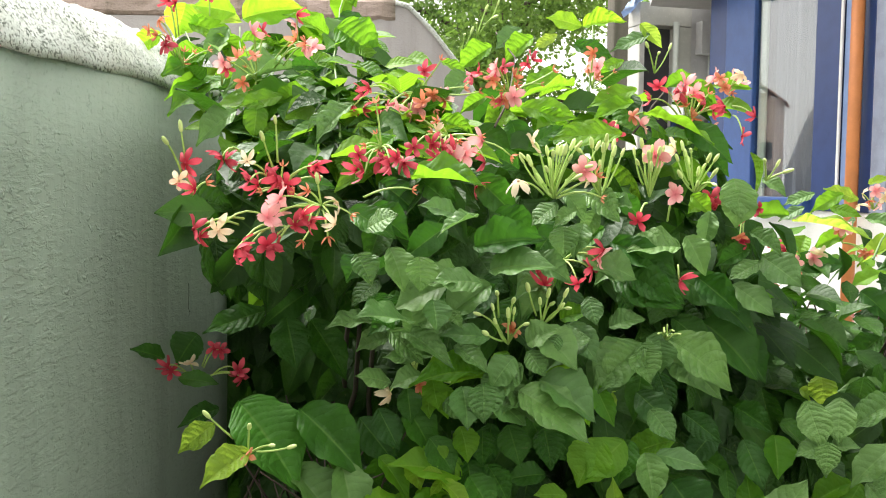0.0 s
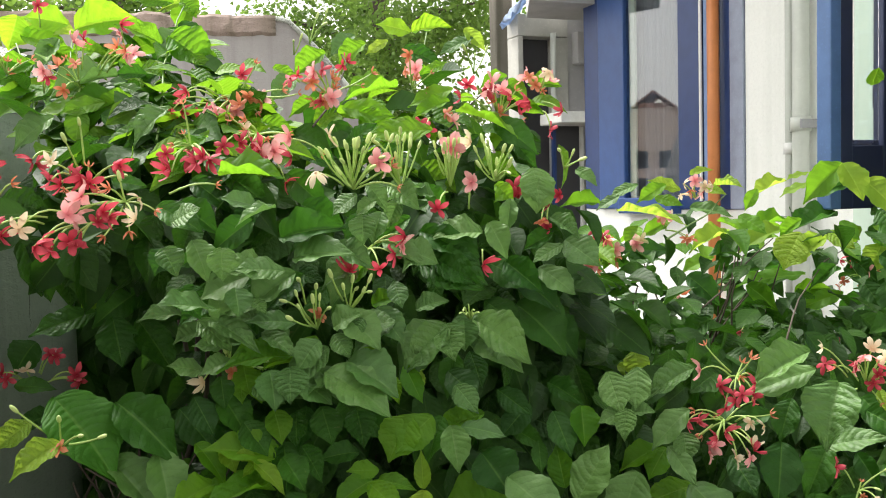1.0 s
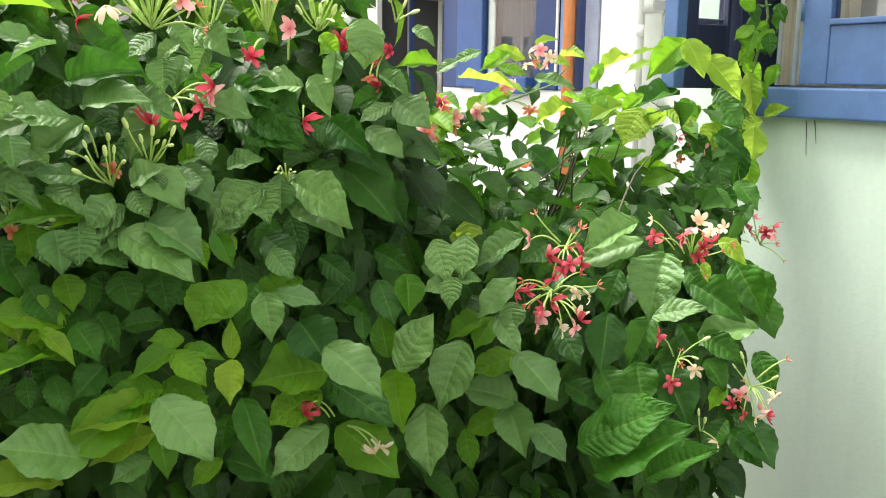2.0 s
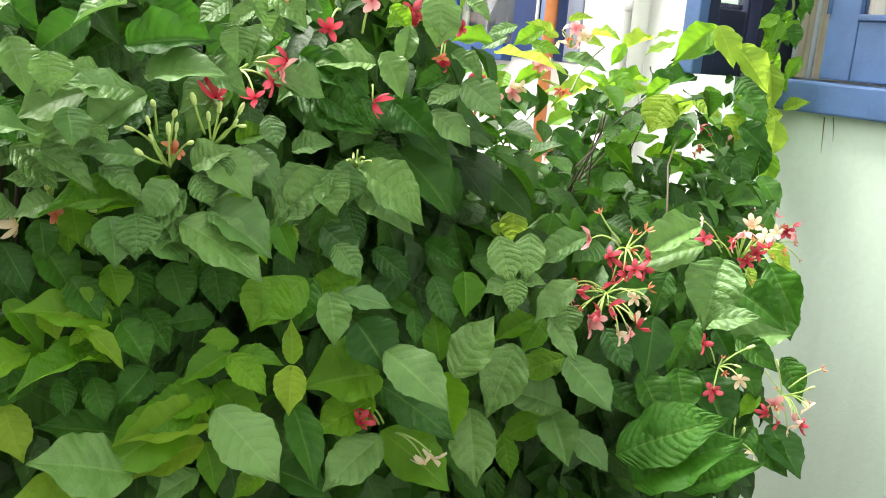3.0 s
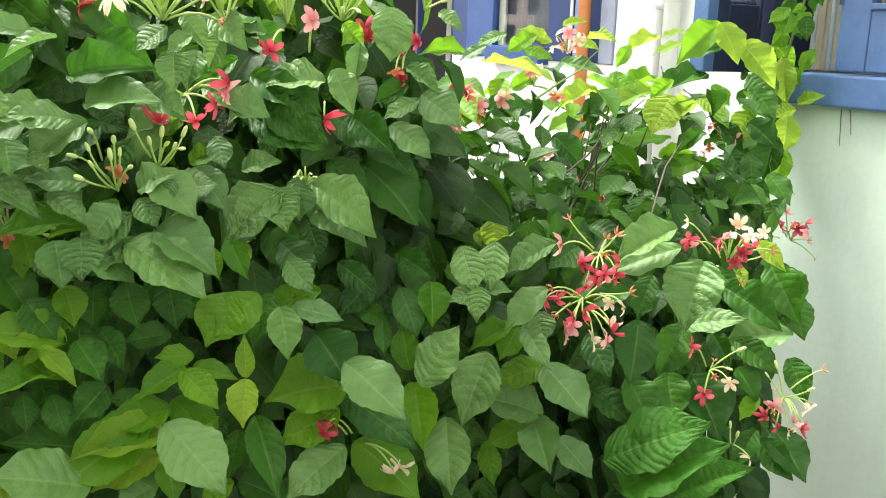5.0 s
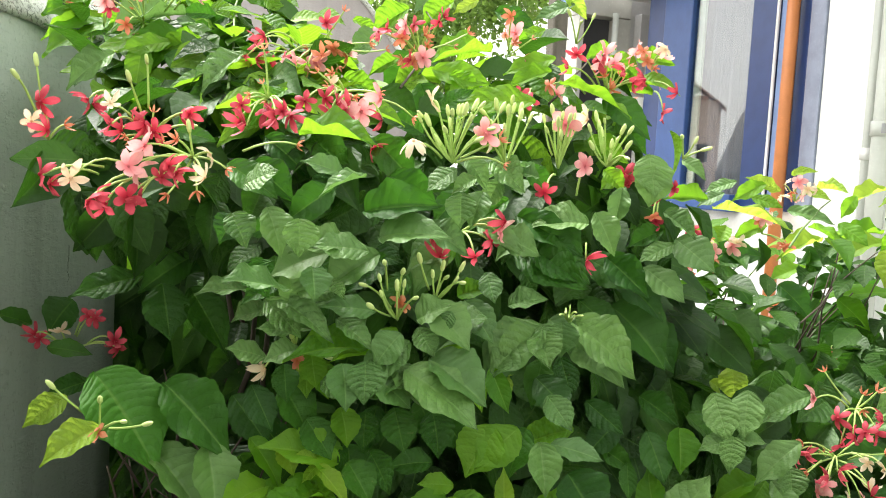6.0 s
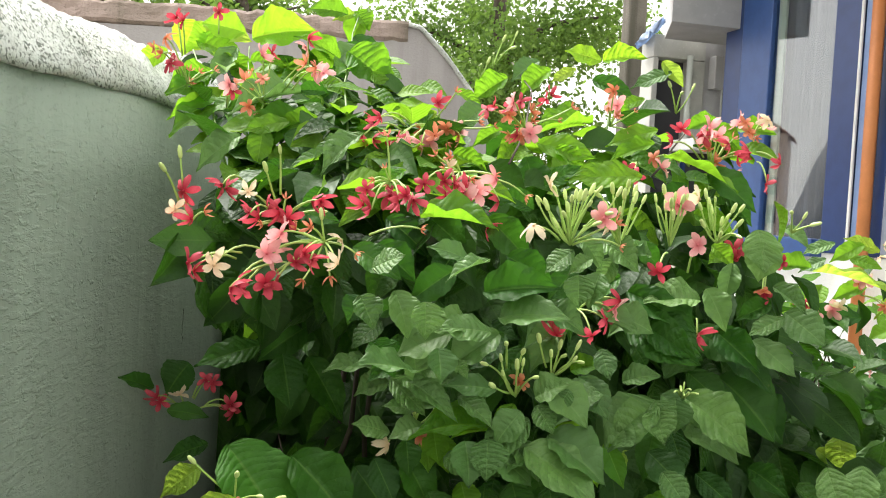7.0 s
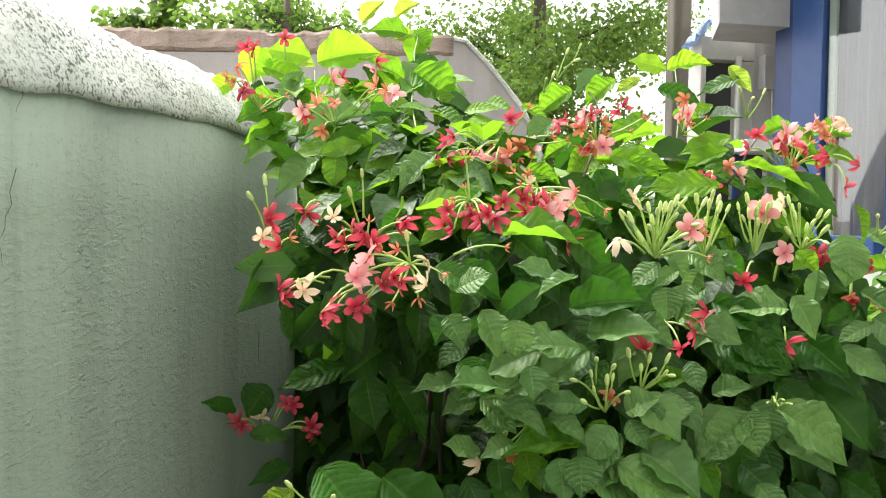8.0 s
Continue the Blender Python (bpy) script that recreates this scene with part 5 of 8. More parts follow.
leaf((1.059, 1.187, 1.075), (0.07, -0.84, -0.53), (-0.42, -0.46, 0.78), 0.072, LEAF_PALE, width=0.75)
leaf((1.127, 1.220, 0.999), (-0.98, 0.08, -0.16), (-0.49, -0.50, 0.71), 0.086, LEAF_BRIGHT, width=0.94)
leaf((1.109, 1.197, 0.933), (-0.84, 0.28, 0.46), (-0.53, -0.39, 0.75), 0.092, LEAF_PALE, width=0.98)
leaf((1.123, 1.238, 0.902), (-0.96, 0.11, -0.26), (-0.28, -0.53, 0.80), 0.082, LEAF_BRIGHT, width=0.91)
leaf((1.098, 1.208, 0.929), (-0.14, -0.78, -0.62), (-0.48, -0.41, 0.78), 0.082, LEAF_PALE, width=1.10)
leaf((0.957, 1.208, 0.953), (-0.27, -0.62, -0.74), (-0.45, -0.43, 0.78), 0.102, LEAF_PALE, width=1.02)
leaf((0.779, 1.137, 0.975), (-0.90, -0.19, -0.39), (-0.38, -0.46, 0.80), 0.092, LEAF_PALE, width=1.06)
leaf((0.828, 1.220, 0.938), (0.38, -0.88, -0.30), (-0.16, -0.58, 0.80), 0.116, LEAF_BRIGHT, width=1.08)
leaf((1.044, 1.241, 0.887), (-0.18, -0.67, -0.72), (-0.45, -0.49, 0.74), 0.064, LEAF_BRIGHT, width=0.89)
leaf((0.957, 1.261, 0.884), (0.06, -0.85, -0.53), (-0.38, -0.59, 0.71), 0.058, LEAF, width=0.83)
leaf((1.095, 1.184, 1.015), (0.17, -0.90, -0.40), (-0.16, -0.47, 0.87), 0.097, LEAF_PALE, width=1.19)
leaf((1.079, 1.178, 1.095), (-0.21, -0.58, -0.79), (-0.26, -0.49, 0.83), 0.043, LEAF_PALE, width=1.41)
leaf((1.037, 1.288, 0.990), (-0.88, 0.31, 0.35), (-0.51, -0.58, 0.63), 0.048, LEAF, width=0.75)
leaf((0.867, 1.252, 1.145), (-0.80, -0.26, -0.55), (-0.14, -0.74, 0.66), 0.069, LEAF, width=0.93)
leaf((0.817, 1.253, 1.170), (0.40, -0.82, -0.40), (-0.50, -0.66, 0.56), 0.063, LEAF, width=0.93)
leaf((0.917, 1.287, 1.165), (0.45, -0.83, -0.33), (-0.45, -0.68, 0.58), 0.061, LEAF, width=0.97)
leaf((0.843, 1.263, 1.109), (0.52, -0.81, -0.28), (-0.50, -0.64, 0.59), 0.056, LEAF, width=0.81)
leaf((1.318, 1.125, 1.156), (-0.58, -0.33, -0.74), (-0.49, -0.41, 0.77), 0.103, LEAF_PALE, width=1.24)
leaf((1.487, 1.237, 1.071), (0.16, -0.95, -0.25), (-0.57, -0.53, 0.62), 0.107, LEAF, width=0.93)
leaf((1.616, 1.263, 1.095), (-0.10, -0.74, -0.67), (-0.73, -0.45, 0.52), 0.112, LEAF, width=0.90)
leaf((1.320, 1.158, 1.050), (0.43, -0.82, 0.37), (-0.47, -0.40, 0.79), 0.097, LEAF_PALE, width=0.75)
leaf((1.622, 1.201, 0.983), (-0.85, 0.53, -0.04), (-0.33, -0.39, 0.86), 0.122, LEAF_PALE, width=0.84)
leaf((1.186, 1.208, 1.040), (-0.03, -0.84, -0.54), (-0.42, -0.60, 0.68), 0.077, LEAF, width=0.93)
leaf((1.280, 1.204, 1.051), (-0.45, -0.49, -0.75), (-0.28, -0.63, 0.72), 0.097, LEAF, width=1.09)
leaf((1.375, 1.206, 1.033), (-0.68, -0.25, -0.69), (-0.34, -0.60, 0.72), 0.093, LEAF, width=0.96)
leaf((1.268, 1.206, 0.961), (0.00, -0.84, -0.54), (-0.28, -0.60, 0.75), 0.078, LEAF, width=1.13)
leaf((1.328, 1.185, 0.967), (-0.31, -0.65, -0.70), (-0.54, -0.52, 0.66), 0.076, LEAF, width=1.20)
leaf((1.389, 1.195, 0.951), (-0.11, -0.82, -0.56), (-0.37, -0.57, 0.74), 0.110, LEAF, width=1.05)
leaf((1.523, 1.172, 0.899), (-0.76, 0.11, -0.64), (-0.51, -0.42, 0.75), 0.049, LEAF_BRIGHT, width=0.90)
leaf((1.226, 1.237, 0.936), (0.29, -0.93, -0.23), (-0.43, -0.57, 0.70), 0.087, LEAF, width=0.91)
leaf((1.208, 1.173, 0.853), (0.38, -0.70, 0.61), (-0.35, -0.48, 0.81), 0.173, LEAF_QUILT, width=0.96)
leaf((1.222, 1.144, 0.817), (0.38, -0.62, 0.68), (-0.40, -0.45, 0.80), 0.167, LEAF_QUILT, width=1.02)
leaf((1.288, 1.106, 0.810), (0.43, -0.64, 0.64), (-0.53, -0.40, 0.75), 0.119, LEAF_QUILT, width=0.84)
leaf((1.146, 1.208, 0.887), (0.16, -0.92, -0.36), (-0.25, -0.43, 0.87), 0.079, LEAF_PALE, width=1.05)
leaf((1.590, 1.191, 0.826), (-0.19, -0.87, -0.45), (-0.56, -0.45, 0.69), 0.101, LEAF, width=1.01)
leaf((1.655, 1.231, 0.927), (-0.21, -0.78, -0.59), (-0.56, -0.48, 0.67), 0.081, LEAF, width=0.90)
leaf((1.511, 1.202, 1.150), (0.11, -0.91, -0.40), (-0.63, -0.44, 0.64), 0.059, LEAF_YOUNG, width=0.77)
leaf((1.470, 1.193, 1.117), (-0.27, -0.60, -0.75), (-0.59, -0.46, 0.67), 0.034, LEAF_YOUNG, width=0.82)
leaf((1.516, 1.230, 0.980), (0.22, -0.93, -0.31), (-0.68, -0.45, 0.58), 0.081, LEAF, width=0.93)
leaf((1.507, 1.213, 0.938), (0.06, -0.83, -0.55), (-0.38, -0.55, 0.74), 0.064, LEAF, width=1.02)
leaf((1.469, 1.240, 1.001), (-0.05, -0.76, -0.65), (-0.70, -0.45, 0.55), 0.065, LEAF, width=0.86)
leaf((1.535, 1.181, 0.837), (-0.77, -0.17, -0.62), (-0.67, -0.41, 0.62), 0.076, LEAF, width=0.84)
leaf((1.266, 1.212, 1.096), (-0.96, 0.22, -0.18), (-0.46, -0.60, 0.65), 0.076, LEAF, width=0.85)
leaf((1.303, 1.207, 1.117), (-0.56, -0.22, -0.80), (-0.62, -0.54, 0.57), 0.070, LEAF, width=0.99)
leaf((1.513, 1.274, 1.085), (0.06, -0.85, -0.52), (-0.65, -0.50, 0.57), 0.078, LEAF, width=1.05)
leaf((1.556, 1.194, 0.807), (0.11, -0.91, -0.39), (-0.58, -0.44, 0.69), 0.079, LEAF, width=1.00)
leaf((0.180, 1.890, 1.789), (-0.29, -0.16, -0.94), (0.14, -0.87, 0.47), 0.061, LEAF_YELLOW, width=1.56)
leaf((0.264, 1.854, 1.770), (-0.95, -0.21, 0.22), (-0.04, -0.88, 0.48), 0.074, LEAF_YELLOW, width=1.18)
leaf((0.275, 1.833, 1.758), (0.84, -0.44, 0.31), (-0.11, -0.87, 0.48), 0.106, LEAF_YELLOW, width=1.08)
leaf((0.140, 1.784, 1.719), (-0.87, -0.18, -0.46), (0.12, -0.87, 0.49), 0.055, LEAF_YELLOW, width=1.05)
leaf((0.207, 1.735, 1.681), (-0.81, -0.40, -0.43), (0.05, -0.86, 0.50), 0.080, LEAF_BRIGHT, width=0.94)
leaf((0.248, 1.792, 1.734), (-0.60, -0.28, -0.75), (0.10, -0.76, 0.65), 0.069, LEAF_PALE, width=0.89)
leaf((0.184, 1.884, 1.754), (0.94, -0.28, -0.19), (-0.12, -0.87, 0.48), 0.086, LEAF_BRIGHT, width=1.08)
leaf((0.242, 1.801, 1.724), (0.55, -0.25, -0.80), (-0.44, -0.78, 0.44), 0.060, LEAF_BRIGHT, width=1.05)
leaf((0.335, 1.613, 1.649), (-0.91, -0.39, -0.14), (0.12, -0.33, 0.94), 0.115, LEAF_PALE, width=0.75)
leaf((0.240, 1.647, 1.635), (-0.82, -0.45, -0.35), (0.04, -0.33, 0.94), 0.114, LEAF_BRIGHT, width=0.83)
leaf((0.243, 1.468, 1.572), (-0.80, -0.40, -0.44), (-0.08, -0.73, 0.68), 0.069, LEAF_PALE, width=0.84)
leaf((0.339, 1.560, 1.612), (-0.92, -0.23, -0.32), (-0.29, -0.81, 0.50), 0.097, LEAF_BRIGHT, width=0.96)
leaf((0.277, 1.528, 1.592), (-0.15, -0.37, -0.92), (-0.15, -0.84, 0.52), 0.060, LEAF_BRIGHT, width=0.99)
leaf((0.399, 1.425, 1.582), (-0.85, -0.29, -0.43), (0.05, -0.33, 0.94), 0.075, LEAF_PALE, width=0.75)
leaf((0.430, 1.773, 1.742), (0.72, -0.46, -0.52), (-0.21, -0.85, 0.47), 0.093, LEAF_BRIGHT, width=1.30)
leaf((0.450, 1.806, 1.757), (-0.87, -0.07, -0.49), (-0.11, -0.75, 0.65), 0.065, LEAF_PALE, width=1.10)
leaf((0.499, 2.020, 1.861), (-0.46, -0.07, -0.89), (-0.25, -0.86, 0.45), 0.073, LEAF_BRIGHT, width=1.08)
leaf((0.341, 1.714, 1.688), (0.87, -0.32, -0.38), (-0.15, -0.86, 0.49), 0.051, LEAF_BRIGHT, width=1.01)
leaf((0.406, 1.713, 1.671), (-0.81, -0.29, -0.50), (0.00, -0.93, 0.36), 0.069, LEAF, width=0.82)
leaf((0.336, 1.571, 1.629), (0.84, -0.46, -0.28), (-0.33, -0.70, 0.64), 0.041, LEAF_PALE, width=0.90)
leaf((0.463, 1.732, 1.706), (0.63, -0.33, -0.70), (0.21, -0.85, 0.49), 0.061, LEAF_BRIGHT, width=1.09)
leaf((0.305, 1.531, 1.581), (0.87, -0.40, -0.28), (0.30, -0.88, 0.38), 0.108, LEAF, width=0.82)
leaf((0.437, 1.337, 1.535), (-0.80, -0.42, -0.43), (-0.09, -0.33, 0.94), 0.063, LEAF_BRIGHT, width=0.75)
leaf((0.427, 1.298, 1.506), (0.63, -0.60, -0.49), (0.14, -0.89, 0.44), 0.050, LEAF, width=1.08)
leaf((0.237, 1.431, 1.510), (-0.53, -0.38, -0.76), (0.09, -0.90, 0.43), 0.041, LEAF, width=0.98)
leaf((0.360, 1.242, 1.444), (0.73, -0.56, -0.39), (-0.10, -0.87, 0.48), 0.066, LEAF, width=0.94)
leaf((0.388, 1.252, 1.446), (0.69, -0.49, -0.53), (-0.22, -0.85, 0.47), 0.060, LEAF, width=1.02)
leaf((0.311, 1.323, 1.477), (0.90, -0.41, -0.11), (-0.29, -0.85, 0.44), 0.047, LEAF, width=0.75)
leaf((0.538, 1.583, 1.634), (-0.92, -0.12, -0.38), (-0.19, -0.83, 0.52), 0.054, LEAF_YOUNG, width=0.77)
leaf((0.709, 1.762, 1.721), (-0.87, -0.01, -0.50), (-0.29, -0.82, 0.49), 0.076, LEAF_BRIGHT, width=0.94)
leaf((0.784, 1.750, 1.739), (-0.83, -0.05, -0.56), (-0.55, -0.72, 0.43), 0.071, LEAF_BRIGHT, width=0.96)
leaf((0.820, 1.724, 1.742), (-0.88, 0.13, -0.46), (-0.28, -0.82, 0.49), 0.050, LEAF_YOUNG, width=0.78)
leaf((0.770, 1.774, 1.758), (-0.85, 0.05, -0.53), (-0.19, -0.73, 0.66), 0.060, LEAF_PALE, width=1.08)
leaf((0.861, 1.712, 1.757), (-0.96, 0.07, 0.28), (-0.29, -0.82, 0.49), 0.065, LEAF_YELLOW, width=1.07)
leaf((0.862, 1.709, 1.756), (0.74, -0.64, 0.21), (-0.16, -0.85, 0.51), 0.075, LEAF_YELLOW, width=0.86)
leaf((0.779, 1.551, 1.633), (-0.99, -0.15, -0.03), (-0.09, -0.33, 0.94), 0.104, LEAF_BRIGHT, width=0.78)
leaf((0.662, 1.478, 1.591), (0.77, -0.63, -0.15), (-0.56, -0.69, 0.46), 0.087, LEAF_BRIGHT, width=0.77)
leaf((0.682, 1.460, 1.583), (0.65, -0.60, -0.47), (-0.21, -0.81, 0.55), 0.059, LEAF_BRIGHT, width=0.80)
leaf((0.760, 1.339, 1.546), (-0.99, 0.16, 0.00), (-0.39, -0.74, 0.55), 0.101, LEAF_BRIGHT, width=0.75)
leaf((0.842, 1.457, 1.621), (-0.93, 0.25, -0.27), (-0.29, -0.79, 0.54), 0.079, LEAF_BRIGHT, width=0.75)
leaf((0.828, 1.439, 1.599), (-0.96, 0.15, -0.25), (-0.55, -0.68, 0.48), 0.069, LEAF_BRIGHT, width=0.75)
leaf((0.612, 1.572, 1.646), (-0.90, -0.07, -0.44), (-0.11, -0.72, 0.68), 0.055, LEAF_PALE, width=1.19)
leaf((0.596, 1.693, 1.681), (0.74, -0.59, -0.31), (-0.20, -0.84, 0.51), 0.052, LEAF_BRIGHT, width=0.75)
leaf((0.687, 1.629, 1.631), (-0.68, -0.08, -0.73), (-0.21, -0.90, 0.39), 0.084, LEAF, width=0.82)
leaf((0.648, 1.482, 1.570), (0.17, -0.41, -0.90), (-0.19, -0.89, 0.42), 0.078, LEAF, width=0.98)
leaf((0.593, 1.166, 1.453), (-0.84, -0.05, -0.55), (-0.33, -0.63, 0.71), 0.041, LEAF_PALE, width=1.18)
leaf((0.615, 1.197, 1.466), (0.51, -0.55, -0.66), (-0.26, -0.65, 0.72), 0.041, LEAF_PALE, width=1.14)
leaf((0.644, 1.199, 1.463), (0.55, -0.74, -0.39), (-0.31, -0.63, 0.71), 0.051, LEAF_PALE, width=1.13)
leaf((0.716, 1.254, 1.461), (0.48, -0.60, -0.64), (-0.52, -0.73, 0.43), 0.041, LEAF, width=1.01)
leaf((0.436, 1.242, 1.480), (0.69, -0.71, 0.15), (-0.27, -0.32, 0.91), 0.092, LEAF_BRIGHT, width=0.75)
leaf((0.836, 1.688, 1.720), (0.68, -0.67, -0.29), (-0.48, -0.82, 0.32), 0.078, LEAF, width=0.75)
leaf((0.455, 1.295, 1.483), (0.59, -0.63, -0.51), (-0.30, -0.84, 0.44), 0.070, LEAF, width=0.87)
leaf((0.407, 1.294, 1.477), (0.67, -0.56, -0.49), (-0.19, -0.87, 0.45), 0.066, LEAF, width=0.92)
leaf((0.533, 1.293, 1.483), (0.54, -0.60, -0.59), (-0.45, -0.79, 0.42), 0.076, LEAF, width=0.87)
leaf((0.536, 1.225, 1.441), (0.72, -0.57, -0.39), (-0.41, -0.79, 0.46), 0.063, LEAF, width=0.94)
leaf((0.490, 1.259, 1.449), (-0.64, -0.23, -0.73), (-0.22, -0.85, 0.48), 0.057, LEAF, width=0.89)
leaf((0.941, 1.643, 1.755), (0.54, -0.48, -0.69), (-0.47, -0.75, 0.46), 0.056, LEAF_YOUNG, width=0.84)
leaf((0.953, 1.628, 1.735), (-0.91, 0.28, -0.31), (-0.39, -0.66, 0.64), 0.073, LEAF_PALE, width=0.75)
leaf((0.818, 1.391, 1.578), (0.49, -0.86, -0.16), (0.15, -0.33, 0.93), 0.121, LEAF_BRIGHT, width=0.75)
leaf((0.869, 1.357, 1.559), (0.49, -0.74, -0.46), (-0.41, -0.81, 0.42), 0.079, LEAF, width=0.94)
leaf((0.815, 1.406, 1.577), (0.56, -0.72, -0.42), (-0.24, -0.67, 0.71), 0.044, LEAF_PALE, width=0.95)
leaf((0.872, 1.236, 1.485), (-0.01, -0.46, -0.89), (-0.11, -0.63, 0.76), 0.056, LEAF_PALE, width=1.56)
leaf((0.824, 1.261, 1.463), (0.44, -0.66, -0.60), (-0.49, -0.67, 0.56), 0.038, LEAF_BRIGHT, width=0.98)
leaf((0.940, 1.460, 1.643), (-0.95, 0.20, -0.24), (-0.58, -0.67, 0.47), 0.050, LEAF_BRIGHT, width=0.83)
leaf((0.931, 1.449, 1.633), (0.50, -0.64, -0.58), (-0.48, -0.72, 0.51), 0.050, LEAF_BRIGHT, width=0.92)
leaf((0.989, 1.482, 1.634), (0.52, -0.85, 0.07), (-0.41, -0.74, 0.53), 0.057, LEAF_BRIGHT, width=0.84)
leaf((0.884, 1.587, 1.682), (-0.94, 0.18, -0.30), (-0.23, -0.81, 0.53), 0.050, LEAF_BRIGHT, width=0.80)
leaf((0.822, 1.605, 1.668), (0.61, -0.73, -0.31), (-0.62, -0.66, 0.43), 0.055, LEAF_BRIGHT, width=0.75)
leaf((0.570, 1.546, 1.602), (-0.97, -0.02, -0.24), (-0.45, -0.75, 0.48), 0.055, LEAF_BRIGHT, width=0.81)
leaf((0.650, 1.602, 1.617), (-0.93, -0.09, -0.35), (-0.30, -0.80, 0.52), 0.052, LEAF_BRIGHT, width=0.75)
leaf((1.049, 1.430, 1.487), (0.42, -0.82, -0.38), (-0.43, -0.57, 0.70), 0.044, LEAF_PALE, width=1.02)
leaf((0.300, 1.460, 1.541), (-0.87, -0.35, -0.34), (0.25, -0.88, 0.41), 0.035, LEAF, width=0.75)
leaf((0.350, 1.381, 1.507), (-0.79, -0.31, -0.52), (0.06, -0.90, 0.44), 0.046, LEAF, width=0.81)
leaf((0.369, 1.425, 1.542), (0.83, -0.52, -0.21), (-0.25, -0.88, 0.41), 0.059, LEAF, width=0.75)
leaf((0.611, 1.345, 1.495), (-0.84, -0.00, 0.55), (-0.34, -0.83, 0.44), 0.050, LEAF, width=0.88)
leaf((0.855, 1.388, 1.541), (-0.83, 0.07, -0.55), (-0.38, -0.82, 0.43), 0.050, LEAF, width=0.87)
leaf((0.900, 1.355, 1.528), (0.39, -0.65, -0.65), (-0.54, -0.74, 0.41), 0.050, LEAF, width=0.85)
leaf((0.839, 1.339, 1.501), (0.61, -0.74, -0.27), (-0.51, -0.67, 0.54), 0.060, LEAF_BRIGHT, width=0.76)
leaf((0.739, 1.421, 1.533), (-0.79, -0.10, -0.60), (-0.63, -0.69, 0.35), 0.045, LEAF, width=0.87)
leaf((0.531, 1.460, 1.567), (0.79, -0.55, -0.28), (-0.23, -0.81, 0.54), 0.054, LEAF_BRIGHT, width=0.76)
leaf((0.643, 1.394, 1.527), (0.55, -0.64, 0.53), (-0.32, -0.85, 0.43), 0.059, LEAF, width=0.75)
# left hollow beside the boundary wall
leaf((0.308, 1.450, 1.287), (0.12, -0.60, -0.79), (-0.05, -0.83, 0.56), 0.076, LEAF, width=1.24)
leaf((0.342, 1.450, 1.282), (0.46, -0.56, -0.69), (-0.15, -0.82, 0.56), 0.093, LEAF, width=0.85)
leaf((0.287, 1.500, 1.291), (-0.94, -0.27, -0.19), (-0.34, -0.78, 0.52), 0.096, LEAF, width=0.75)
leaf((0.347, 1.500, 1.317), (-0.85, -0.31, -0.43), (0.05, -0.84, 0.54), 0.078, LEAF, width=1.04)
leaf((0.363, 1.520, 1.325), (-0.48, -0.47, -0.74), (0.16, -0.83, 0.53), 0.043, LEAF, width=0.94)
leaf((0.354, 1.520, 1.358), (-0.73, -0.29, -0.62), (-0.18, -0.84, 0.51), 0.044, LEAF, width=0.88)
leaf((0.391, 1.500, 1.378), (-0.70, -0.40, -0.59), (0.32, -0.74, 0.59), 0.058, LEAF_BRIGHT, width=0.96)
leaf((0.314, 1.600, 1.323), (-0.83, -0.27, -0.48), (-0.29, -0.74, 0.61), 0.067, LEAF_BRIGHT, width=0.81)
leaf((0.415, 1.380, 1.386), (0.09, -0.39, -0.92), (-0.21, -0.84, 0.50), 0.050, LEAF, width=1.17)
leaf((0.469, 1.380, 1.368), (-0.82, -0.23, -0.52), (-0.02, -0.85, 0.53), 0.046, LEAF, width=0.82)
leaf((0.385, 1.450, 1.328), (0.50, -0.48, -0.72), (-0.27, -0.81, 0.52), 0.063, LEAF, width=0.99)
leaf((0.434, 1.280, 1.332), (-0.53, -0.41, -0.75), (-0.27, -0.62, 0.73), 0.046, LEAF_PALE, width=1.50)
leaf((0.401, 1.260, 1.305), (-0.91, -0.37, 0.20), (-0.20, -0.32, 0.92), 0.073, LEAF_PALE, width=0.75)
leaf((0.417, 1.280, 1.283), (-0.98, -0.13, -0.17), (-0.19, -0.62, 0.76), 0.043, LEAF_PALE, width=1.24)
leaf((0.233, 1.270, 1.214), (0.56, -0.59, -0.58), (0.01, -0.71, 0.70), 0.120, LEAF_QUILT, width=1.17)
leaf((0.304, 1.260, 1.203), (0.60, -0.66, -0.45), (-0.03, -0.78, 0.62), 0.106, LEAF, width=0.93)
leaf((0.380, 1.280, 1.183), (0.49, -0.63, -0.60), (-0.20, -0.76, 0.62), 0.074, LEAF, width=1.01)
leaf((0.205, 1.300, 1.181), (-0.78, -0.50, -0.36), (0.08, -0.70, 0.71), 0.053, LEAF_YOUNG, width=0.96)
leaf((0.240, 1.200, 1.174), (-0.87, -0.38, -0.31), (-0.07, -0.69, 0.72), 0.062, LEAF_YOUNG, width=1.02)
leaf((0.221, 1.600, 1.127), (-0.88, -0.47, -0.08), (-0.06, -0.79, 0.61), 0.062, LEAF, width=0.77)
leaf((0.161, 1.660, 1.164), (0.95, -0.31, -0.02), (0.04, -0.80, 0.59), 0.063, LEAF, width=0.81)
leaf((0.192, 1.740, 1.221), (-0.63, -0.47, -0.62), (-0.19, -0.81, 0.55), 0.058, LEAF, width=1.60)
leaf((0.140, 1.660, 1.197), (-0.85, -0.29, 0.44), (-0.13, -0.81, 0.58), 0.054, LEAF, width=0.75)
leaf((0.443, 1.300, 1.111), (-0.58, 0.00, 0.82), (0.02, -0.75, 0.66), 0.054, LEAF, width=0.90)
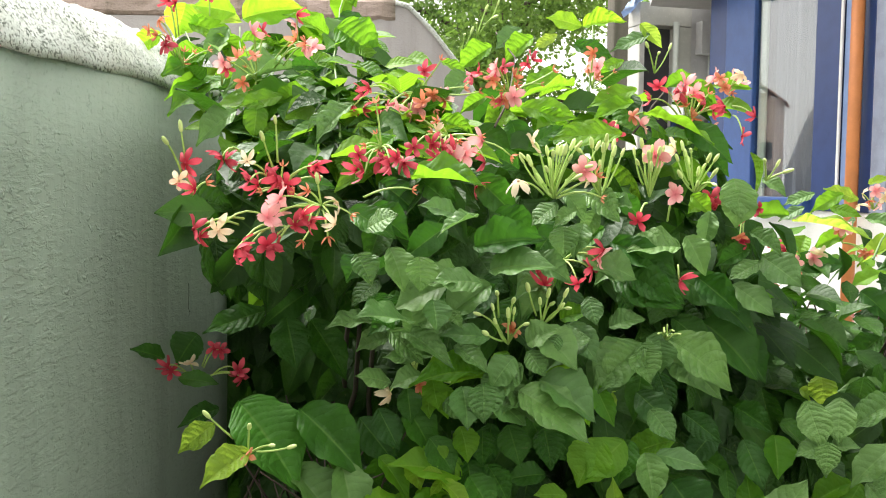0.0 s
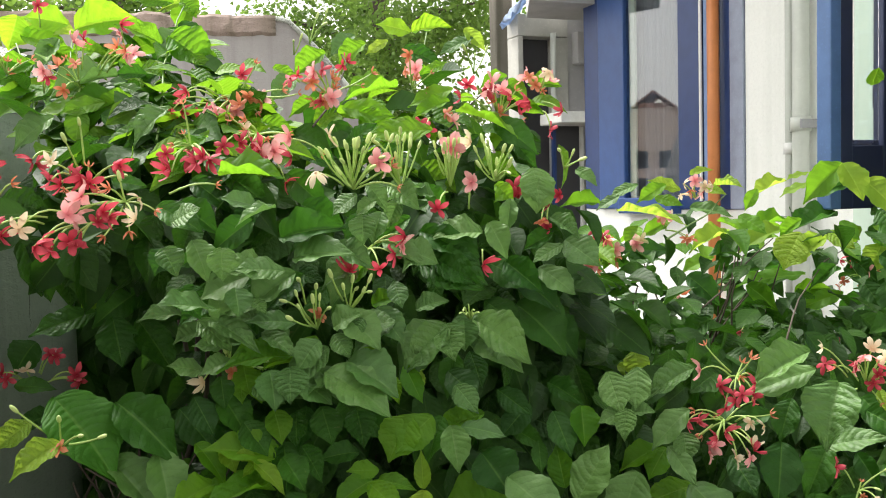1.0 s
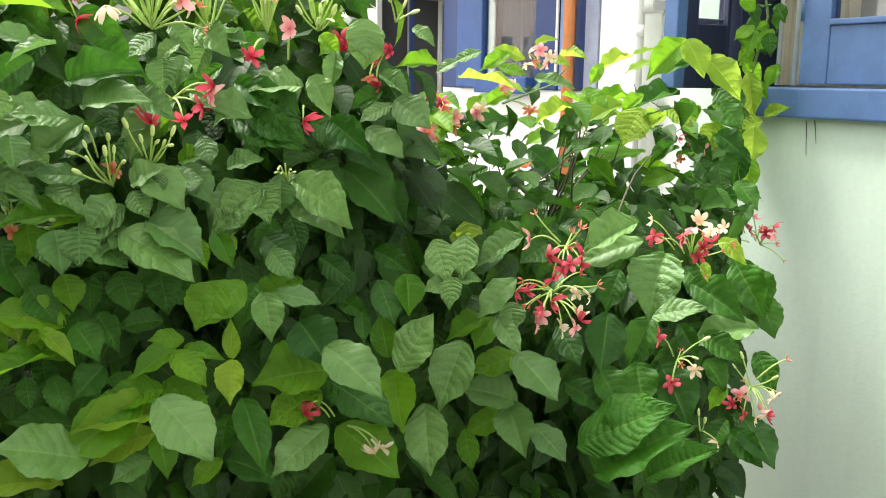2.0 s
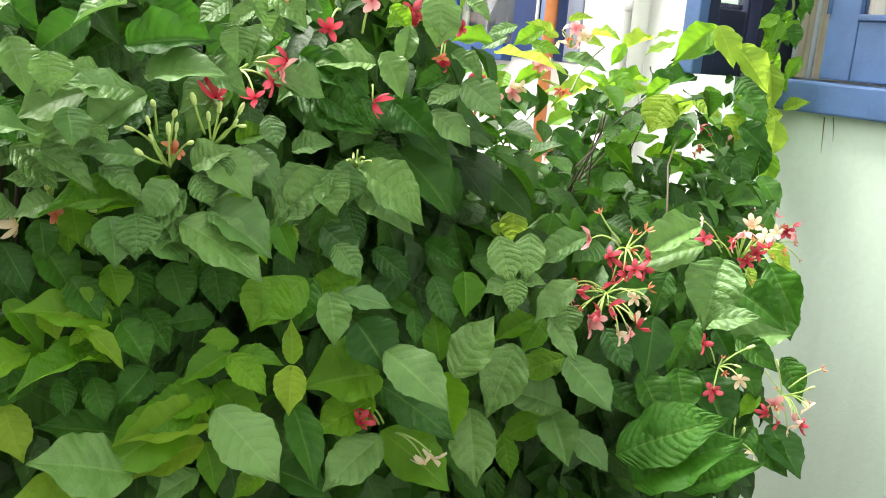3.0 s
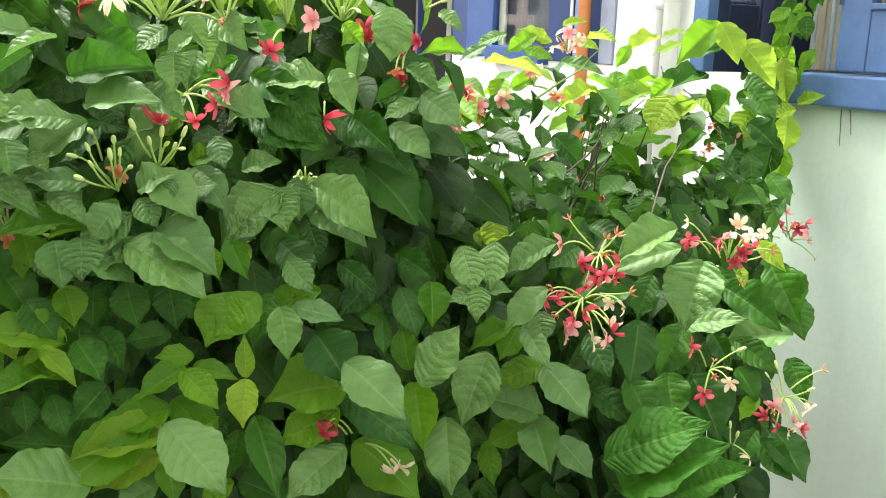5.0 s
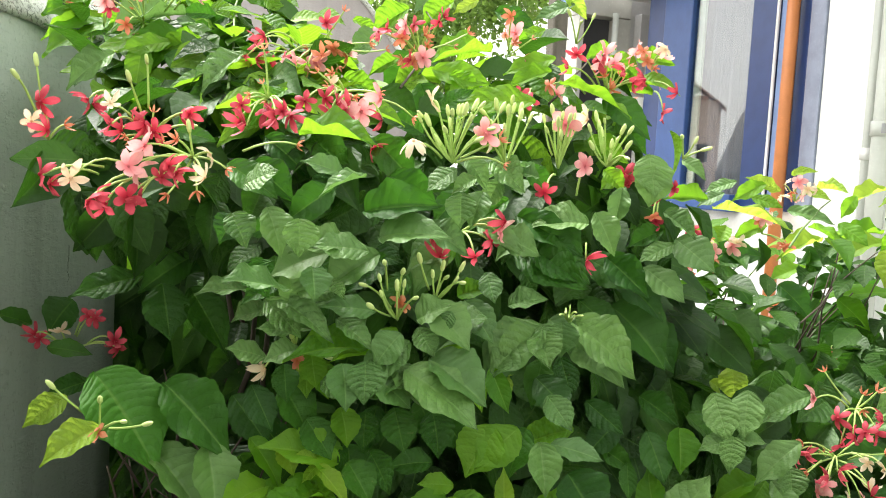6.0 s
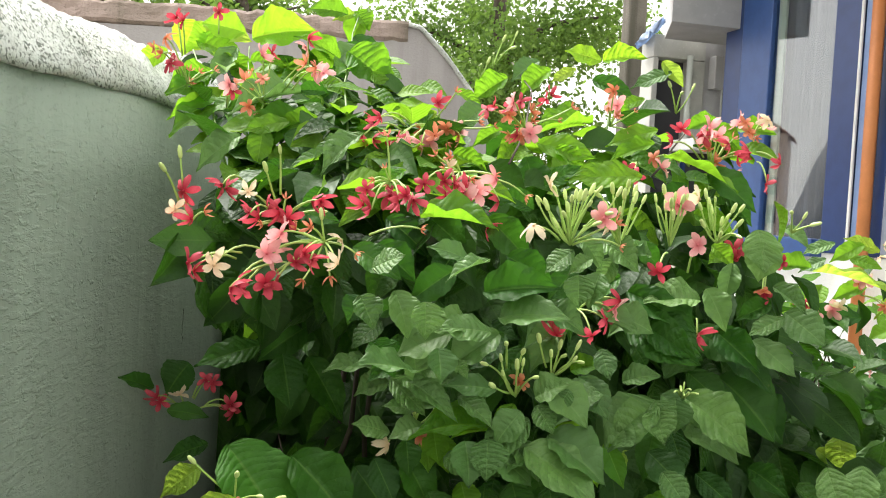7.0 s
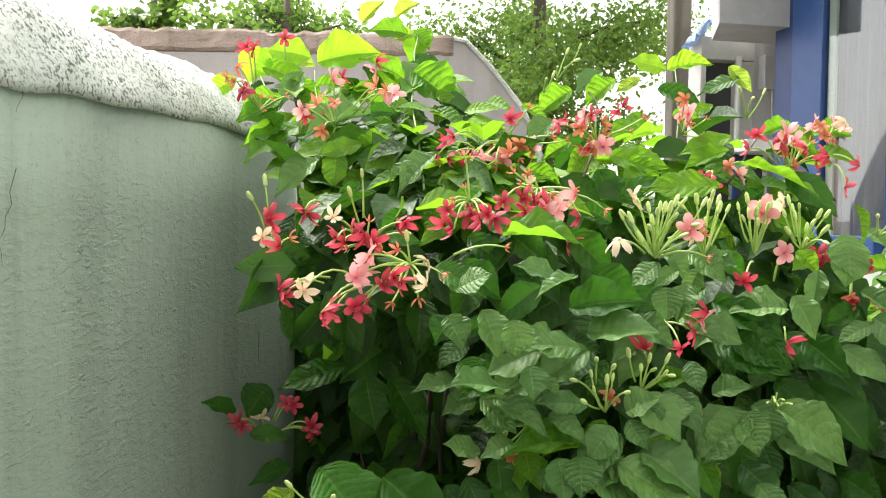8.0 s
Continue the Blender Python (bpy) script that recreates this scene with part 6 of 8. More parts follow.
leaf((0.451, 1.220, 1.243), (-0.09, -0.58, -0.81), (-0.18, -0.70, 0.69), 0.050, LEAF_BRIGHT, width=1.01)
leaf((0.488, 1.280, 1.365), (-0.99, -0.05, 0.11), (-0.01, -0.84, 0.54), 0.075, LEAF, width=0.75)
leaf((0.453, 1.250, 1.342), (0.79, -0.61, -0.09), (-0.31, -0.79, 0.53), 0.062, LEAF, width=0.93)
leaf((0.489, 1.240, 1.315), (0.77, -0.60, 0.22), (-0.37, -0.76, 0.53), 0.033, LEAF, width=1.02)
leaf((0.480, 1.260, 1.274), (-0.66, -0.08, 0.74), (-0.09, -0.80, 0.59), 0.047, LEAF, width=1.04)
leaf((0.555, 1.300, 1.401), (-0.91, -0.16, -0.38), (0.10, -0.85, 0.52), 0.059, LEAF, width=0.79)
leaf((0.529, 1.300, 1.351), (0.71, -0.69, -0.14), (-0.09, -0.83, 0.55), 0.057, LEAF, width=0.87)
# leafy tip by the coping
leaf((0.309, 1.854, 1.762), (0.76, -0.50, 0.42), (-0.14, -0.87, 0.48), 0.073, LEAF_YOUNG, width=1.02)
leaf((0.198, 1.910, 1.789), (0.91, -0.34, -0.25), (-0.09, -0.88, 0.47), 0.086, LEAF_YOUNG, width=1.01)
leaf((0.198, 1.915, 1.792), (-0.50, -0.19, -0.85), (0.09, -0.88, 0.47), 0.067, LEAF_YOUNG, width=1.27)
leaf((0.460, 1.991, 1.846), (-0.96, -0.20, 0.21), (-0.29, -0.85, 0.45), 0.073, LEAF_BRIGHT, width=0.94)
leaf((0.450, 2.076, 1.895), (0.64, -0.57, 0.51), (-0.14, -0.88, 0.45), 0.055, LEAF_YOUNG, width=1.02)
leaf((0.478, 2.010, 1.851), (-0.97, -0.20, -0.14), (-0.29, -0.85, 0.45), 0.043, LEAF_YOUNG, width=1.00)
leaf((0.478, 2.008, 1.856), (0.61, -0.42, -0.66), (0.13, -0.88, 0.46), 0.045, LEAF_BRIGHT, width=1.60)
leaf((0.382, 2.073, 1.879), (0.51, -0.55, 0.66), (-0.07, -0.89, 0.46), 0.061, LEAF_YOUNG, width=0.96)
leaf((0.421, 1.829, 1.756), (0.82, -0.40, -0.42), (-0.25, -0.91, 0.33), 0.099, LEAF, width=0.98)
leaf((0.460, 1.914, 1.791), (0.72, -0.54, -0.45), (-0.16, -0.93, 0.32), 0.066, LEAF, width=0.84)
leaf((0.418, 1.793, 1.732), (-0.81, -0.38, 0.45), (-0.15, -0.86, 0.49), 0.080, LEAF_BRIGHT, width=0.89)
leaf((0.426, 1.807, 1.734), (-0.32, -0.09, -0.94), (-0.28, -0.90, 0.33), 0.065, LEAF, width=1.03)
leaf((0.503, 1.798, 1.726), (-0.03, -0.19, -0.98), (-0.35, -0.81, 0.47), 0.047, LEAF_BRIGHT, width=0.99)
leaf((0.270, 1.791, 1.715), (0.91, -0.41, -0.01), (0.08, -0.86, 0.50), 0.061, LEAF_BRIGHT, width=0.84)
leaf((0.254, 1.835, 1.739), (-0.87, -0.20, -0.45), (-0.10, -0.87, 0.49), 0.046, LEAF_BRIGHT, width=0.97)
leaf((0.211, 1.739, 1.683), (-0.90, -0.29, -0.33), (-0.06, -0.86, 0.51), 0.079, LEAF_BRIGHT, width=0.88)
leaf((0.255, 1.786, 1.705), (0.21, -0.19, -0.96), (-0.19, -0.85, 0.49), 0.030, LEAF_BRIGHT, width=1.34)
leaf((0.207, 1.650, 1.626), (-0.89, -0.37, -0.27), (0.00, -0.85, 0.53), 0.066, LEAF_BRIGHT, width=0.75)
leaf((0.282, 1.671, 1.651), (-0.95, -0.17, -0.27), (-0.06, -0.85, 0.52), 0.076, LEAF_BRIGHT, width=0.75)
leaf((0.382, 1.665, 1.660), (-0.94, -0.32, 0.11), (-0.38, -0.86, 0.35), 0.051, LEAF, width=0.75)
leaf((0.313, 1.538, 1.601), (-0.94, -0.26, -0.21), (-0.01, -0.84, 0.54), 0.071, LEAF_BRIGHT, width=0.75)
leaf((0.282, 1.551, 1.595), (-0.38, -0.36, -0.85), (-0.17, -0.83, 0.53), 0.058, LEAF_BRIGHT, width=0.95)
leaf((0.355, 1.552, 1.607), (-0.95, -0.25, -0.20), (-0.02, -0.84, 0.54), 0.064, LEAF_BRIGHT, width=0.75)
leaf((0.382, 1.438, 1.576), (-0.92, 0.00, -0.39), (-0.28, -0.69, 0.67), 0.059, LEAF_PALE, width=0.75)
leaf((0.362, 1.453, 1.562), (-0.56, -0.25, -0.79), (0.05, -0.91, 0.42), 0.030, LEAF, width=0.94)
leaf((0.533, 1.582, 1.633), (-0.94, -0.09, -0.34), (-0.09, -0.84, 0.54), 0.064, LEAF_BRIGHT, width=0.75)
# shade leaves low in the middle
leaf((0.373, 1.195, 1.424), (0.67, -0.55, 0.49), (-0.21, -0.65, 0.73), 0.041, LEAF_PALE, width=1.46)
leaf((0.361, 1.197, 1.394), (0.40, -0.55, -0.73), (-0.05, -0.66, 0.75), 0.039, LEAF_PALE, width=1.41)
leaf((0.415, 1.210, 1.385), (-0.97, -0.09, -0.23), (-0.15, -0.83, 0.54), 0.038, LEAF, width=0.87)
leaf((0.461, 1.171, 1.359), (-0.97, -0.03, -0.25), (-0.23, -0.62, 0.75), 0.067, LEAF_PALE, width=1.02)
leaf((0.377, 1.198, 1.344), (0.50, -0.61, -0.61), (-0.11, -0.74, 0.66), 0.045, LEAF_QUILT, width=1.39)
leaf((0.416, 1.209, 1.323), (-0.90, -0.25, -0.35), (-0.21, -0.80, 0.57), 0.045, LEAF, width=0.99)
leaf((0.430, 1.181, 1.315), (0.79, -0.56, 0.25), (-0.40, -0.57, 0.72), 0.037, LEAF_PALE, width=1.19)
leaf((0.458, 1.160, 1.330), (0.58, -0.71, -0.41), (-0.12, -0.62, 0.78), 0.024, LEAF_PALE, width=1.34)
leaf((0.411, 1.191, 1.307), (0.64, -0.72, -0.26), (-0.24, -0.60, 0.76), 0.072, LEAF_PALE, width=0.80)
leaf((0.470, 1.192, 1.268), (-0.94, 0.08, 0.35), (0.01, -0.60, 0.80), 0.049, LEAF_PALE, width=0.89)
leaf((0.503, 1.199, 1.401), (0.64, -0.73, 0.25), (-0.43, -0.76, 0.49), 0.086, LEAF, width=0.85)
leaf((0.512, 1.170, 1.376), (0.64, -0.70, 0.33), (-0.27, -0.61, 0.74), 0.074, LEAF_PALE, width=1.15)
leaf((0.602, 1.204, 1.364), (-0.77, -0.19, -0.61), (-0.39, -0.57, 0.72), 0.061, LEAF_PALE, width=1.07)
leaf((0.640, 1.213, 1.389), (0.54, -0.81, -0.22), (-0.43, -0.56, 0.70), 0.063, LEAF_PALE, width=0.86)
leaf((0.706, 1.254, 1.401), (0.49, -0.83, -0.26), (-0.49, -0.72, 0.49), 0.090, LEAF, width=0.75)
leaf((0.698, 1.237, 1.358), (0.60, -0.77, -0.19), (-0.43, -0.73, 0.53), 0.093, LEAF, width=0.97)
leaf((0.649, 1.200, 1.338), (0.05, -0.66, -0.75), (-0.28, -0.58, 0.76), 0.039, LEAF_PALE, width=1.18)
leaf((0.575, 1.173, 1.303), (0.48, -0.77, -0.42), (-0.30, -0.57, 0.76), 0.061, LEAF_PALE, width=1.33)
leaf((0.557, 1.161, 1.281), (0.36, -0.67, -0.64), (-0.32, -0.56, 0.76), 0.036, LEAF_PALE, width=1.28)
leaf((0.550, 1.161, 1.266), (-0.86, -0.18, -0.48), (-0.18, -0.58, 0.80), 0.067, LEAF_PALE, width=1.08)
leaf((0.594, 1.157, 1.299), (-0.66, -0.24, -0.71), (-0.35, -0.56, 0.76), 0.024, LEAF_PALE, width=1.58)
leaf((0.587, 1.196, 1.236), (0.49, -0.77, -0.41), (-0.30, -0.73, 0.62), 0.066, LEAF, width=1.12)
leaf((0.554, 1.159, 1.229), (-0.98, -0.13, -0.17), (-0.29, -0.55, 0.78), 0.075, LEAF_PALE, width=1.04)
leaf((0.502, 1.205, 1.257), (-0.85, -0.12, -0.52), (-0.32, -0.66, 0.68), 0.034, LEAF_BRIGHT, width=0.91)
leaf((0.458, 1.171, 1.224), (0.68, -0.70, -0.20), (-0.36, -0.54, 0.76), 0.042, LEAF_PALE, width=1.29)
leaf((0.405, 1.212, 1.240), (-0.93, -0.10, 0.36), (-0.17, -0.59, 0.79), 0.044, LEAF_PALE, width=1.19)
leaf((0.426, 1.218, 1.231), (0.01, -0.60, -0.80), (-0.14, -0.77, 0.63), 0.040, LEAF, width=1.19)
leaf((0.638, 1.186, 1.217), (0.01, -0.62, -0.78), (-0.36, -0.62, 0.70), 0.035, LEAF_BRIGHT, width=0.89)
leaf((0.715, 1.198, 1.270), (-0.88, -0.09, -0.47), (-0.44, -0.51, 0.73), 0.084, LEAF_PALE, width=1.14)
leaf((0.710, 1.178, 1.272), (0.01, -0.72, -0.69), (-0.30, -0.54, 0.78), 0.042, LEAF_PALE, width=1.50)
leaf((0.764, 1.206, 1.270), (0.31, -0.87, -0.39), (-0.50, -0.49, 0.71), 0.086, LEAF_PALE, width=1.15)
leaf((0.727, 1.216, 1.211), (0.31, -0.86, -0.41), (-0.41, -0.68, 0.61), 0.064, LEAF, width=1.12)
leaf((0.839, 1.265, 1.352), (0.37, -0.79, -0.49), (-0.57, -0.65, 0.49), 0.072, LEAF, width=0.94)
# shade leaves beside the hollow and low down
leaf((0.393, 1.169, 1.403), (0.32, -0.51, -0.80), (-0.01, -0.68, 0.73), 0.050, LEAF_PALE, width=1.07)
leaf((0.370, 1.217, 1.391), (-0.63, -0.42, -0.66), (-0.36, -0.81, 0.46), 0.033, LEAF, width=1.60)
leaf((0.481, 1.169, 1.365), (-0.97, -0.24, 0.09), (-0.13, -0.66, 0.74), 0.064, LEAF_PALE, width=0.89)
leaf((0.514, 1.174, 1.358), (-0.89, -0.19, -0.42), (0.02, -0.66, 0.75), 0.070, LEAF_PALE, width=0.98)
leaf((0.412, 1.228, 1.328), (-0.93, -0.27, 0.26), (-0.08, -0.84, 0.54), 0.031, LEAF, width=1.16)
leaf((0.417, 1.155, 1.318), (-0.76, -0.52, 0.39), (0.02, -0.33, 0.94), 0.086, LEAF_PALE, width=0.75)
leaf((0.426, 1.186, 1.304), (-0.14, -0.28, 0.95), (-0.10, -0.64, 0.76), 0.043, LEAF_PALE, width=1.14)
leaf((0.455, 1.201, 1.345), (-0.34, -0.49, -0.80), (-0.09, -0.84, 0.53), 0.048, LEAF, width=1.13)
leaf((0.479, 1.184, 1.305), (-0.96, -0.23, 0.16), (0.00, -0.64, 0.77), 0.038, LEAF_PALE, width=0.85)
leaf((0.472, 1.178, 1.288), (0.66, -0.64, -0.39), (0.07, -0.64, 0.77), 0.052, LEAF_PALE, width=1.00)
leaf((0.506, 1.189, 1.272), (-0.57, -0.12, 0.82), (-0.14, -0.62, 0.77), 0.033, LEAF_PALE, width=0.96)
leaf((0.427, 1.185, 1.272), (-0.96, -0.13, 0.24), (-0.04, -0.63, 0.77), 0.038, LEAF_PALE, width=0.93)
leaf((0.514, 1.185, 1.251), (-0.89, -0.33, 0.32), (-0.04, -0.33, 0.94), 0.095, LEAF_BRIGHT, width=0.75)
leaf((0.451, 1.196, 1.247), (0.05, -0.53, -0.85), (-0.29, -0.70, 0.66), 0.036, LEAF_BRIGHT, width=1.34)
leaf((0.475, 1.154, 1.245), (0.07, -0.64, -0.77), (0.03, -0.62, 0.79), 0.046, LEAF_PALE, width=1.56)
leaf((0.536, 1.150, 1.277), (-0.76, -0.26, -0.60), (-0.09, -0.62, 0.78), 0.044, LEAF_PALE, width=1.27)
leaf((0.509, 1.151, 1.231), (0.71, -0.56, -0.43), (-0.06, -0.61, 0.79), 0.050, LEAF_PALE, width=1.50)
leaf((0.542, 1.150, 1.238), (0.68, -0.63, -0.36), (0.04, -0.61, 0.79), 0.097, LEAF_PALE, width=1.25)
leaf((0.596, 1.187, 1.280), (0.80, -0.48, 0.37), (-0.29, -0.60, 0.75), 0.049, LEAF_PALE, width=1.60)
leaf((0.564, 1.180, 1.387), (0.74, -0.63, -0.24), (-0.17, -0.66, 0.73), 0.055, LEAF_PALE, width=1.02)
leaf((0.596, 1.155, 1.427), (-0.13, -0.40, -0.91), (-0.28, -0.65, 0.71), 0.036, LEAF_PALE, width=1.45)
leaf((0.658, 1.192, 1.229), (0.17, -0.62, -0.76), (-0.49, -0.62, 0.62), 0.054, LEAF_BRIGHT, width=0.80)
leaf((0.711, 1.223, 1.382), (-0.89, -0.11, -0.44), (-0.19, -0.64, 0.74), 0.051, LEAF_PALE, width=1.10)
leaf((0.728, 1.248, 1.407), (0.60, -0.61, -0.51), (-0.26, -0.83, 0.49), 0.075, LEAF, width=1.07)
leaf((0.713, 1.190, 1.280), (-0.84, -0.24, -0.49), (-0.34, -0.58, 0.74), 0.081, LEAF_PALE, width=1.14)
leaf((0.712, 1.180, 1.281), (0.19, -0.69, -0.69), (-0.10, -0.61, 0.79), 0.038, LEAF_PALE, width=1.43)
leaf((0.733, 1.204, 1.283), (0.53, -0.71, -0.46), (-0.24, -0.60, 0.77), 0.063, LEAF_PALE, width=1.11)
leaf((0.293, 1.256, 1.132), (0.61, -0.58, -0.54), (0.08, -0.59, 0.80), 0.098, LEAF_PALE, width=0.88)
leaf((0.348, 1.225, 1.144), (0.20, -0.63, -0.75), (0.17, -0.58, 0.79), 0.072, LEAF_PALE, width=1.09)
leaf((0.393, 1.221, 1.150), (0.53, -0.65, -0.55), (0.04, -0.69, 0.72), 0.061, LEAF_BRIGHT, width=0.81)
leaf((0.425, 1.201, 1.149), (0.30, -0.70, -0.64), (0.03, -0.69, 0.73), 0.035, LEAF_YOUNG, width=1.34)
leaf((0.431, 1.193, 1.112), (0.78, -0.62, -0.12), (-0.25, -0.65, 0.72), 0.058, LEAF_BRIGHT, width=0.75)
leaf((0.412, 1.204, 1.102), (-0.90, -0.40, -0.15), (-0.28, -0.64, 0.71), 0.061, LEAF_BRIGHT, width=0.93)
leaf((0.473, 1.180, 1.098), (-0.85, -0.50, 0.16), (0.11, -0.33, 0.94), 0.094, LEAF_BRIGHT, width=0.75)
leaf((0.449, 1.200, 1.175), (0.48, -0.58, -0.65), (-0.06, -0.77, 0.63), 0.051, LEAF, width=1.31)
leaf((0.492, 1.178, 1.132), (0.40, -0.69, -0.61), (-0.08, -0.75, 0.66), 0.050, LEAF, width=1.19)
leaf((0.387, 1.203, 1.051), (0.13, -0.76, -0.64), (-0.29, -0.62, 0.73), 0.060, LEAF_YOUNG, width=1.01)
leaf((0.294, 1.274, 1.048), (0.23, -0.66, -0.72), (-0.04, -0.73, 0.68), 0.050, LEAF, width=1.25)
leaf((0.356, 1.250, 1.041), (-0.82, -0.50, -0.29), (-0.04, -0.73, 0.69), 0.053, LEAF, width=1.20)
leaf((0.440, 1.203, 1.072), (0.03, -0.66, -0.75), (0.10, -0.73, 0.68), 0.040, LEAF, width=1.06)
leaf((0.468, 1.189, 1.073), (0.12, -0.63, -0.76), (-0.26, -0.70, 0.66), 0.047, LEAF, width=1.04)
leaf((0.419, 1.225, 1.067), (-0.90, -0.43, -0.12), (0.02, -0.73, 0.68), 0.063, LEAF, width=0.93)
leaf((0.520, 1.173, 1.081), (-0.76, -0.40, -0.51), (0.07, -0.73, 0.68), 0.047, LEAF, width=1.23)
leaf((0.562, 1.142, 1.044), (-0.99, -0.10, -0.04), (-0.27, -0.60, 0.75), 0.066, LEAF_BRIGHT, width=1.16)
leaf((0.550, 1.145, 1.031), (-0.94, -0.32, -0.14), (0.13, -0.62, 0.77), 0.090, LEAF_BRIGHT, width=1.07)
leaf((0.578, 1.153, 1.003), (0.64, -0.34, 0.69), (-0.29, -0.59, 0.76), 0.063, LEAF_BRIGHT, width=1.10)
leaf((0.516, 1.201, 1.180), (-0.22, -0.56, -0.80), (-0.35, -0.73, 0.59), 0.041, LEAF, width=1.34)
leaf((0.547, 1.197, 1.185), (0.08, -0.66, -0.75), (-0.25, -0.75, 0.61), 0.051, LEAF, width=1.28)
leaf((0.591, 1.194, 1.181), (0.08, -0.60, -0.80), (-0.09, -0.77, 0.63), 0.050, LEAF, width=1.34)
leaf((0.658, 1.171, 1.167), (-0.65, -0.31, -0.70), (-0.34, -0.64, 0.69), 0.064, LEAF_BRIGHT, width=1.39)
# dark edge of the shrub beside the pale wall
leaf((1.899, 1.600, 1.368), (0.16, -0.74, -0.65), (-0.56, -0.64, 0.53), 0.082, LEAF, width=1.12)
leaf((1.876, 1.580, 1.299), (0.28, -0.83, -0.49), (-0.60, -0.60, 0.53), 0.079, LEAF, width=1.15)
leaf((1.937, 1.560, 1.273), (-0.45, -0.17, -0.87), (-0.69, -0.53, 0.49), 0.090, LEAF, width=1.02)
leaf((1.959, 1.550, 1.244), (-0.45, -0.25, -0.86), (-0.40, -0.56, 0.72), 0.076, LEAF_BRIGHT, width=1.00)
leaf((1.867, 1.560, 1.242), (-0.17, -0.43, -0.89), (-0.60, -0.59, 0.54), 0.076, LEAF, width=1.03)
leaf((1.841, 1.600, 1.247), (0.09, -0.70, -0.71), (-0.73, -0.51, 0.46), 0.075, LEAF, width=0.93)
leaf((1.861, 1.500, 1.203), (0.00, -0.82, -0.57), (-0.55, -0.59, 0.59), 0.078, LEAF, width=1.07)
leaf((1.794, 1.500, 1.194), (0.15, -0.87, -0.47), (-0.64, -0.55, 0.54), 0.073, LEAF, width=0.89)
leaf((1.859, 1.450, 1.163), (-0.64, 0.12, -0.76), (-0.79, -0.42, 0.44), 0.071, LEAF, width=0.91)
leaf((1.836, 1.620, 1.292), (0.21, -0.80, -0.56), (-0.63, -0.59, 0.51), 0.072, LEAF, width=0.89)
leaf((1.810, 1.640, 1.277), (-0.80, 0.18, -0.57), (-0.52, -0.65, 0.56), 0.070, LEAF, width=0.78)
leaf((1.763, 1.640, 1.341), (-0.81, 0.13, -0.58), (-0.24, -0.66, 0.71), 0.079, LEAF_BRIGHT, width=0.85)
leaf((1.823, 1.640, 1.373), (0.24, -0.74, -0.64), (-0.58, -0.55, 0.60), 0.059, LEAF_BRIGHT, width=0.93)
leaf((1.735, 1.660, 1.379), (-0.76, 0.33, -0.55), (-0.65, -0.53, 0.55), 0.062, LEAF_BRIGHT, width=0.88)
leaf((1.799, 1.400, 1.033), (-0.02, -0.75, -0.66), (-0.65, -0.49, 0.58), 0.093, LEAF, width=1.26)
leaf((1.813, 1.380, 0.945), (-0.70, -0.04, -0.71), (-0.71, -0.43, 0.56), 0.061, LEAF, width=1.03)
leaf((1.695, 1.380, 1.045), (-0.59, -0.08, -0.81), (-0.57, -0.54, 0.62), 0.091, LEAF, width=1.20)
leaf((1.844, 1.400, 0.983), (-0.21, -0.67, -0.72), (-0.55, -0.52, 0.65), 0.101, LEAF, width=1.06)
c = cluster((0.182, 1.280, 1.459))
litter(c, 0.0235, 3)
floret(c, (0.175, 1.262, 1.496), (-0.481, -0.867, -0.132), RED)
floret(c, (0.167, 1.257, 1.476), (0.132, -0.989, 0.070), CREAM_PETAL)
floret(c, (0.184, 1.227, 1.468), (0.743, -0.615, -0.264), RED)
bud(c, (0.154, 1.239, 1.519))
bud(c, (0.170, 1.263, 1.536))
c = cluster((0.243, 1.368, 1.513))
floret(c, (0.223, 1.348, 1.502), (-0.958, -0.285, 0.011), RED)
floret(c, (0.217, 1.336, 1.506), (-0.862, -0.260, -0.436), RED)
c = cluster((0.282, 1.262, 1.469))
litter(c, 0.0285, 4)
floret(c, (0.242, 1.237, 1.499), (-0.074, -0.803, 0.591), CREAM_PETAL)
floret(c, (0.242, 1.212, 1.478), (-0.960, -0.263, 0.099), RED)
floret(c, (0.284, 1.219, 1.473), (-0.501, -0.810, -0.305), RED)
floret(c, (0.310, 1.227, 1.492), (-0.967, -0.202, 0.158), RED)
floret(c, (0.253, 1.223, 1.472), (0.890, -0.391, -0.234), RED)
bud(c, (0.276, 1.258, 1.547))
bud(c, (0.259, 1.228, 1.525))
bud(c, (0.322, 1.235, 1.482))
floret(c, (0.276, 1.229, 1.480), (0.893, -0.414, 0.178), RED)
floret(c, (0.318, 1.216, 1.493), (0.534, -0.774, -0.340), RED)
floret(c, (0.264, 1.242, 1.479), (-0.944, -0.240, -0.226), RED)
c = cluster((0.323, 1.210, 1.449))
litter(c, 0.0460, 7)
floret(c, (0.268, 1.198, 1.433), (0.839, -0.384, -0.386), PINK)
floret(c, (0.275, 1.190, 1.458), (0.792, -0.369, -0.485), PINK)
floret(c, (0.292, 1.196, 1.428), (0.337, -0.831, 0.443), RED)
floret(c, (0.260, 1.180, 1.406), (0.035, -0.998, -0.053), RED)
floret(c, (0.225, 1.164, 1.402), (0.893, -0.370, -0.255), RED)
floret(c, (0.239, 1.201, 1.396), (0.736, -0.657, -0.163), RED)
floret(c, (0.272, 1.186, 1.405), (0.846, -0.392, -0.363), RED)
floret(c, (0.297, 1.165, 1.439), (0.692, -0.720, 0.051), RED)
floret(c, (0.338, 1.194, 1.453), (-0.882, -0.157, -0.444), CREAM_PETAL)
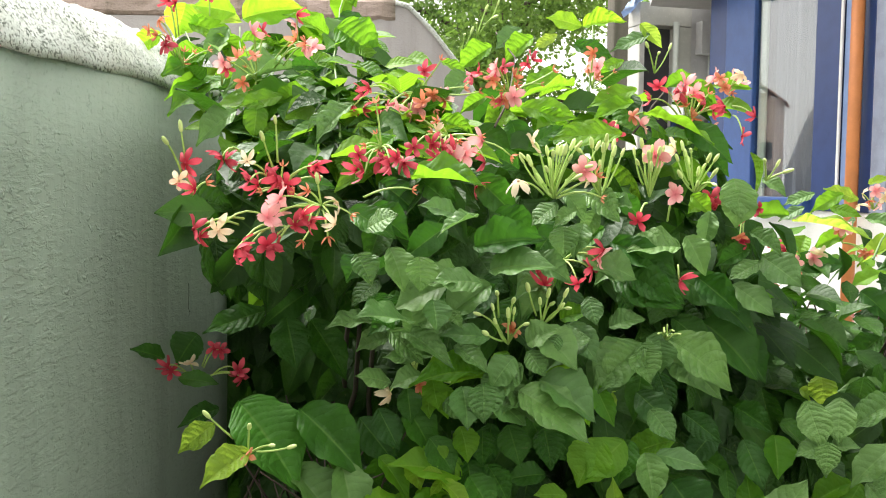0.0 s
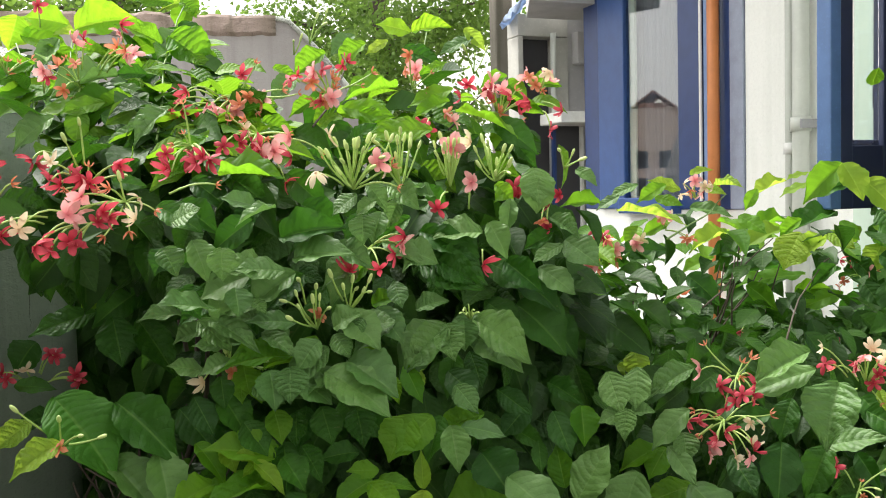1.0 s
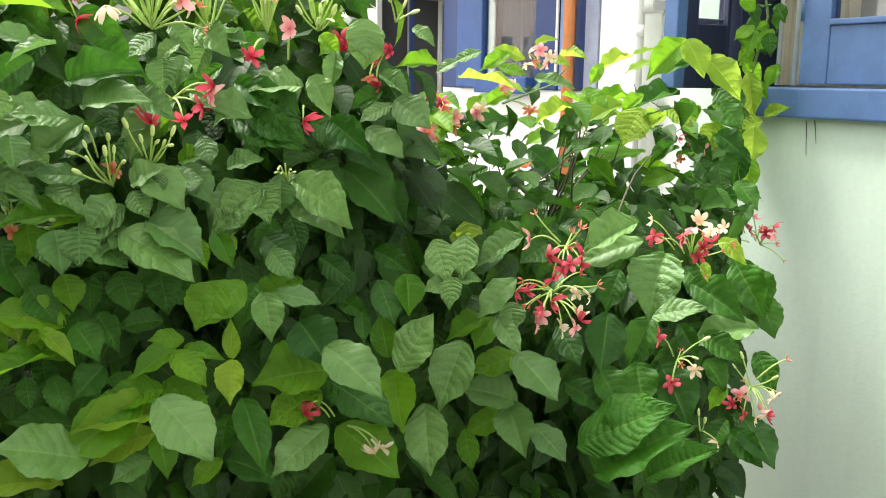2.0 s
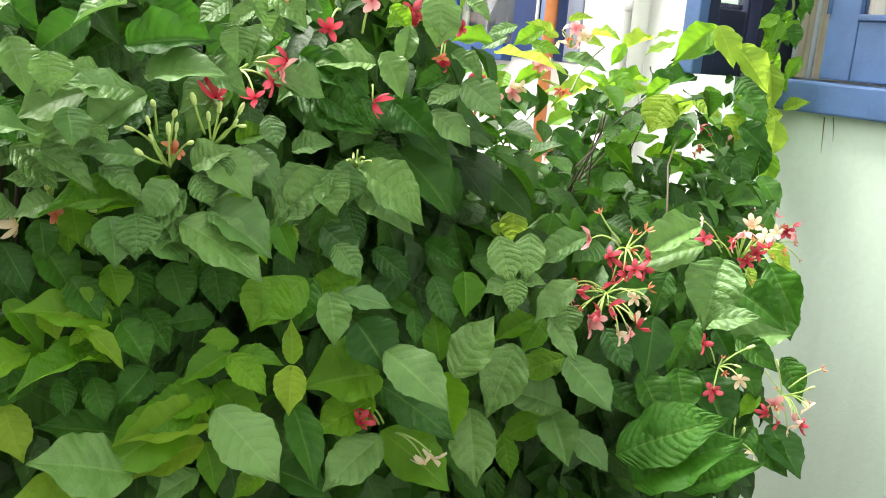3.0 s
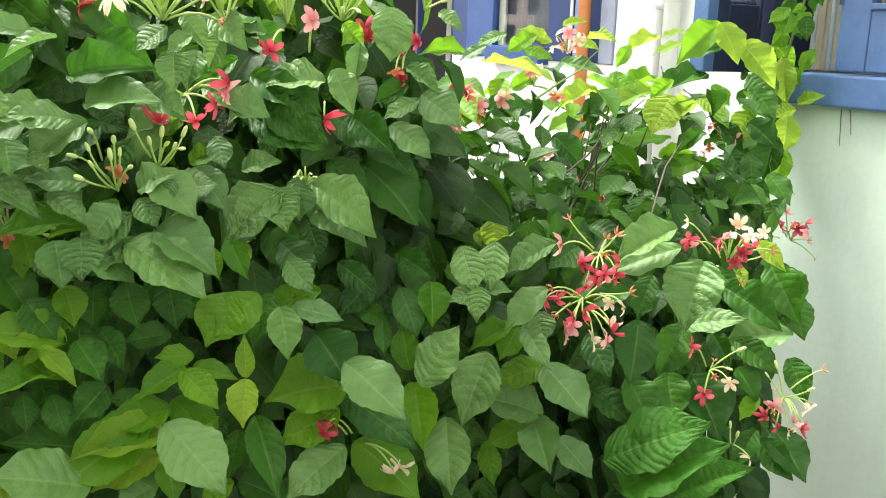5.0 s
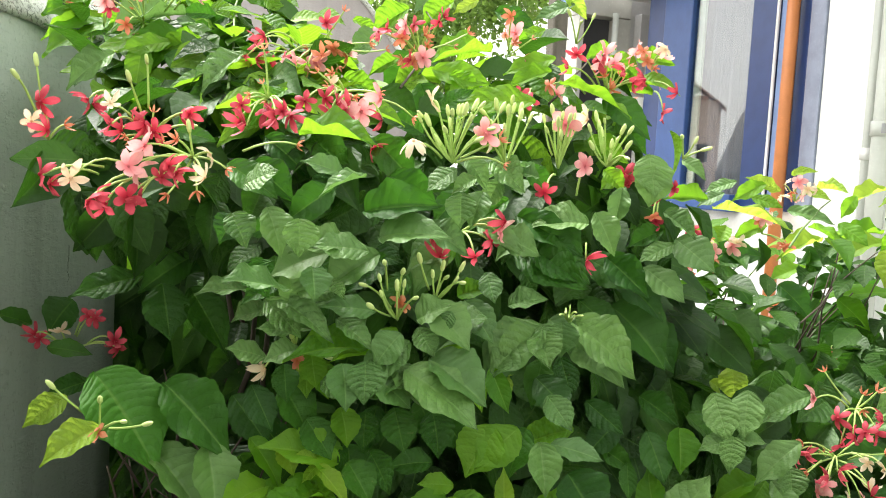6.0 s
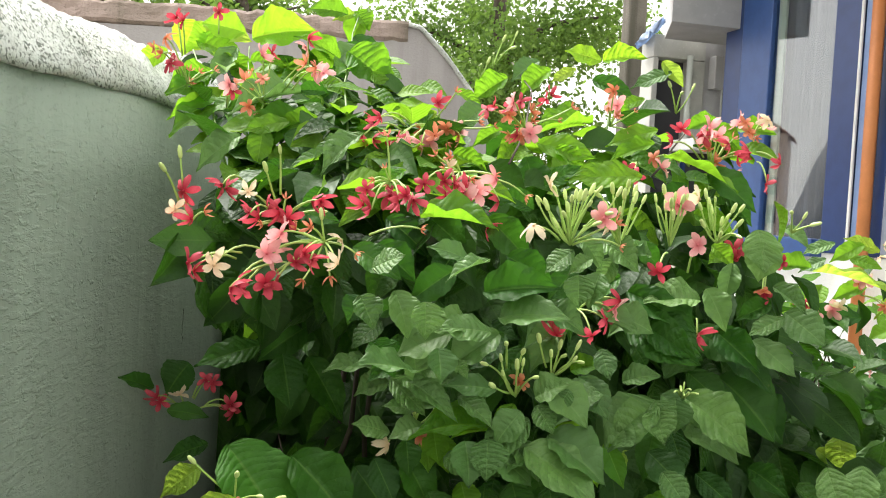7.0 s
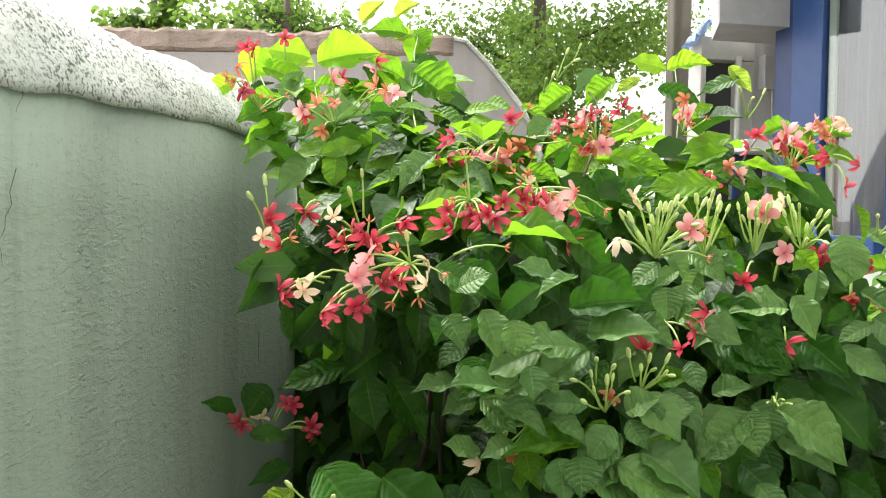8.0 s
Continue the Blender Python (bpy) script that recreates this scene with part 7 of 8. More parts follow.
floret(c, (0.331, 1.164, 1.430), (0.799, -0.425, -0.425), CREAM_PETAL)
floret(c, (0.208, 1.196, 1.422), (0.425, -0.837, 0.345), CREAM_PETAL)
floret(c, (0.189, 1.205, 1.415), (0.936, -0.351, -0.038), RED)
bud(c, (0.317, 1.200, 1.478))
floret(c, (0.260, 1.180, 1.437), (0.321, -0.853, 0.412), PINK)
floret(c, (0.232, 1.178, 1.406), (0.910, -0.383, 0.159), RED)
floret(c, (0.304, 1.162, 1.433), (0.806, -0.404, -0.432), RED)
floret(c, (0.182, 1.176, 1.425), (-0.948, -0.317, 0.017), RED)
c = cluster((0.409, 1.292, 1.519))
litter(c, 0.0260, 4)
floret(c, (0.375, 1.260, 1.509), (-0.086, -0.984, 0.155), RED)
floret(c, (0.406, 1.276, 1.504), (-0.302, -0.843, 0.445), RED)
floret(c, (0.378, 1.250, 1.487), (-0.970, -0.145, 0.196), RED)
floret(c, (0.416, 1.238, 1.504), (-0.657, -0.739, 0.146), RED)
floret(c, (0.408, 1.243, 1.498), (-0.992, -0.121, -0.019), RED)
floret(c, (0.377, 1.287, 1.491), (0.758, -0.423, -0.496), RED)
floret(c, (0.426, 1.239, 1.500), (-0.654, -0.663, 0.364), RED)
c = cluster((0.499, 1.307, 1.536))
litter(c, 0.0385, 6)
floret(c, (0.470, 1.275, 1.524), (-0.849, -0.474, -0.231), RED)
floret(c, (0.481, 1.298, 1.507), (0.831, -0.549, 0.087), RED)
floret(c, (0.477, 1.281, 1.542), (-0.857, -0.059, -0.512), CREAM_PETAL)
floret(c, (0.516, 1.289, 1.513), (-0.271, -0.947, -0.172), PINK)
floret(c, (0.534, 1.271, 1.529), (0.807, -0.586, -0.075), PINK)
floret(c, (0.530, 1.251, 1.504), (-0.976, -0.016, -0.217), RED)
floret(c, (0.530, 1.282, 1.471), (0.717, -0.514, -0.471), RED)
floret(c, (0.449, 1.286, 1.520), (-0.269, -0.946, 0.179), RED)
floret(c, (0.491, 1.264, 1.517), (-0.635, -0.527, 0.565), RED)
floret(c, (0.484, 1.256, 1.500), (-0.307, -0.951, -0.028), RED)
floret(c, (0.494, 1.261, 1.506), (-0.934, -0.046, -0.355), PINK)
floret(c, (0.485, 1.281, 1.521), (-0.985, -0.061, 0.163), RED)
c = cluster((0.495, 1.451, 1.601))
litter(c, 0.0385, 6)
floret(c, (0.420, 1.426, 1.606), (0.635, -0.768, 0.080), RED)
floret(c, (0.438, 1.442, 1.569), (-0.487, -0.495, -0.719), RED)
floret(c, (0.458, 1.445, 1.570), (0.249, -0.791, -0.559), PINK)
floret(c, (0.494, 1.443, 1.554), (0.072, -0.764, 0.641), CREAM_PETAL)
floret(c, (0.489, 1.400, 1.586), (-0.494, -0.761, 0.422), ORANGE_PETAL)
floret(c, (0.504, 1.400, 1.596), (-0.602, -0.508, -0.615), ORANGE_PETAL)
floret(c, (0.521, 1.400, 1.588), (-0.875, -0.053, -0.481), ORANGE_PETAL)
floret(c, (0.488, 1.424, 1.580), (-0.303, -0.887, -0.349), PINK)
floret(c, (0.412, 1.424, 1.577), (0.860, -0.487, -0.151), RED)
floret(c, (0.415, 1.453, 1.602), (-0.984, -0.149, -0.099), RED)
floret(c, (0.447, 1.434, 1.578), (-0.979, -0.122, -0.165), RED)
floret(c, (0.459, 1.414, 1.572), (0.835, -0.510, -0.208), PINK)
floret(c, (0.526, 1.424, 1.596), (-0.848, -0.053, -0.527), PINK)
floret(c, (0.473, 1.414, 1.574), (-0.896, -0.091, -0.434), PINK)
floret(c, (0.401, 1.442, 1.581), (-0.613, -0.413, -0.674), RED)
c = cluster((0.512, 1.465, 1.607))
floret(c, (0.501, 1.438, 1.633), (0.104, -0.960, 0.261), RED)
c = cluster((0.644, 1.480, 1.607))
litter(c, 0.0360, 6)
floret(c, (0.592, 1.472, 1.639), (0.721, -0.519, -0.459), RED)
floret(c, (0.608, 1.452, 1.626), (0.100, -0.991, 0.084), ORANGE_PETAL)
floret(c, (0.627, 1.462, 1.646), (-0.885, -0.412, 0.216), RED)
floret(c, (0.648, 1.417, 1.647), (0.731, -0.577, -0.365), RED)
floret(c, (0.609, 1.448, 1.638), (0.762, -0.564, -0.318), RED)
floret(c, (0.638, 1.445, 1.632), (-0.913, 0.013, -0.408), ORANGE_PETAL)
floret(c, (0.626, 1.451, 1.598), (-0.318, -0.911, 0.262), ORANGE_PETAL)
floret(c, (0.608, 1.447, 1.596), (-0.925, -0.008, -0.381), ORANGE_PETAL)
floret(c, (0.575, 1.452, 1.631), (-0.410, -0.521, 0.749), RED)
floret(c, (0.609, 1.440, 1.642), (0.801, -0.595, -0.068), PINK)
floret(c, (0.654, 1.414, 1.653), (-0.812, 0.027, -0.583), RED)
floret(c, (0.632, 1.429, 1.600), (-0.718, -0.678, -0.157), PINK)
floret(c, (0.622, 1.453, 1.598), (0.778, -0.584, -0.231), RED)
c = cluster((0.789, 1.506, 1.626))
litter(c, 0.0235, 3)
floret(c, (0.768, 1.459, 1.673), (-0.814, -0.512, -0.276), ORANGE_PETAL)
floret(c, (0.764, 1.465, 1.648), (0.751, -0.660, 0.034), ORANGE_PETAL)
floret(c, (0.789, 1.486, 1.655), (0.252, -0.854, -0.456), PINK)
c = cluster((0.890, 1.382, 1.570))
litter(c, 0.0360, 6)
floret(c, (0.829, 1.367, 1.616), (-0.270, -0.579, -0.770), RED)
floret(c, (0.818, 1.369, 1.598), (-0.977, 0.166, 0.137), RED)
floret(c, (0.851, 1.351, 1.609), (-0.850, -0.461, 0.256), RED)
floret(c, (0.886, 1.366, 1.610), (-0.359, -0.422, -0.832), PINK)
floret(c, (0.888, 1.340, 1.597), (-0.930, 0.217, -0.298), RED)
floret(c, (0.900, 1.335, 1.582), (0.609, -0.663, -0.435), RED)
floret(c, (0.810, 1.406, 1.576), (-0.717, -0.679, 0.157), ORANGE_PETAL)
floret(c, (0.870, 1.343, 1.573), (-0.860, 0.189, -0.473), ORANGE_PETAL)
floret(c, (0.863, 1.351, 1.606), (0.694, -0.720, -0.008), PINK)
floret(c, (0.860, 1.346, 1.617), (-0.965, 0.202, -0.169), PINK)
floret(c, (0.918, 1.336, 1.588), (0.664, -0.735, 0.142), RED)
floret(c, (0.805, 1.370, 1.562), (-0.798, 0.128, -0.589), PINK)
c = cluster((0.994, 1.448, 1.619))
litter(c, 0.0260, 4)
floret(c, (0.997, 1.425, 1.635), (0.340, -0.400, 0.851), PINK)
floret(c, (0.983, 1.395, 1.642), (-0.097, -0.948, 0.303), CREAM_PETAL)
floret(c, (0.956, 1.408, 1.637), (-0.502, -0.698, 0.511), ORANGE_PETAL)
floret(c, (0.975, 1.427, 1.626), (-0.159, -0.985, 0.063), ORANGE_PETAL)
floret(c, (0.956, 1.424, 1.639), (0.612, -0.665, -0.429), PINK)
c = cluster((0.977, 1.408, 1.596))
floret(c, (0.997, 1.378, 1.579), (0.621, -0.720, -0.310), RED)
floret(c, (0.969, 1.368, 1.548), (-0.947, 0.264, 0.182), RED)
c = cluster((0.778, 1.393, 1.566))
floret(c, (0.755, 1.352, 1.547), (-0.502, -0.856, -0.126), RED)
floret(c, (0.749, 1.365, 1.555), (-0.649, -0.750, -0.125), RED)
c = cluster((0.590, 1.171, 1.459))
litter(c, 0.0235, 3)
bud(c, (0.551, 1.172, 1.508))
bud(c, (0.570, 1.172, 1.516))
bud(c, (0.589, 1.160, 1.514))
bud(c, (0.586, 1.131, 1.512))
bud(c, (0.612, 1.151, 1.521))
bud(c, (0.582, 1.173, 1.513))
bud(c, (0.559, 1.167, 1.500))
bud(c, (0.591, 1.127, 1.505))
floret(c, (0.612, 1.134, 1.491), (-0.552, -0.823, -0.132), PINK)
floret(c, (0.538, 1.150, 1.479), (-0.298, -0.377, 0.877), CREAM_PETAL)
floret(c, (0.560, 1.165, 1.524), (-0.979, 0.040, -0.199), CREAM_PETAL)
bud(c, (0.632, 1.144, 1.519))
bud(c, (0.553, 1.179, 1.504))
bud(c, (0.584, 1.167, 1.499))
bud(c, (0.587, 1.145, 1.512))
bud(c, (0.573, 1.133, 1.509))
bud(c, (0.608, 1.163, 1.519))
bud(c, (0.571, 1.146, 1.492))
bud(c, (0.573, 1.172, 1.480))
bud(c, (0.604, 1.136, 1.484))
bud(c, (0.615, 1.132, 1.496))
c = cluster((0.735, 1.210, 1.461))
bud(c, (0.716, 1.216, 1.516))
bud(c, (0.722, 1.207, 1.525))
bud(c, (0.723, 1.183, 1.519))
bud(c, (0.736, 1.180, 1.518))
bud(c, (0.751, 1.187, 1.525))
bud(c, (0.733, 1.187, 1.510))
floret(c, (0.728, 1.184, 1.511), (-0.592, -0.705, -0.391), PINK)
floret(c, (0.754, 1.182, 1.518), (0.675, -0.693, -0.254), CREAM_PETAL)
bud(c, (0.711, 1.196, 1.503))
bud(c, (0.716, 1.178, 1.510))
bud(c, (0.726, 1.208, 1.506))
bud(c, (0.726, 1.190, 1.496))
bud(c, (0.726, 1.171, 1.515))
bud(c, (0.738, 1.194, 1.504))
c = cluster((0.660, 1.190, 1.460))
bud(c, (0.625, 1.179, 1.516))
bud(c, (0.632, 1.159, 1.522))
bud(c, (0.647, 1.152, 1.529))
bud(c, (0.669, 1.179, 1.521))
bud(c, (0.681, 1.179, 1.513))
bud(c, (0.640, 1.187, 1.503))
floret(c, (0.627, 1.161, 1.486), (-0.909, 0.093, -0.407), CREAM_PETAL)
bud(c, (0.635, 1.157, 1.497))
bud(c, (0.663, 1.185, 1.522))
bud(c, (0.642, 1.150, 1.517))
bud(c, (0.642, 1.157, 1.498))
bud(c, (0.665, 1.169, 1.513))
bud(c, (0.628, 1.168, 1.497))
c = cluster((0.807, 1.225, 1.467))
bud(c, (0.793, 1.232, 1.524))
bud(c, (0.812, 1.211, 1.500))
bud(c, (0.816, 1.191, 1.509))
bud(c, (0.806, 1.215, 1.492))
bud(c, (0.820, 1.204, 1.488))
bud(c, (0.773, 1.210, 1.509))
bud(c, (0.789, 1.205, 1.519))
bud(c, (0.792, 1.222, 1.516))
bud(c, (0.813, 1.189, 1.491))
bud(c, (0.806, 1.192, 1.508))
bud(c, (0.800, 1.206, 1.477))
bud(c, (0.806, 1.177, 1.477))
bud(c, (0.776, 1.206, 1.488))
bud(c, (0.800, 1.229, 1.506))
c = cluster((0.761, 1.210, 1.429))
floret(c, (0.748, 1.169, 1.465), (-0.794, -0.607, 0.043), PINK)
c = cluster((0.727, 1.200, 1.453))
floret(c, (0.703, 1.176, 1.432), (-0.480, -0.729, -0.489), RED)
c = cluster((0.785, 1.222, 1.373))
floret(c, (0.781, 1.209, 1.354), (0.677, -0.706, -0.210), RED)
c = cluster((0.173, 1.659, 1.655))
litter(c, 0.0260, 4)
floret(c, (0.148, 1.617, 1.677), (-0.579, -0.765, 0.282), RED)
floret(c, (0.125, 1.603, 1.695), (-0.926, -0.350, -0.140), ORANGE_PETAL)
floret(c, (0.140, 1.637, 1.715), (0.875, -0.299, -0.382), ORANGE_PETAL)
floret(c, (0.164, 1.617, 1.740), (0.793, -0.285, -0.538), RED)
floret(c, (0.158, 1.631, 1.684), (-0.900, -0.317, -0.300), PINK)
floret(c, (0.136, 1.605, 1.689), (-0.935, -0.345, 0.086), ORANGE_PETAL)
floret(c, (0.154, 1.635, 1.746), (0.790, -0.279, -0.546), RED)
c = cluster((0.228, 1.580, 1.617))
floret(c, (0.229, 1.546, 1.647), (0.817, -0.572, 0.072), PINK)
floret(c, (0.235, 1.554, 1.639), (0.126, -0.979, 0.159), RED)
c = cluster((0.351, 1.658, 1.682))
floret(c, (0.341, 1.623, 1.719), (-0.839, -0.190, -0.509), PINK)
floret(c, (0.344, 1.611, 1.730), (0.892, -0.439, -0.106), RED)
c = cluster((0.219, 1.823, 1.758))
floret(c, (0.217, 1.801, 1.791), (-0.497, -0.863, -0.087), RED)
c = cluster((0.279, 1.579, 1.626))
litter(c, 0.0310, 5)
floret(c, (0.256, 1.536, 1.617), (-0.295, -0.854, -0.428), ORANGE_PETAL)
floret(c, (0.274, 1.537, 1.657), (-0.454, -0.650, 0.610), ORANGE_PETAL)
floret(c, (0.250, 1.554, 1.656), (-0.508, -0.468, 0.723), ORANGE_PETAL)
floret(c, (0.287, 1.558, 1.696), (-0.803, -0.209, -0.558), RED)
floret(c, (0.355, 1.518, 1.670), (-0.616, -0.615, 0.492), PINK)
floret(c, (0.344, 1.514, 1.675), (0.892, -0.445, 0.084), ORANGE_PETAL)
floret(c, (0.273, 1.558, 1.692), (-0.840, -0.227, -0.492), PINK)
floret(c, (0.346, 1.545, 1.672), (0.895, -0.445, -0.040), PINK)
floret(c, (0.333, 1.543, 1.684), (0.835, -0.407, -0.371), ORANGE_PETAL)
c = cluster((0.677, 1.750, 1.734))
bud(c, (0.688, 1.732, 1.781))
bud(c, (0.663, 1.707, 1.751))
bud(c, (0.698, 1.697, 1.785))
bud(c, (0.693, 1.699, 1.762))
c = cluster((0.635, 1.695, 1.705))
bud(c, (0.628, 1.662, 1.723))
bud(c, (0.644, 1.675, 1.731))
c = cluster((0.910, 1.530, 1.656))
bud(c, (0.882, 1.503, 1.695))
bud(c, (0.897, 1.493, 1.683))
bud(c, (0.924, 1.507, 1.695))
c = cluster((0.924, 1.241, 1.483))
bud(c, (0.902, 1.213, 1.508))
bud(c, (0.928, 1.222, 1.505))
bud(c, (0.939, 1.218, 1.495))
c = cluster((1.159, 1.159, 1.173))
litter(c, 0.0285, 4)
floret(c, (1.128, 1.155, 1.164), (-0.918, -0.338, 0.207), RED)
floret(c, (1.131, 1.112, 1.158), (-0.796, -0.434, 0.423), RED)
floret(c, (1.143, 1.099, 1.176), (-0.904, 0.401, 0.147), RED)
floret(c, (1.137, 1.134, 1.146), (0.588, -0.807, 0.050), RED)
floret(c, (1.114, 1.185, 1.183), (-0.937, 0.337, 0.094), PINK)
floret(c, (1.163, 1.127, 1.152), (-0.915, 0.400, -0.057), RED)
floret(c, (1.132, 1.149, 1.131), (0.561, -0.757, -0.334), RED)
c = cluster((1.161, 1.187, 1.101))
litter(c, 0.0360, 6)
floret(c, (1.116, 1.191, 1.104), (0.431, -0.801, 0.416), RED)
floret(c, (1.118, 1.153, 1.087), (-0.931, 0.348, 0.114), RED)
floret(c, (1.115, 1.153, 1.078), (-0.846, -0.409, 0.343), PINK)
floret(c, (1.167, 1.140, 1.108), (-0.867, -0.466, -0.175), CREAM_PETAL)
floret(c, (1.174, 1.118, 1.106), (-0.910, 0.408, -0.076), CREAM_PETAL)
floret(c, (1.133, 1.129, 1.063), (-0.889, 0.354, -0.291), CREAM_PETAL)
floret(c, (1.168, 1.139, 1.056), (0.576, -0.814, 0.079), PINK)
floret(c, (1.168, 1.133, 1.077), (-0.620, -0.433, -0.655), CREAM_PETAL)
floret(c, (1.097, 1.190, 1.106), (0.510, -0.776, -0.371), RED)
floret(c, (1.128, 1.145, 1.097), (0.594, -0.802, -0.062), RED)
floret(c, (1.120, 1.172, 1.062), (-0.939, 0.337, -0.070), PINK)
floret(c, (1.154, 1.114, 1.075), (-0.721, 0.311, -0.619), RED)
c = cluster((1.438, 1.189, 1.128))
litter(c, 0.0435, 7)
floret(c, (1.405, 1.179, 1.168), (0.477, -0.795, -0.375), PINK)
floret(c, (1.412, 1.166, 1.182), (0.005, -0.416, -0.909), PINK)
floret(c, (1.415, 1.141, 1.155), (-0.860, -0.438, -0.261), RED)
floret(c, (1.425, 1.163, 1.193), (-0.764, -0.578, -0.288), CREAM_PETAL)
floret(c, (1.426, 1.140, 1.181), (-0.682, -0.461, 0.568), CREAM_PETAL)
floret(c, (1.370, 1.207, 1.165), (-0.743, -0.342, 0.575), RED)
floret(c, (1.400, 1.216, 1.158), (-0.848, 0.472, 0.242), ORANGE_PETAL)
floret(c, (1.428, 1.131, 1.165), (0.218, -0.550, -0.806), RED)
floret(c, (1.376, 1.219, 1.190), (-0.874, 0.471, 0.119), CREAM_PETAL)
floret(c, (1.438, 1.174, 1.134), (-0.595, -0.647, 0.477), RED)
floret(c, (1.462, 1.148, 1.182), (-0.867, -0.333, 0.370), CREAM_PETAL)
floret(c, (1.405, 1.177, 1.165), (-0.826, 0.490, -0.278), RED)
c = cluster((1.903, 1.460, 1.070))
litter(c, 0.0310, 5)
floret(c, (1.841, 1.485, 1.132), (-0.474, -0.666, 0.576), RED)
floret(c, (1.857, 1.467, 1.118), (-0.071, -0.910, 0.409), RED)
floret(c, (1.865, 1.448, 1.134), (0.327, -0.491, 0.807), PINK)
floret(c, (1.882, 1.429, 1.102), (-0.792, -0.608, 0.045), RED)
floret(c, (1.887, 1.410, 1.101), (0.288, -0.541, 0.790), PINK)
floret(c, (1.856, 1.449, 1.103), (-0.704, 0.477, -0.526), RED)
floret(c, (1.903, 1.427, 1.115), (0.447, -0.843, -0.299), RED)
c = cluster((1.870, 1.632, 1.252))
litter(c, 0.0285, 4)
floret(c, (1.824, 1.639, 1.287), (0.527, -0.826, -0.199), RED)
floret(c, (1.840, 1.609, 1.282), (-0.514, -0.797, 0.317), RED)
floret(c, (1.853, 1.608, 1.231), (-0.871, -0.294, 0.393), ORANGE_PETAL)
floret(c, (1.854, 1.581, 1.220), (-0.853, 0.507, 0.125), ORANGE_PETAL)
floret(c, (1.835, 1.641, 1.241), (-0.004, -0.974, 0.226), ORANGE_PETAL)
floret(c, (1.855, 1.595, 1.266), (-0.826, 0.486, -0.286), PINK)
floret(c, (1.864, 1.591, 1.231), (0.517, -0.854, -0.051), ORANGE_PETAL)
floret(c, (1.828, 1.648, 1.226), (-0.864, 0.469, -0.185), ORANGE_PETAL)
c = cluster((1.391, 1.159, 0.970))
litter(c, 0.0235, 3)
floret(c, (1.347, 1.160, 1.014), (-0.878, 0.478, 0.021), RED)
floret(c, (1.379, 1.108, 0.970), (-0.712, -0.688, -0.138), CREAM_PETAL)
floret(c, (1.367, 1.144, 0.941), (-0.584, -0.289, 0.758), RED)
bud(c, (1.420, 1.131, 1.008))
bud(c, (1.406, 1.137, 0.978))
c = cluster((1.554, 1.150, 0.902))
litter(c, 0.0335, 5)
floret(c, (1.504, 1.128, 0.903), (-0.725, -0.373, -0.580), PINK)
floret(c, (1.500, 1.138, 0.885), (-0.363, -0.916, 0.169), RED)
floret(c, (1.516, 1.125, 0.869), (0.466, -0.853, 0.233), RED)
floret(c, (1.545, 1.105, 0.869), (0.422, -0.844, -0.331), CREAM_PETAL)
floret(c, (1.560, 1.105, 0.896), (0.496, -0.518, -0.697), CREAM_PETAL)
floret(c, (1.534, 1.109, 0.879), (0.507, -0.364, 0.781), PINK)
floret(c, (1.535, 1.117, 0.860), (0.420, -0.825, -0.378), CREAM_PETAL)
bud(c, (1.540, 1.160, 0.955))
bud(c, (1.558, 1.106, 0.930))
bud(c, (1.545, 1.180, 0.931))
floret(c, (1.549, 1.107, 0.866), (-0.803, 0.590, 0.078), RED)
c = cluster((1.430, 1.138, 0.851))
bud(c, (1.428, 1.141, 0.880))
floret(c, (1.433, 1.103, 0.841), (-0.714, 0.455, -0.532), CREAM_PETAL)
bud(c, (1.410, 1.110, 0.880))
c = cluster((0.618, 1.210, 1.382))
floret(c, (0.577, 1.187, 1.375), (0.73, -0.68, -0.04), RED)
floret(c, (0.587, 1.186, 1.356), (-0.14, -0.61, -0.78), RED)
floret(c, (0.618, 1.160, 1.359), (0.12, -0.61, -0.78), RED)
floret(c, (0.644, 1.179, 1.376), (0.72, -0.57, 0.40), RED)
floret(c, (0.657, 1.175, 1.398), (0.73, -0.69, 0.01), RED)
floret(c, (0.657, 1.186, 1.384), (0.79, -0.60, 0.06), PINK)
c = cluster((0.543, 1.190, 1.285))
bud(c, (0.512, 1.143, 1.352))
bud(c, (0.534, 1.150, 1.342))
bud(c, (0.510, 1.152, 1.335))
bud(c, (0.499, 1.172, 1.325))
bud(c, (0.501, 1.147, 1.306))
bud(c, (0.532, 1.161, 1.325))
bud(c, (0.511, 1.146, 1.320))
bud(c, (0.543, 1.171, 1.327))
floret(c, (0.542, 1.173, 1.305), (-0.76, -0.52, -0.38), ORANGE_PETAL)
bud(c, (0.547, 1.143, 1.316))
c = cluster((0.585, 1.190, 1.306))
bud(c, (0.554, 1.155, 1.355))
bud(c, (0.585, 1.170, 1.346))
bud(c, (0.608, 1.173, 1.345))
bud(c, (0.598, 1.142, 1.333))
bud(c, (0.570, 1.158, 1.339))
bud(c, (0.589, 1.168, 1.335))
bud(c, (0.591, 1.142, 1.336))
c = cluster((0.441, 1.240, 1.237))
bud(c, (0.439, 1.205, 1.282))
bud(c, (0.430, 1.199, 1.278))
bud(c, (0.452, 1.194, 1.272))
bud(c, (0.483, 1.215, 1.264))
bud(c, (0.432, 1.213, 1.264))
bud(c, (0.477, 1.194, 1.250))
bud(c, (0.476, 1.220, 1.237))
floret(c, (0.436, 1.198, 1.239), (-0.80, -0.59, 0.01), ORANGE_PETAL)
floret(c, (0.405, 1.214, 1.227), (0.84, -0.51, 0.17), CREAM_PETAL)
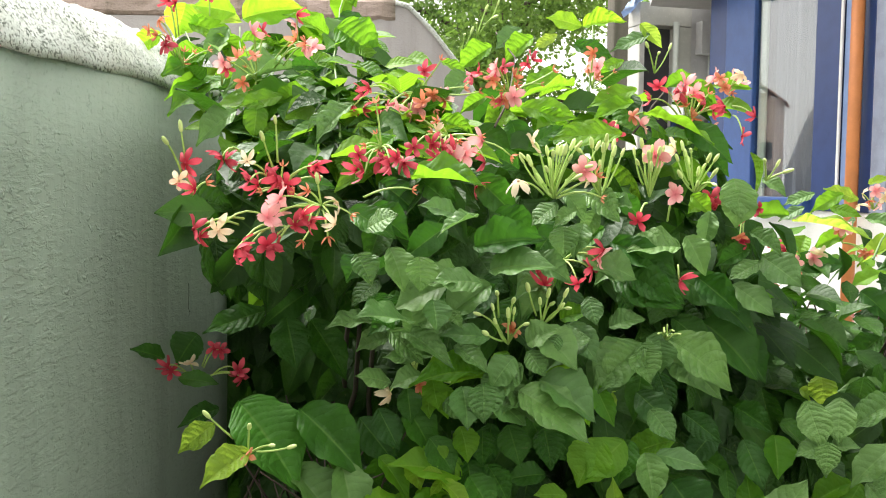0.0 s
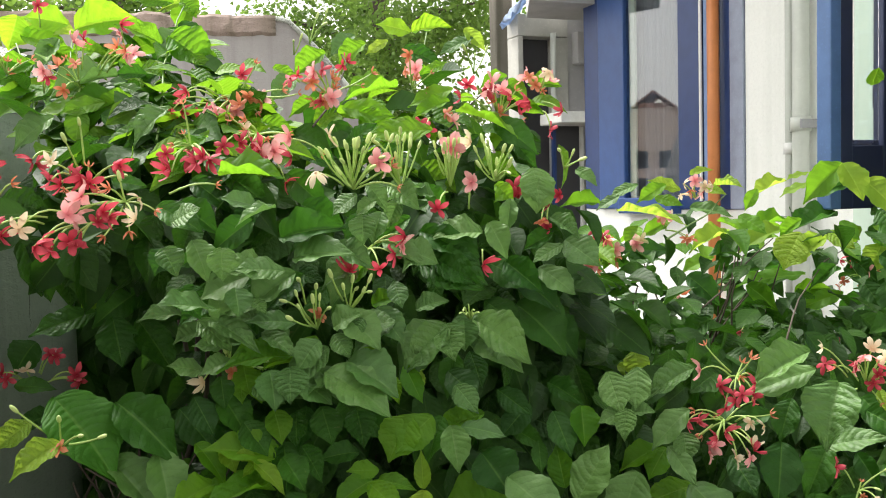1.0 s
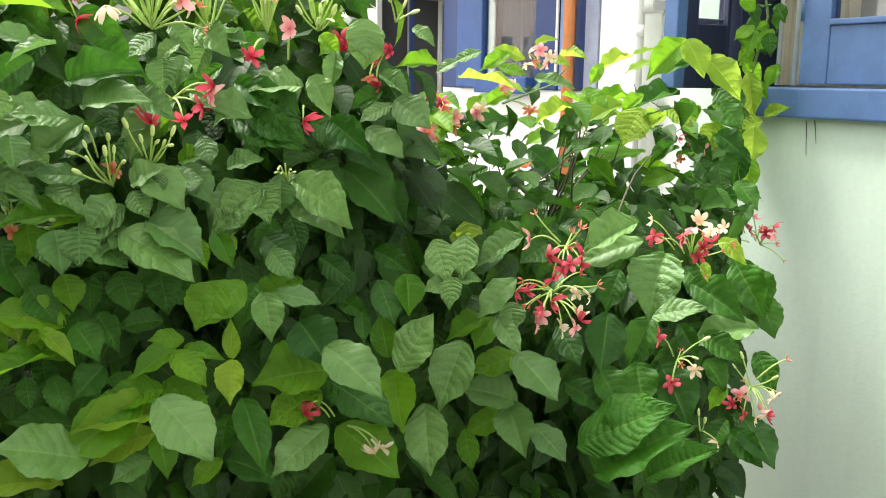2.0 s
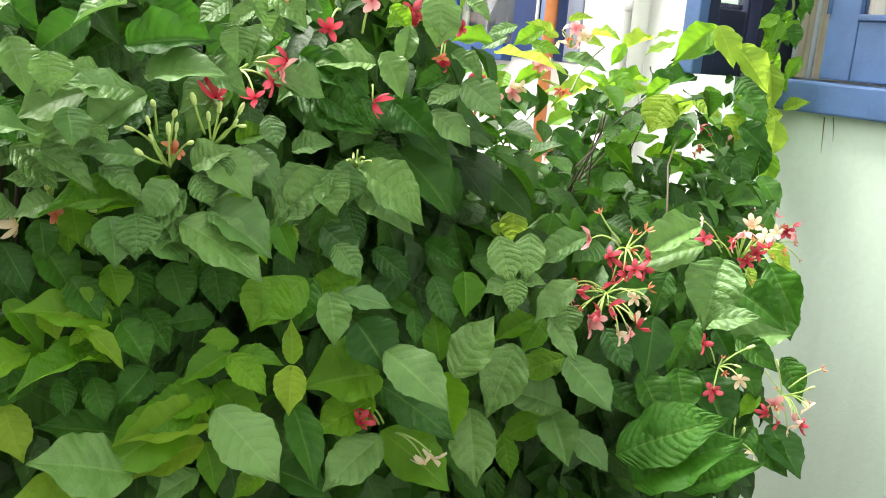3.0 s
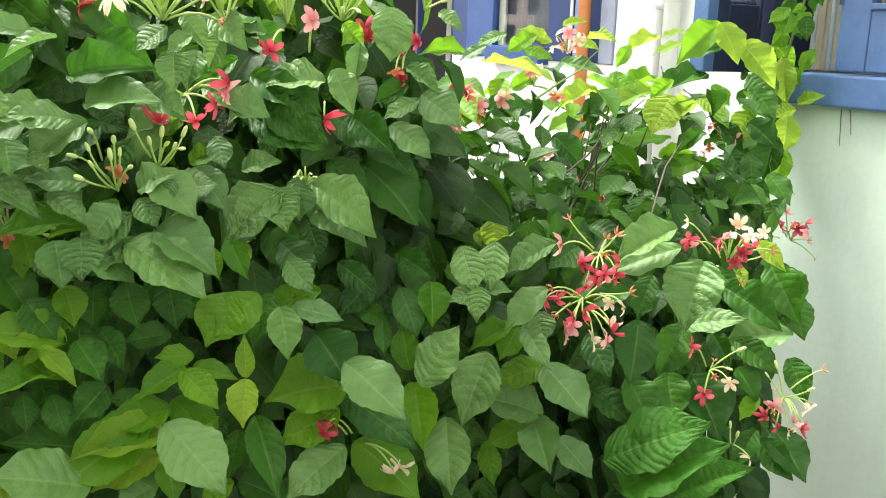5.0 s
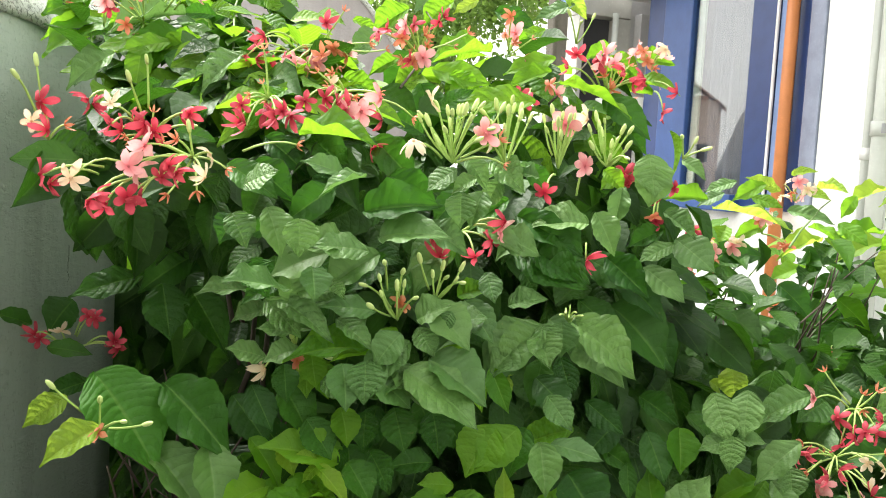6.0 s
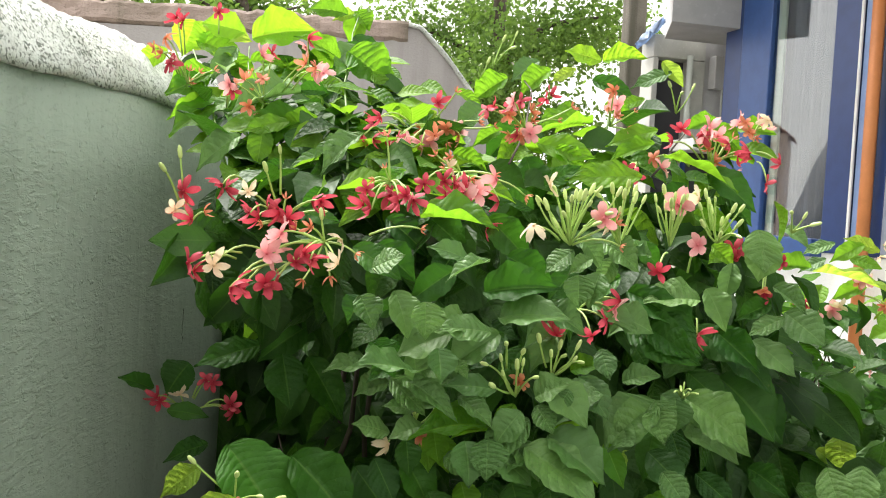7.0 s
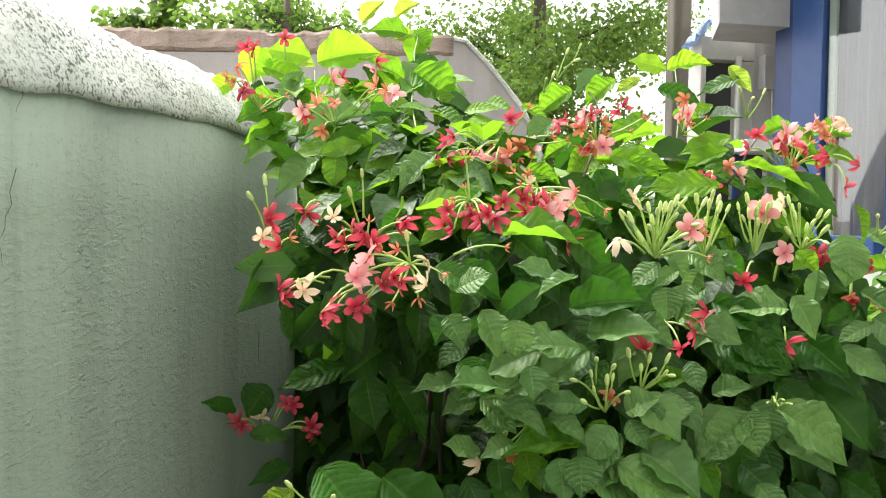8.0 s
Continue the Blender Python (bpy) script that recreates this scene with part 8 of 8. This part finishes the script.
c = cluster((1.133, 1.500, 1.362))
floret(c, (1.112, 1.478, 1.380), (-0.61, -0.75, 0.27), RED)
floret(c, (1.123, 1.467, 1.371), (-0.81, -0.53, 0.26), RED)
floret(c, (1.122, 1.455, 1.365), (0.34, -0.58, -0.74), ORANGE_PETAL)
c = cluster((0.918, 1.280, 1.428))
floret(c, (0.850, 1.253, 1.457), (-0.75, -0.63, -0.20), RED)
floret(c, (0.858, 1.257, 1.446), (0.24, -0.60, -0.76), RED)
floret(c, (0.908, 1.255, 1.437), (0.74, -0.67, 0.05), RED)
floret(c, (0.920, 1.251, 1.445), (-0.85, -0.52, 0.04), RED)
floret(c, (0.881, 1.231, 1.408), (-0.06, -0.62, -0.78), ORANGE_PETAL)
floret(c, (0.903, 1.259, 1.400), (-0.71, -0.70, 0.03), RED)
c = cluster((1.192, 1.540, 1.322))
floret(c, (1.180, 1.519, 1.343), (-0.64, -0.76, 0.11), PINK)
floret(c, (1.172, 1.511, 1.328), (0.10, -0.61, -0.78), ORANGE_PETAL)
floret(c, (1.124, 1.509, 1.314), (-0.36, -0.58, -0.73), ORANGE_PETAL)
floret(c, (1.120, 1.515, 1.320), (-0.70, -0.68, 0.22), PINK)
floret(c, (1.133, 1.502, 1.309), (0.70, -0.63, 0.34), ORANGE_PETAL)
c = cluster((1.371, 1.640, 1.369))
floret(c, (1.347, 1.620, 1.393), (-0.74, -0.66, -0.15), ORANGE_PETAL)
floret(c, (1.336, 1.593, 1.402), (-0.63, -0.71, 0.32), PINK)
floret(c, (1.366, 1.621, 1.396), (-0.60, -0.75, 0.29), CREAM_PETAL)
floret(c, (1.410, 1.612, 1.350), (-0.23, -0.60, -0.76), ORANGE_PETAL)
floret(c, (1.408, 1.623, 1.350), (-0.82, -0.52, -0.24), ORANGE_PETAL)
c = cluster((1.474, 1.680, 1.430))
floret(c, (1.439, 1.635, 1.468), (-0.55, -0.82, -0.12), PINK)
floret(c, (1.449, 1.659, 1.459), (0.85, -0.52, -0.10), CREAM_PETAL)
floret(c, (1.469, 1.644, 1.455), (-0.62, -0.79, -0.02), CREAM_PETAL)
floret(c, (1.446, 1.660, 1.447), (0.01, -0.62, -0.79), ORANGE_PETAL)
floret(c, (1.431, 1.661, 1.462), (0.82, -0.57, -0.07), CREAM_PETAL)
floret(c, (1.478, 1.662, 1.444), (0.76, -0.56, -0.33), PINK)
floret(c, (1.484, 1.636, 1.455), (0.75, -0.65, 0.11), CREAM_PETAL)
floret(c, (1.424, 1.661, 1.439), (0.33, -0.58, -0.74), CREAM_PETAL)
c = cluster((1.283, 1.600, 1.338))
floret(c, (1.248, 1.560, 1.350), (-0.81, -0.56, 0.16), PINK)
floret(c, (1.253, 1.551, 1.357), (-0.34, -0.58, -0.74), CREAM_PETAL)
c = cluster((1.672, 1.720, 1.109))
floret(c, (1.596, 1.679, 1.128), (-0.76, -0.64, 0.13), PINK)
floret(c, (1.616, 1.685, 1.136), (-0.74, -0.61, -0.28), PINK)
floret(c, (1.666, 1.698, 1.105), (0.26, -0.60, -0.76), CREAM_PETAL)
floret(c, (1.650, 1.695, 1.111), (0.85, -0.53, -0.03), CREAM_PETAL)
floret(c, (1.581, 1.671, 1.141), (-0.68, -0.48, -0.55), RED)
floret(c, (1.881, 1.702, 1.089), (0.79, -0.48, -0.39), RED)
c = cluster((1.391, 1.700, 1.204))
floret(c, (1.416, 1.655, 1.228), (0.73, -0.52, 0.45), PINK)
floret(c, (1.426, 1.652, 1.235), (0.06, -0.62, -0.78), ORANGE_PETAL)
c = cluster((0.746, 1.180, 1.285))
bud(c, (0.719, 1.135, 1.303), 0.5)
bud(c, (0.736, 1.158, 1.307), 0.5)
bud(c, (0.741, 1.152, 1.300), 0.5)
bud(c, (0.721, 1.131, 1.298), 0.5)
bud(c, (0.740, 1.135, 1.299), 0.5)
bud(c, (0.722, 1.154, 1.297), 0.5)
bud(c, (0.740, 1.155, 1.295), 0.5)
c = cluster((0.187, 1.680, 1.160))
floret(c, (0.217, 1.644, 1.214), (-0.13, -0.90, 0.42), RED)
floret(c, (0.226, 1.632, 1.212), (-0.21, -0.93, 0.29), RED)
floret(c, (0.146, 1.644, 1.187), (0.73, -0.50, -0.46), RED)
floret(c, (0.151, 1.658, 1.177), (0.10, -0.97, 0.20), RED)
floret(c, (0.178, 1.662, 1.187), (0.20, -0.61, -0.77), CREAM_PETAL)
floret(c, (0.254, 1.635, 1.177), (0.09, -0.84, 0.54), RED)
floret(c, (0.259, 1.643, 1.166), (0.86, -0.52, -0.03), RED)
floret(c, (0.251, 1.655, 1.165), (0.12, -0.61, -0.78), RED)
c = cluster((0.240, 1.220, 1.164))
bud(c, (0.262, 1.170, 1.187))
bud(c, (0.284, 1.183, 1.180))
bud(c, (0.240, 1.196, 1.202))
bud(c, (0.195, 1.196, 1.218))
floret(c, (0.239, 1.196, 1.169), (0.74, -0.63, -0.22), ORANGE_PETAL)
c = cluster((0.821, 1.180, 0.957))
floret(c, (0.751, 1.137, 0.998), (-0.78, -0.62, 0.11), RED)
floret(c, (0.764, 1.151, 1.003), (-0.51, -0.53, -0.68), RED)
floret(c, (0.847, 1.142, 0.924), (0.20, -0.61, -0.77), CREAM_PETAL)
floret(c, (0.852, 1.133, 0.934), (-0.48, -0.48, -0.74), CREAM_PETAL)
shoot([(1.322, 1.243, 1.195), (1.550, 1.464, 1.235), (1.848, 1.711, 1.280), (1.924, 1.691, 1.322)], BARK)
shoot([(0.374, 1.390, 1.534), (0.410, 1.678, 1.676), (0.458, 1.912, 1.797), (0.505, 2.091, 1.898)], GREEN_STEM)
shoot([(0.225, 1.408, 1.505), (0.217, 1.539, 1.568), (0.198, 1.718, 1.663), (0.179, 1.831, 1.730)], GREEN_STEM)
shoot([(0.253, 1.618, 1.615), (0.266, 1.711, 1.668), (0.271, 1.846, 1.746)], GREEN_STEM)
shoot([(0.599, 1.415, 1.556), (0.677, 1.569, 1.625), (0.735, 1.709, 1.696), (0.741, 1.833, 1.759)], BARK)
shoot([(0.815, 1.414, 1.552), (0.882, 1.482, 1.599), (0.972, 1.576, 1.660)], BARK)
shoot([(0.791, 1.527, 1.613), (0.880, 1.707, 1.717), (0.938, 1.833, 1.781)], GREEN_STEM)
shoot([(1.348, 1.491, 1.229), (1.513, 1.604, 1.276), (1.603, 1.596, 1.346)], BARK)
shoot([(2.001, 1.572, 1.216), (2.027, 1.622, 1.321), (1.940, 1.679, 1.462), (1.901, 1.698, 1.500)], GREEN_STEM)
shoot([(1.089, 1.227, 1.376), (1.470, 1.625, 1.402), (1.495, 1.610, 1.438)], GREEN_STEM)

# woody stems inside the creeper and thin vines over its face
r = random.Random(21)
for k in range(14):
    x = r.uniform(0.4, 1.0)
    p = Vector((x, 1.8 + r.uniform(-0.15, 0.2), 0.0))
    pts = [p.copy()]
    for step in range(7):
        p += Vector((r.gauss(0, 0.04), r.gauss(-0.01, 0.03), 0.18))
        pts.append(p.copy())
    part("stem", tube(pts, r.uniform(0.008, 0.014), 7, None, 0.004), BARK, creeper, "", True)
for k in range(46):
    p = Vector((0.36 + r.gauss(0, 0.10), 1.42 + r.uniform(-0.06, 0.2), r.uniform(0.7, 1.0)))
    way = Vector((r.gauss(0, 0.5), r.gauss(-0.2, 0.3), 1.0)).normalized()
    bm = tube([p, p + way * 0.08, p + way * 0.15 + Vector((r.gauss(0, 0.03), 0, r.gauss(0, 0.02)))], 0.0022, 5, None, 0.001)
    part("twig", bm, TWIG, creeper, "", True)
for k in range(16):                   # thin branches of the shrub further back
    p = Vector((r.uniform(1.25, 1.8), r.uniform(1.75, 1.98), r.uniform(0.75, 0.95)))
    pts = [p.copy()]
    lean = Vector((r.gauss(0, 0.04), r.gauss(-0.02, 0.02), 0.09))
    for step in range(5):
        p += lean + Vector((r.gauss(0, 0.015), r.gauss(0, 0.012), 0))
        pts.append(p.copy())
    part("branch", tube(pts, 0.0038, 6, None, 0.0012), TWIG, creeper, "", True)

# ivy-like climber at the open casement
climber = tagged(new("climber"), "small green climber trailing over the open casement", "plant")
r = random.Random(31)
pts = [Vector((2.10, 1.72, 1.30)), Vector((2.09, 1.69, 1.42)), Vector((2.10, 1.66, 1.56)), Vector((2.08, 1.68, 1.72)), Vector((2.10, 1.65, 1.9)), Vector((2.08, 1.66, 2.1))]
part("vine", tube(pts, 0.004, 7, None, 0.002), GREEN_STEM, climber, "", True)
for k in range(70):
    t = r.random() * 4.99
    p = pts[int(t)].lerp(pts[int(t) + 1], t % 1) + Vector((r.gauss(-0.01, 0.02), r.gauss(0.0, 0.035), r.gauss(0, 0.02)))
    ob = new("leaf", LEAVES[r.choice((LEAF, LEAF_BRIGHT, LEAF_BRIGHT)).name][r.randrange(5)])
    ob.parent = climber
    ob.matrix_basis = aim(p, (r.gauss(-0.2, 0.6), r.gauss(-0.2, 0.6), r.gauss(-0.6, 0.5)), (r.gauss(-0.8, 0.3), -0.8, r.gauss(0.5, 0.4)), r.uniform(0.035, 0.065))


# ---- trees behind the walls ----
def tree(at, height, spread, crown_low, leaves, size, seed, label):
    r = random.Random(seed)
    ob = tagged(new("tree"), label, "tree")
    at = Vector(at)
    top = at + Vector((0, 0, height))
    bm = tube([at, at + Vector((0.1, 0.05, height * 0.3)), at + Vector((0.0, 0.1, height * 0.6)), top - Vector((0, 0, 0.3))], height * 0.03, 10, end_radius=height * 0.008)
    limbs = []
    for k in range(16):
        a, z = r.uniform(0, 6.283), r.uniform(crown_low * 0.8, height * 0.85)
        reach = spread * r.uniform(0.5, 1.0)
        start = at + Vector((0, 0, z))
        end = start + Vector((math.cos(a) * reach, math.sin(a) * reach, reach * r.uniform(0.1, 0.6)))
        tube([start, start.lerp(end, 0.5) + Vector((0, 0, 0.12)), end], height * 0.010, 6, bm, height * 0.002)
        limbs.append((start, end))
    part("trunk", bm, BARK, ob, "", True)
    crown = LeafMass(3, 2)
    for k in range(leaves):
        start, end = limbs[r.randrange(16)]
        p = start.lerp(end, r.uniform(0.25, 1.08)) + Vector((r.gauss(0, 1), r.gauss(0, 1), r.gauss(0, 0.8))) * spread * 0.13
        crown.add(aim(p, (r.gauss(0, 1), r.gauss(0, 1), r.gauss(-0.4, 0.6)), (r.gauss(0, 1), r.gauss(0, 1), r.gauss(0.5, 0.8)), size * r.uniform(0.6, 1.3)), r.randrange(5))
    tagged(crown.done("crown", FAR_LEAF, ob), kind="stuff")
    return ob


tree((3.75, 11.0, 0), 5.8, 1.9, 2.4, 30000, 0.066, 3, "leafy green tree behind the plot wall")
tree((0.9, 14.5, 0), 5.3, 1.5, 2.8, 4500, 0.12, 8, "bushy green tree far behind the plot wall")
tree((-1.1, 15.5, 0), 5.4, 0.9, 3.9, 1500, 0.14, 13, "sparse green tree far behind the boundary wall")
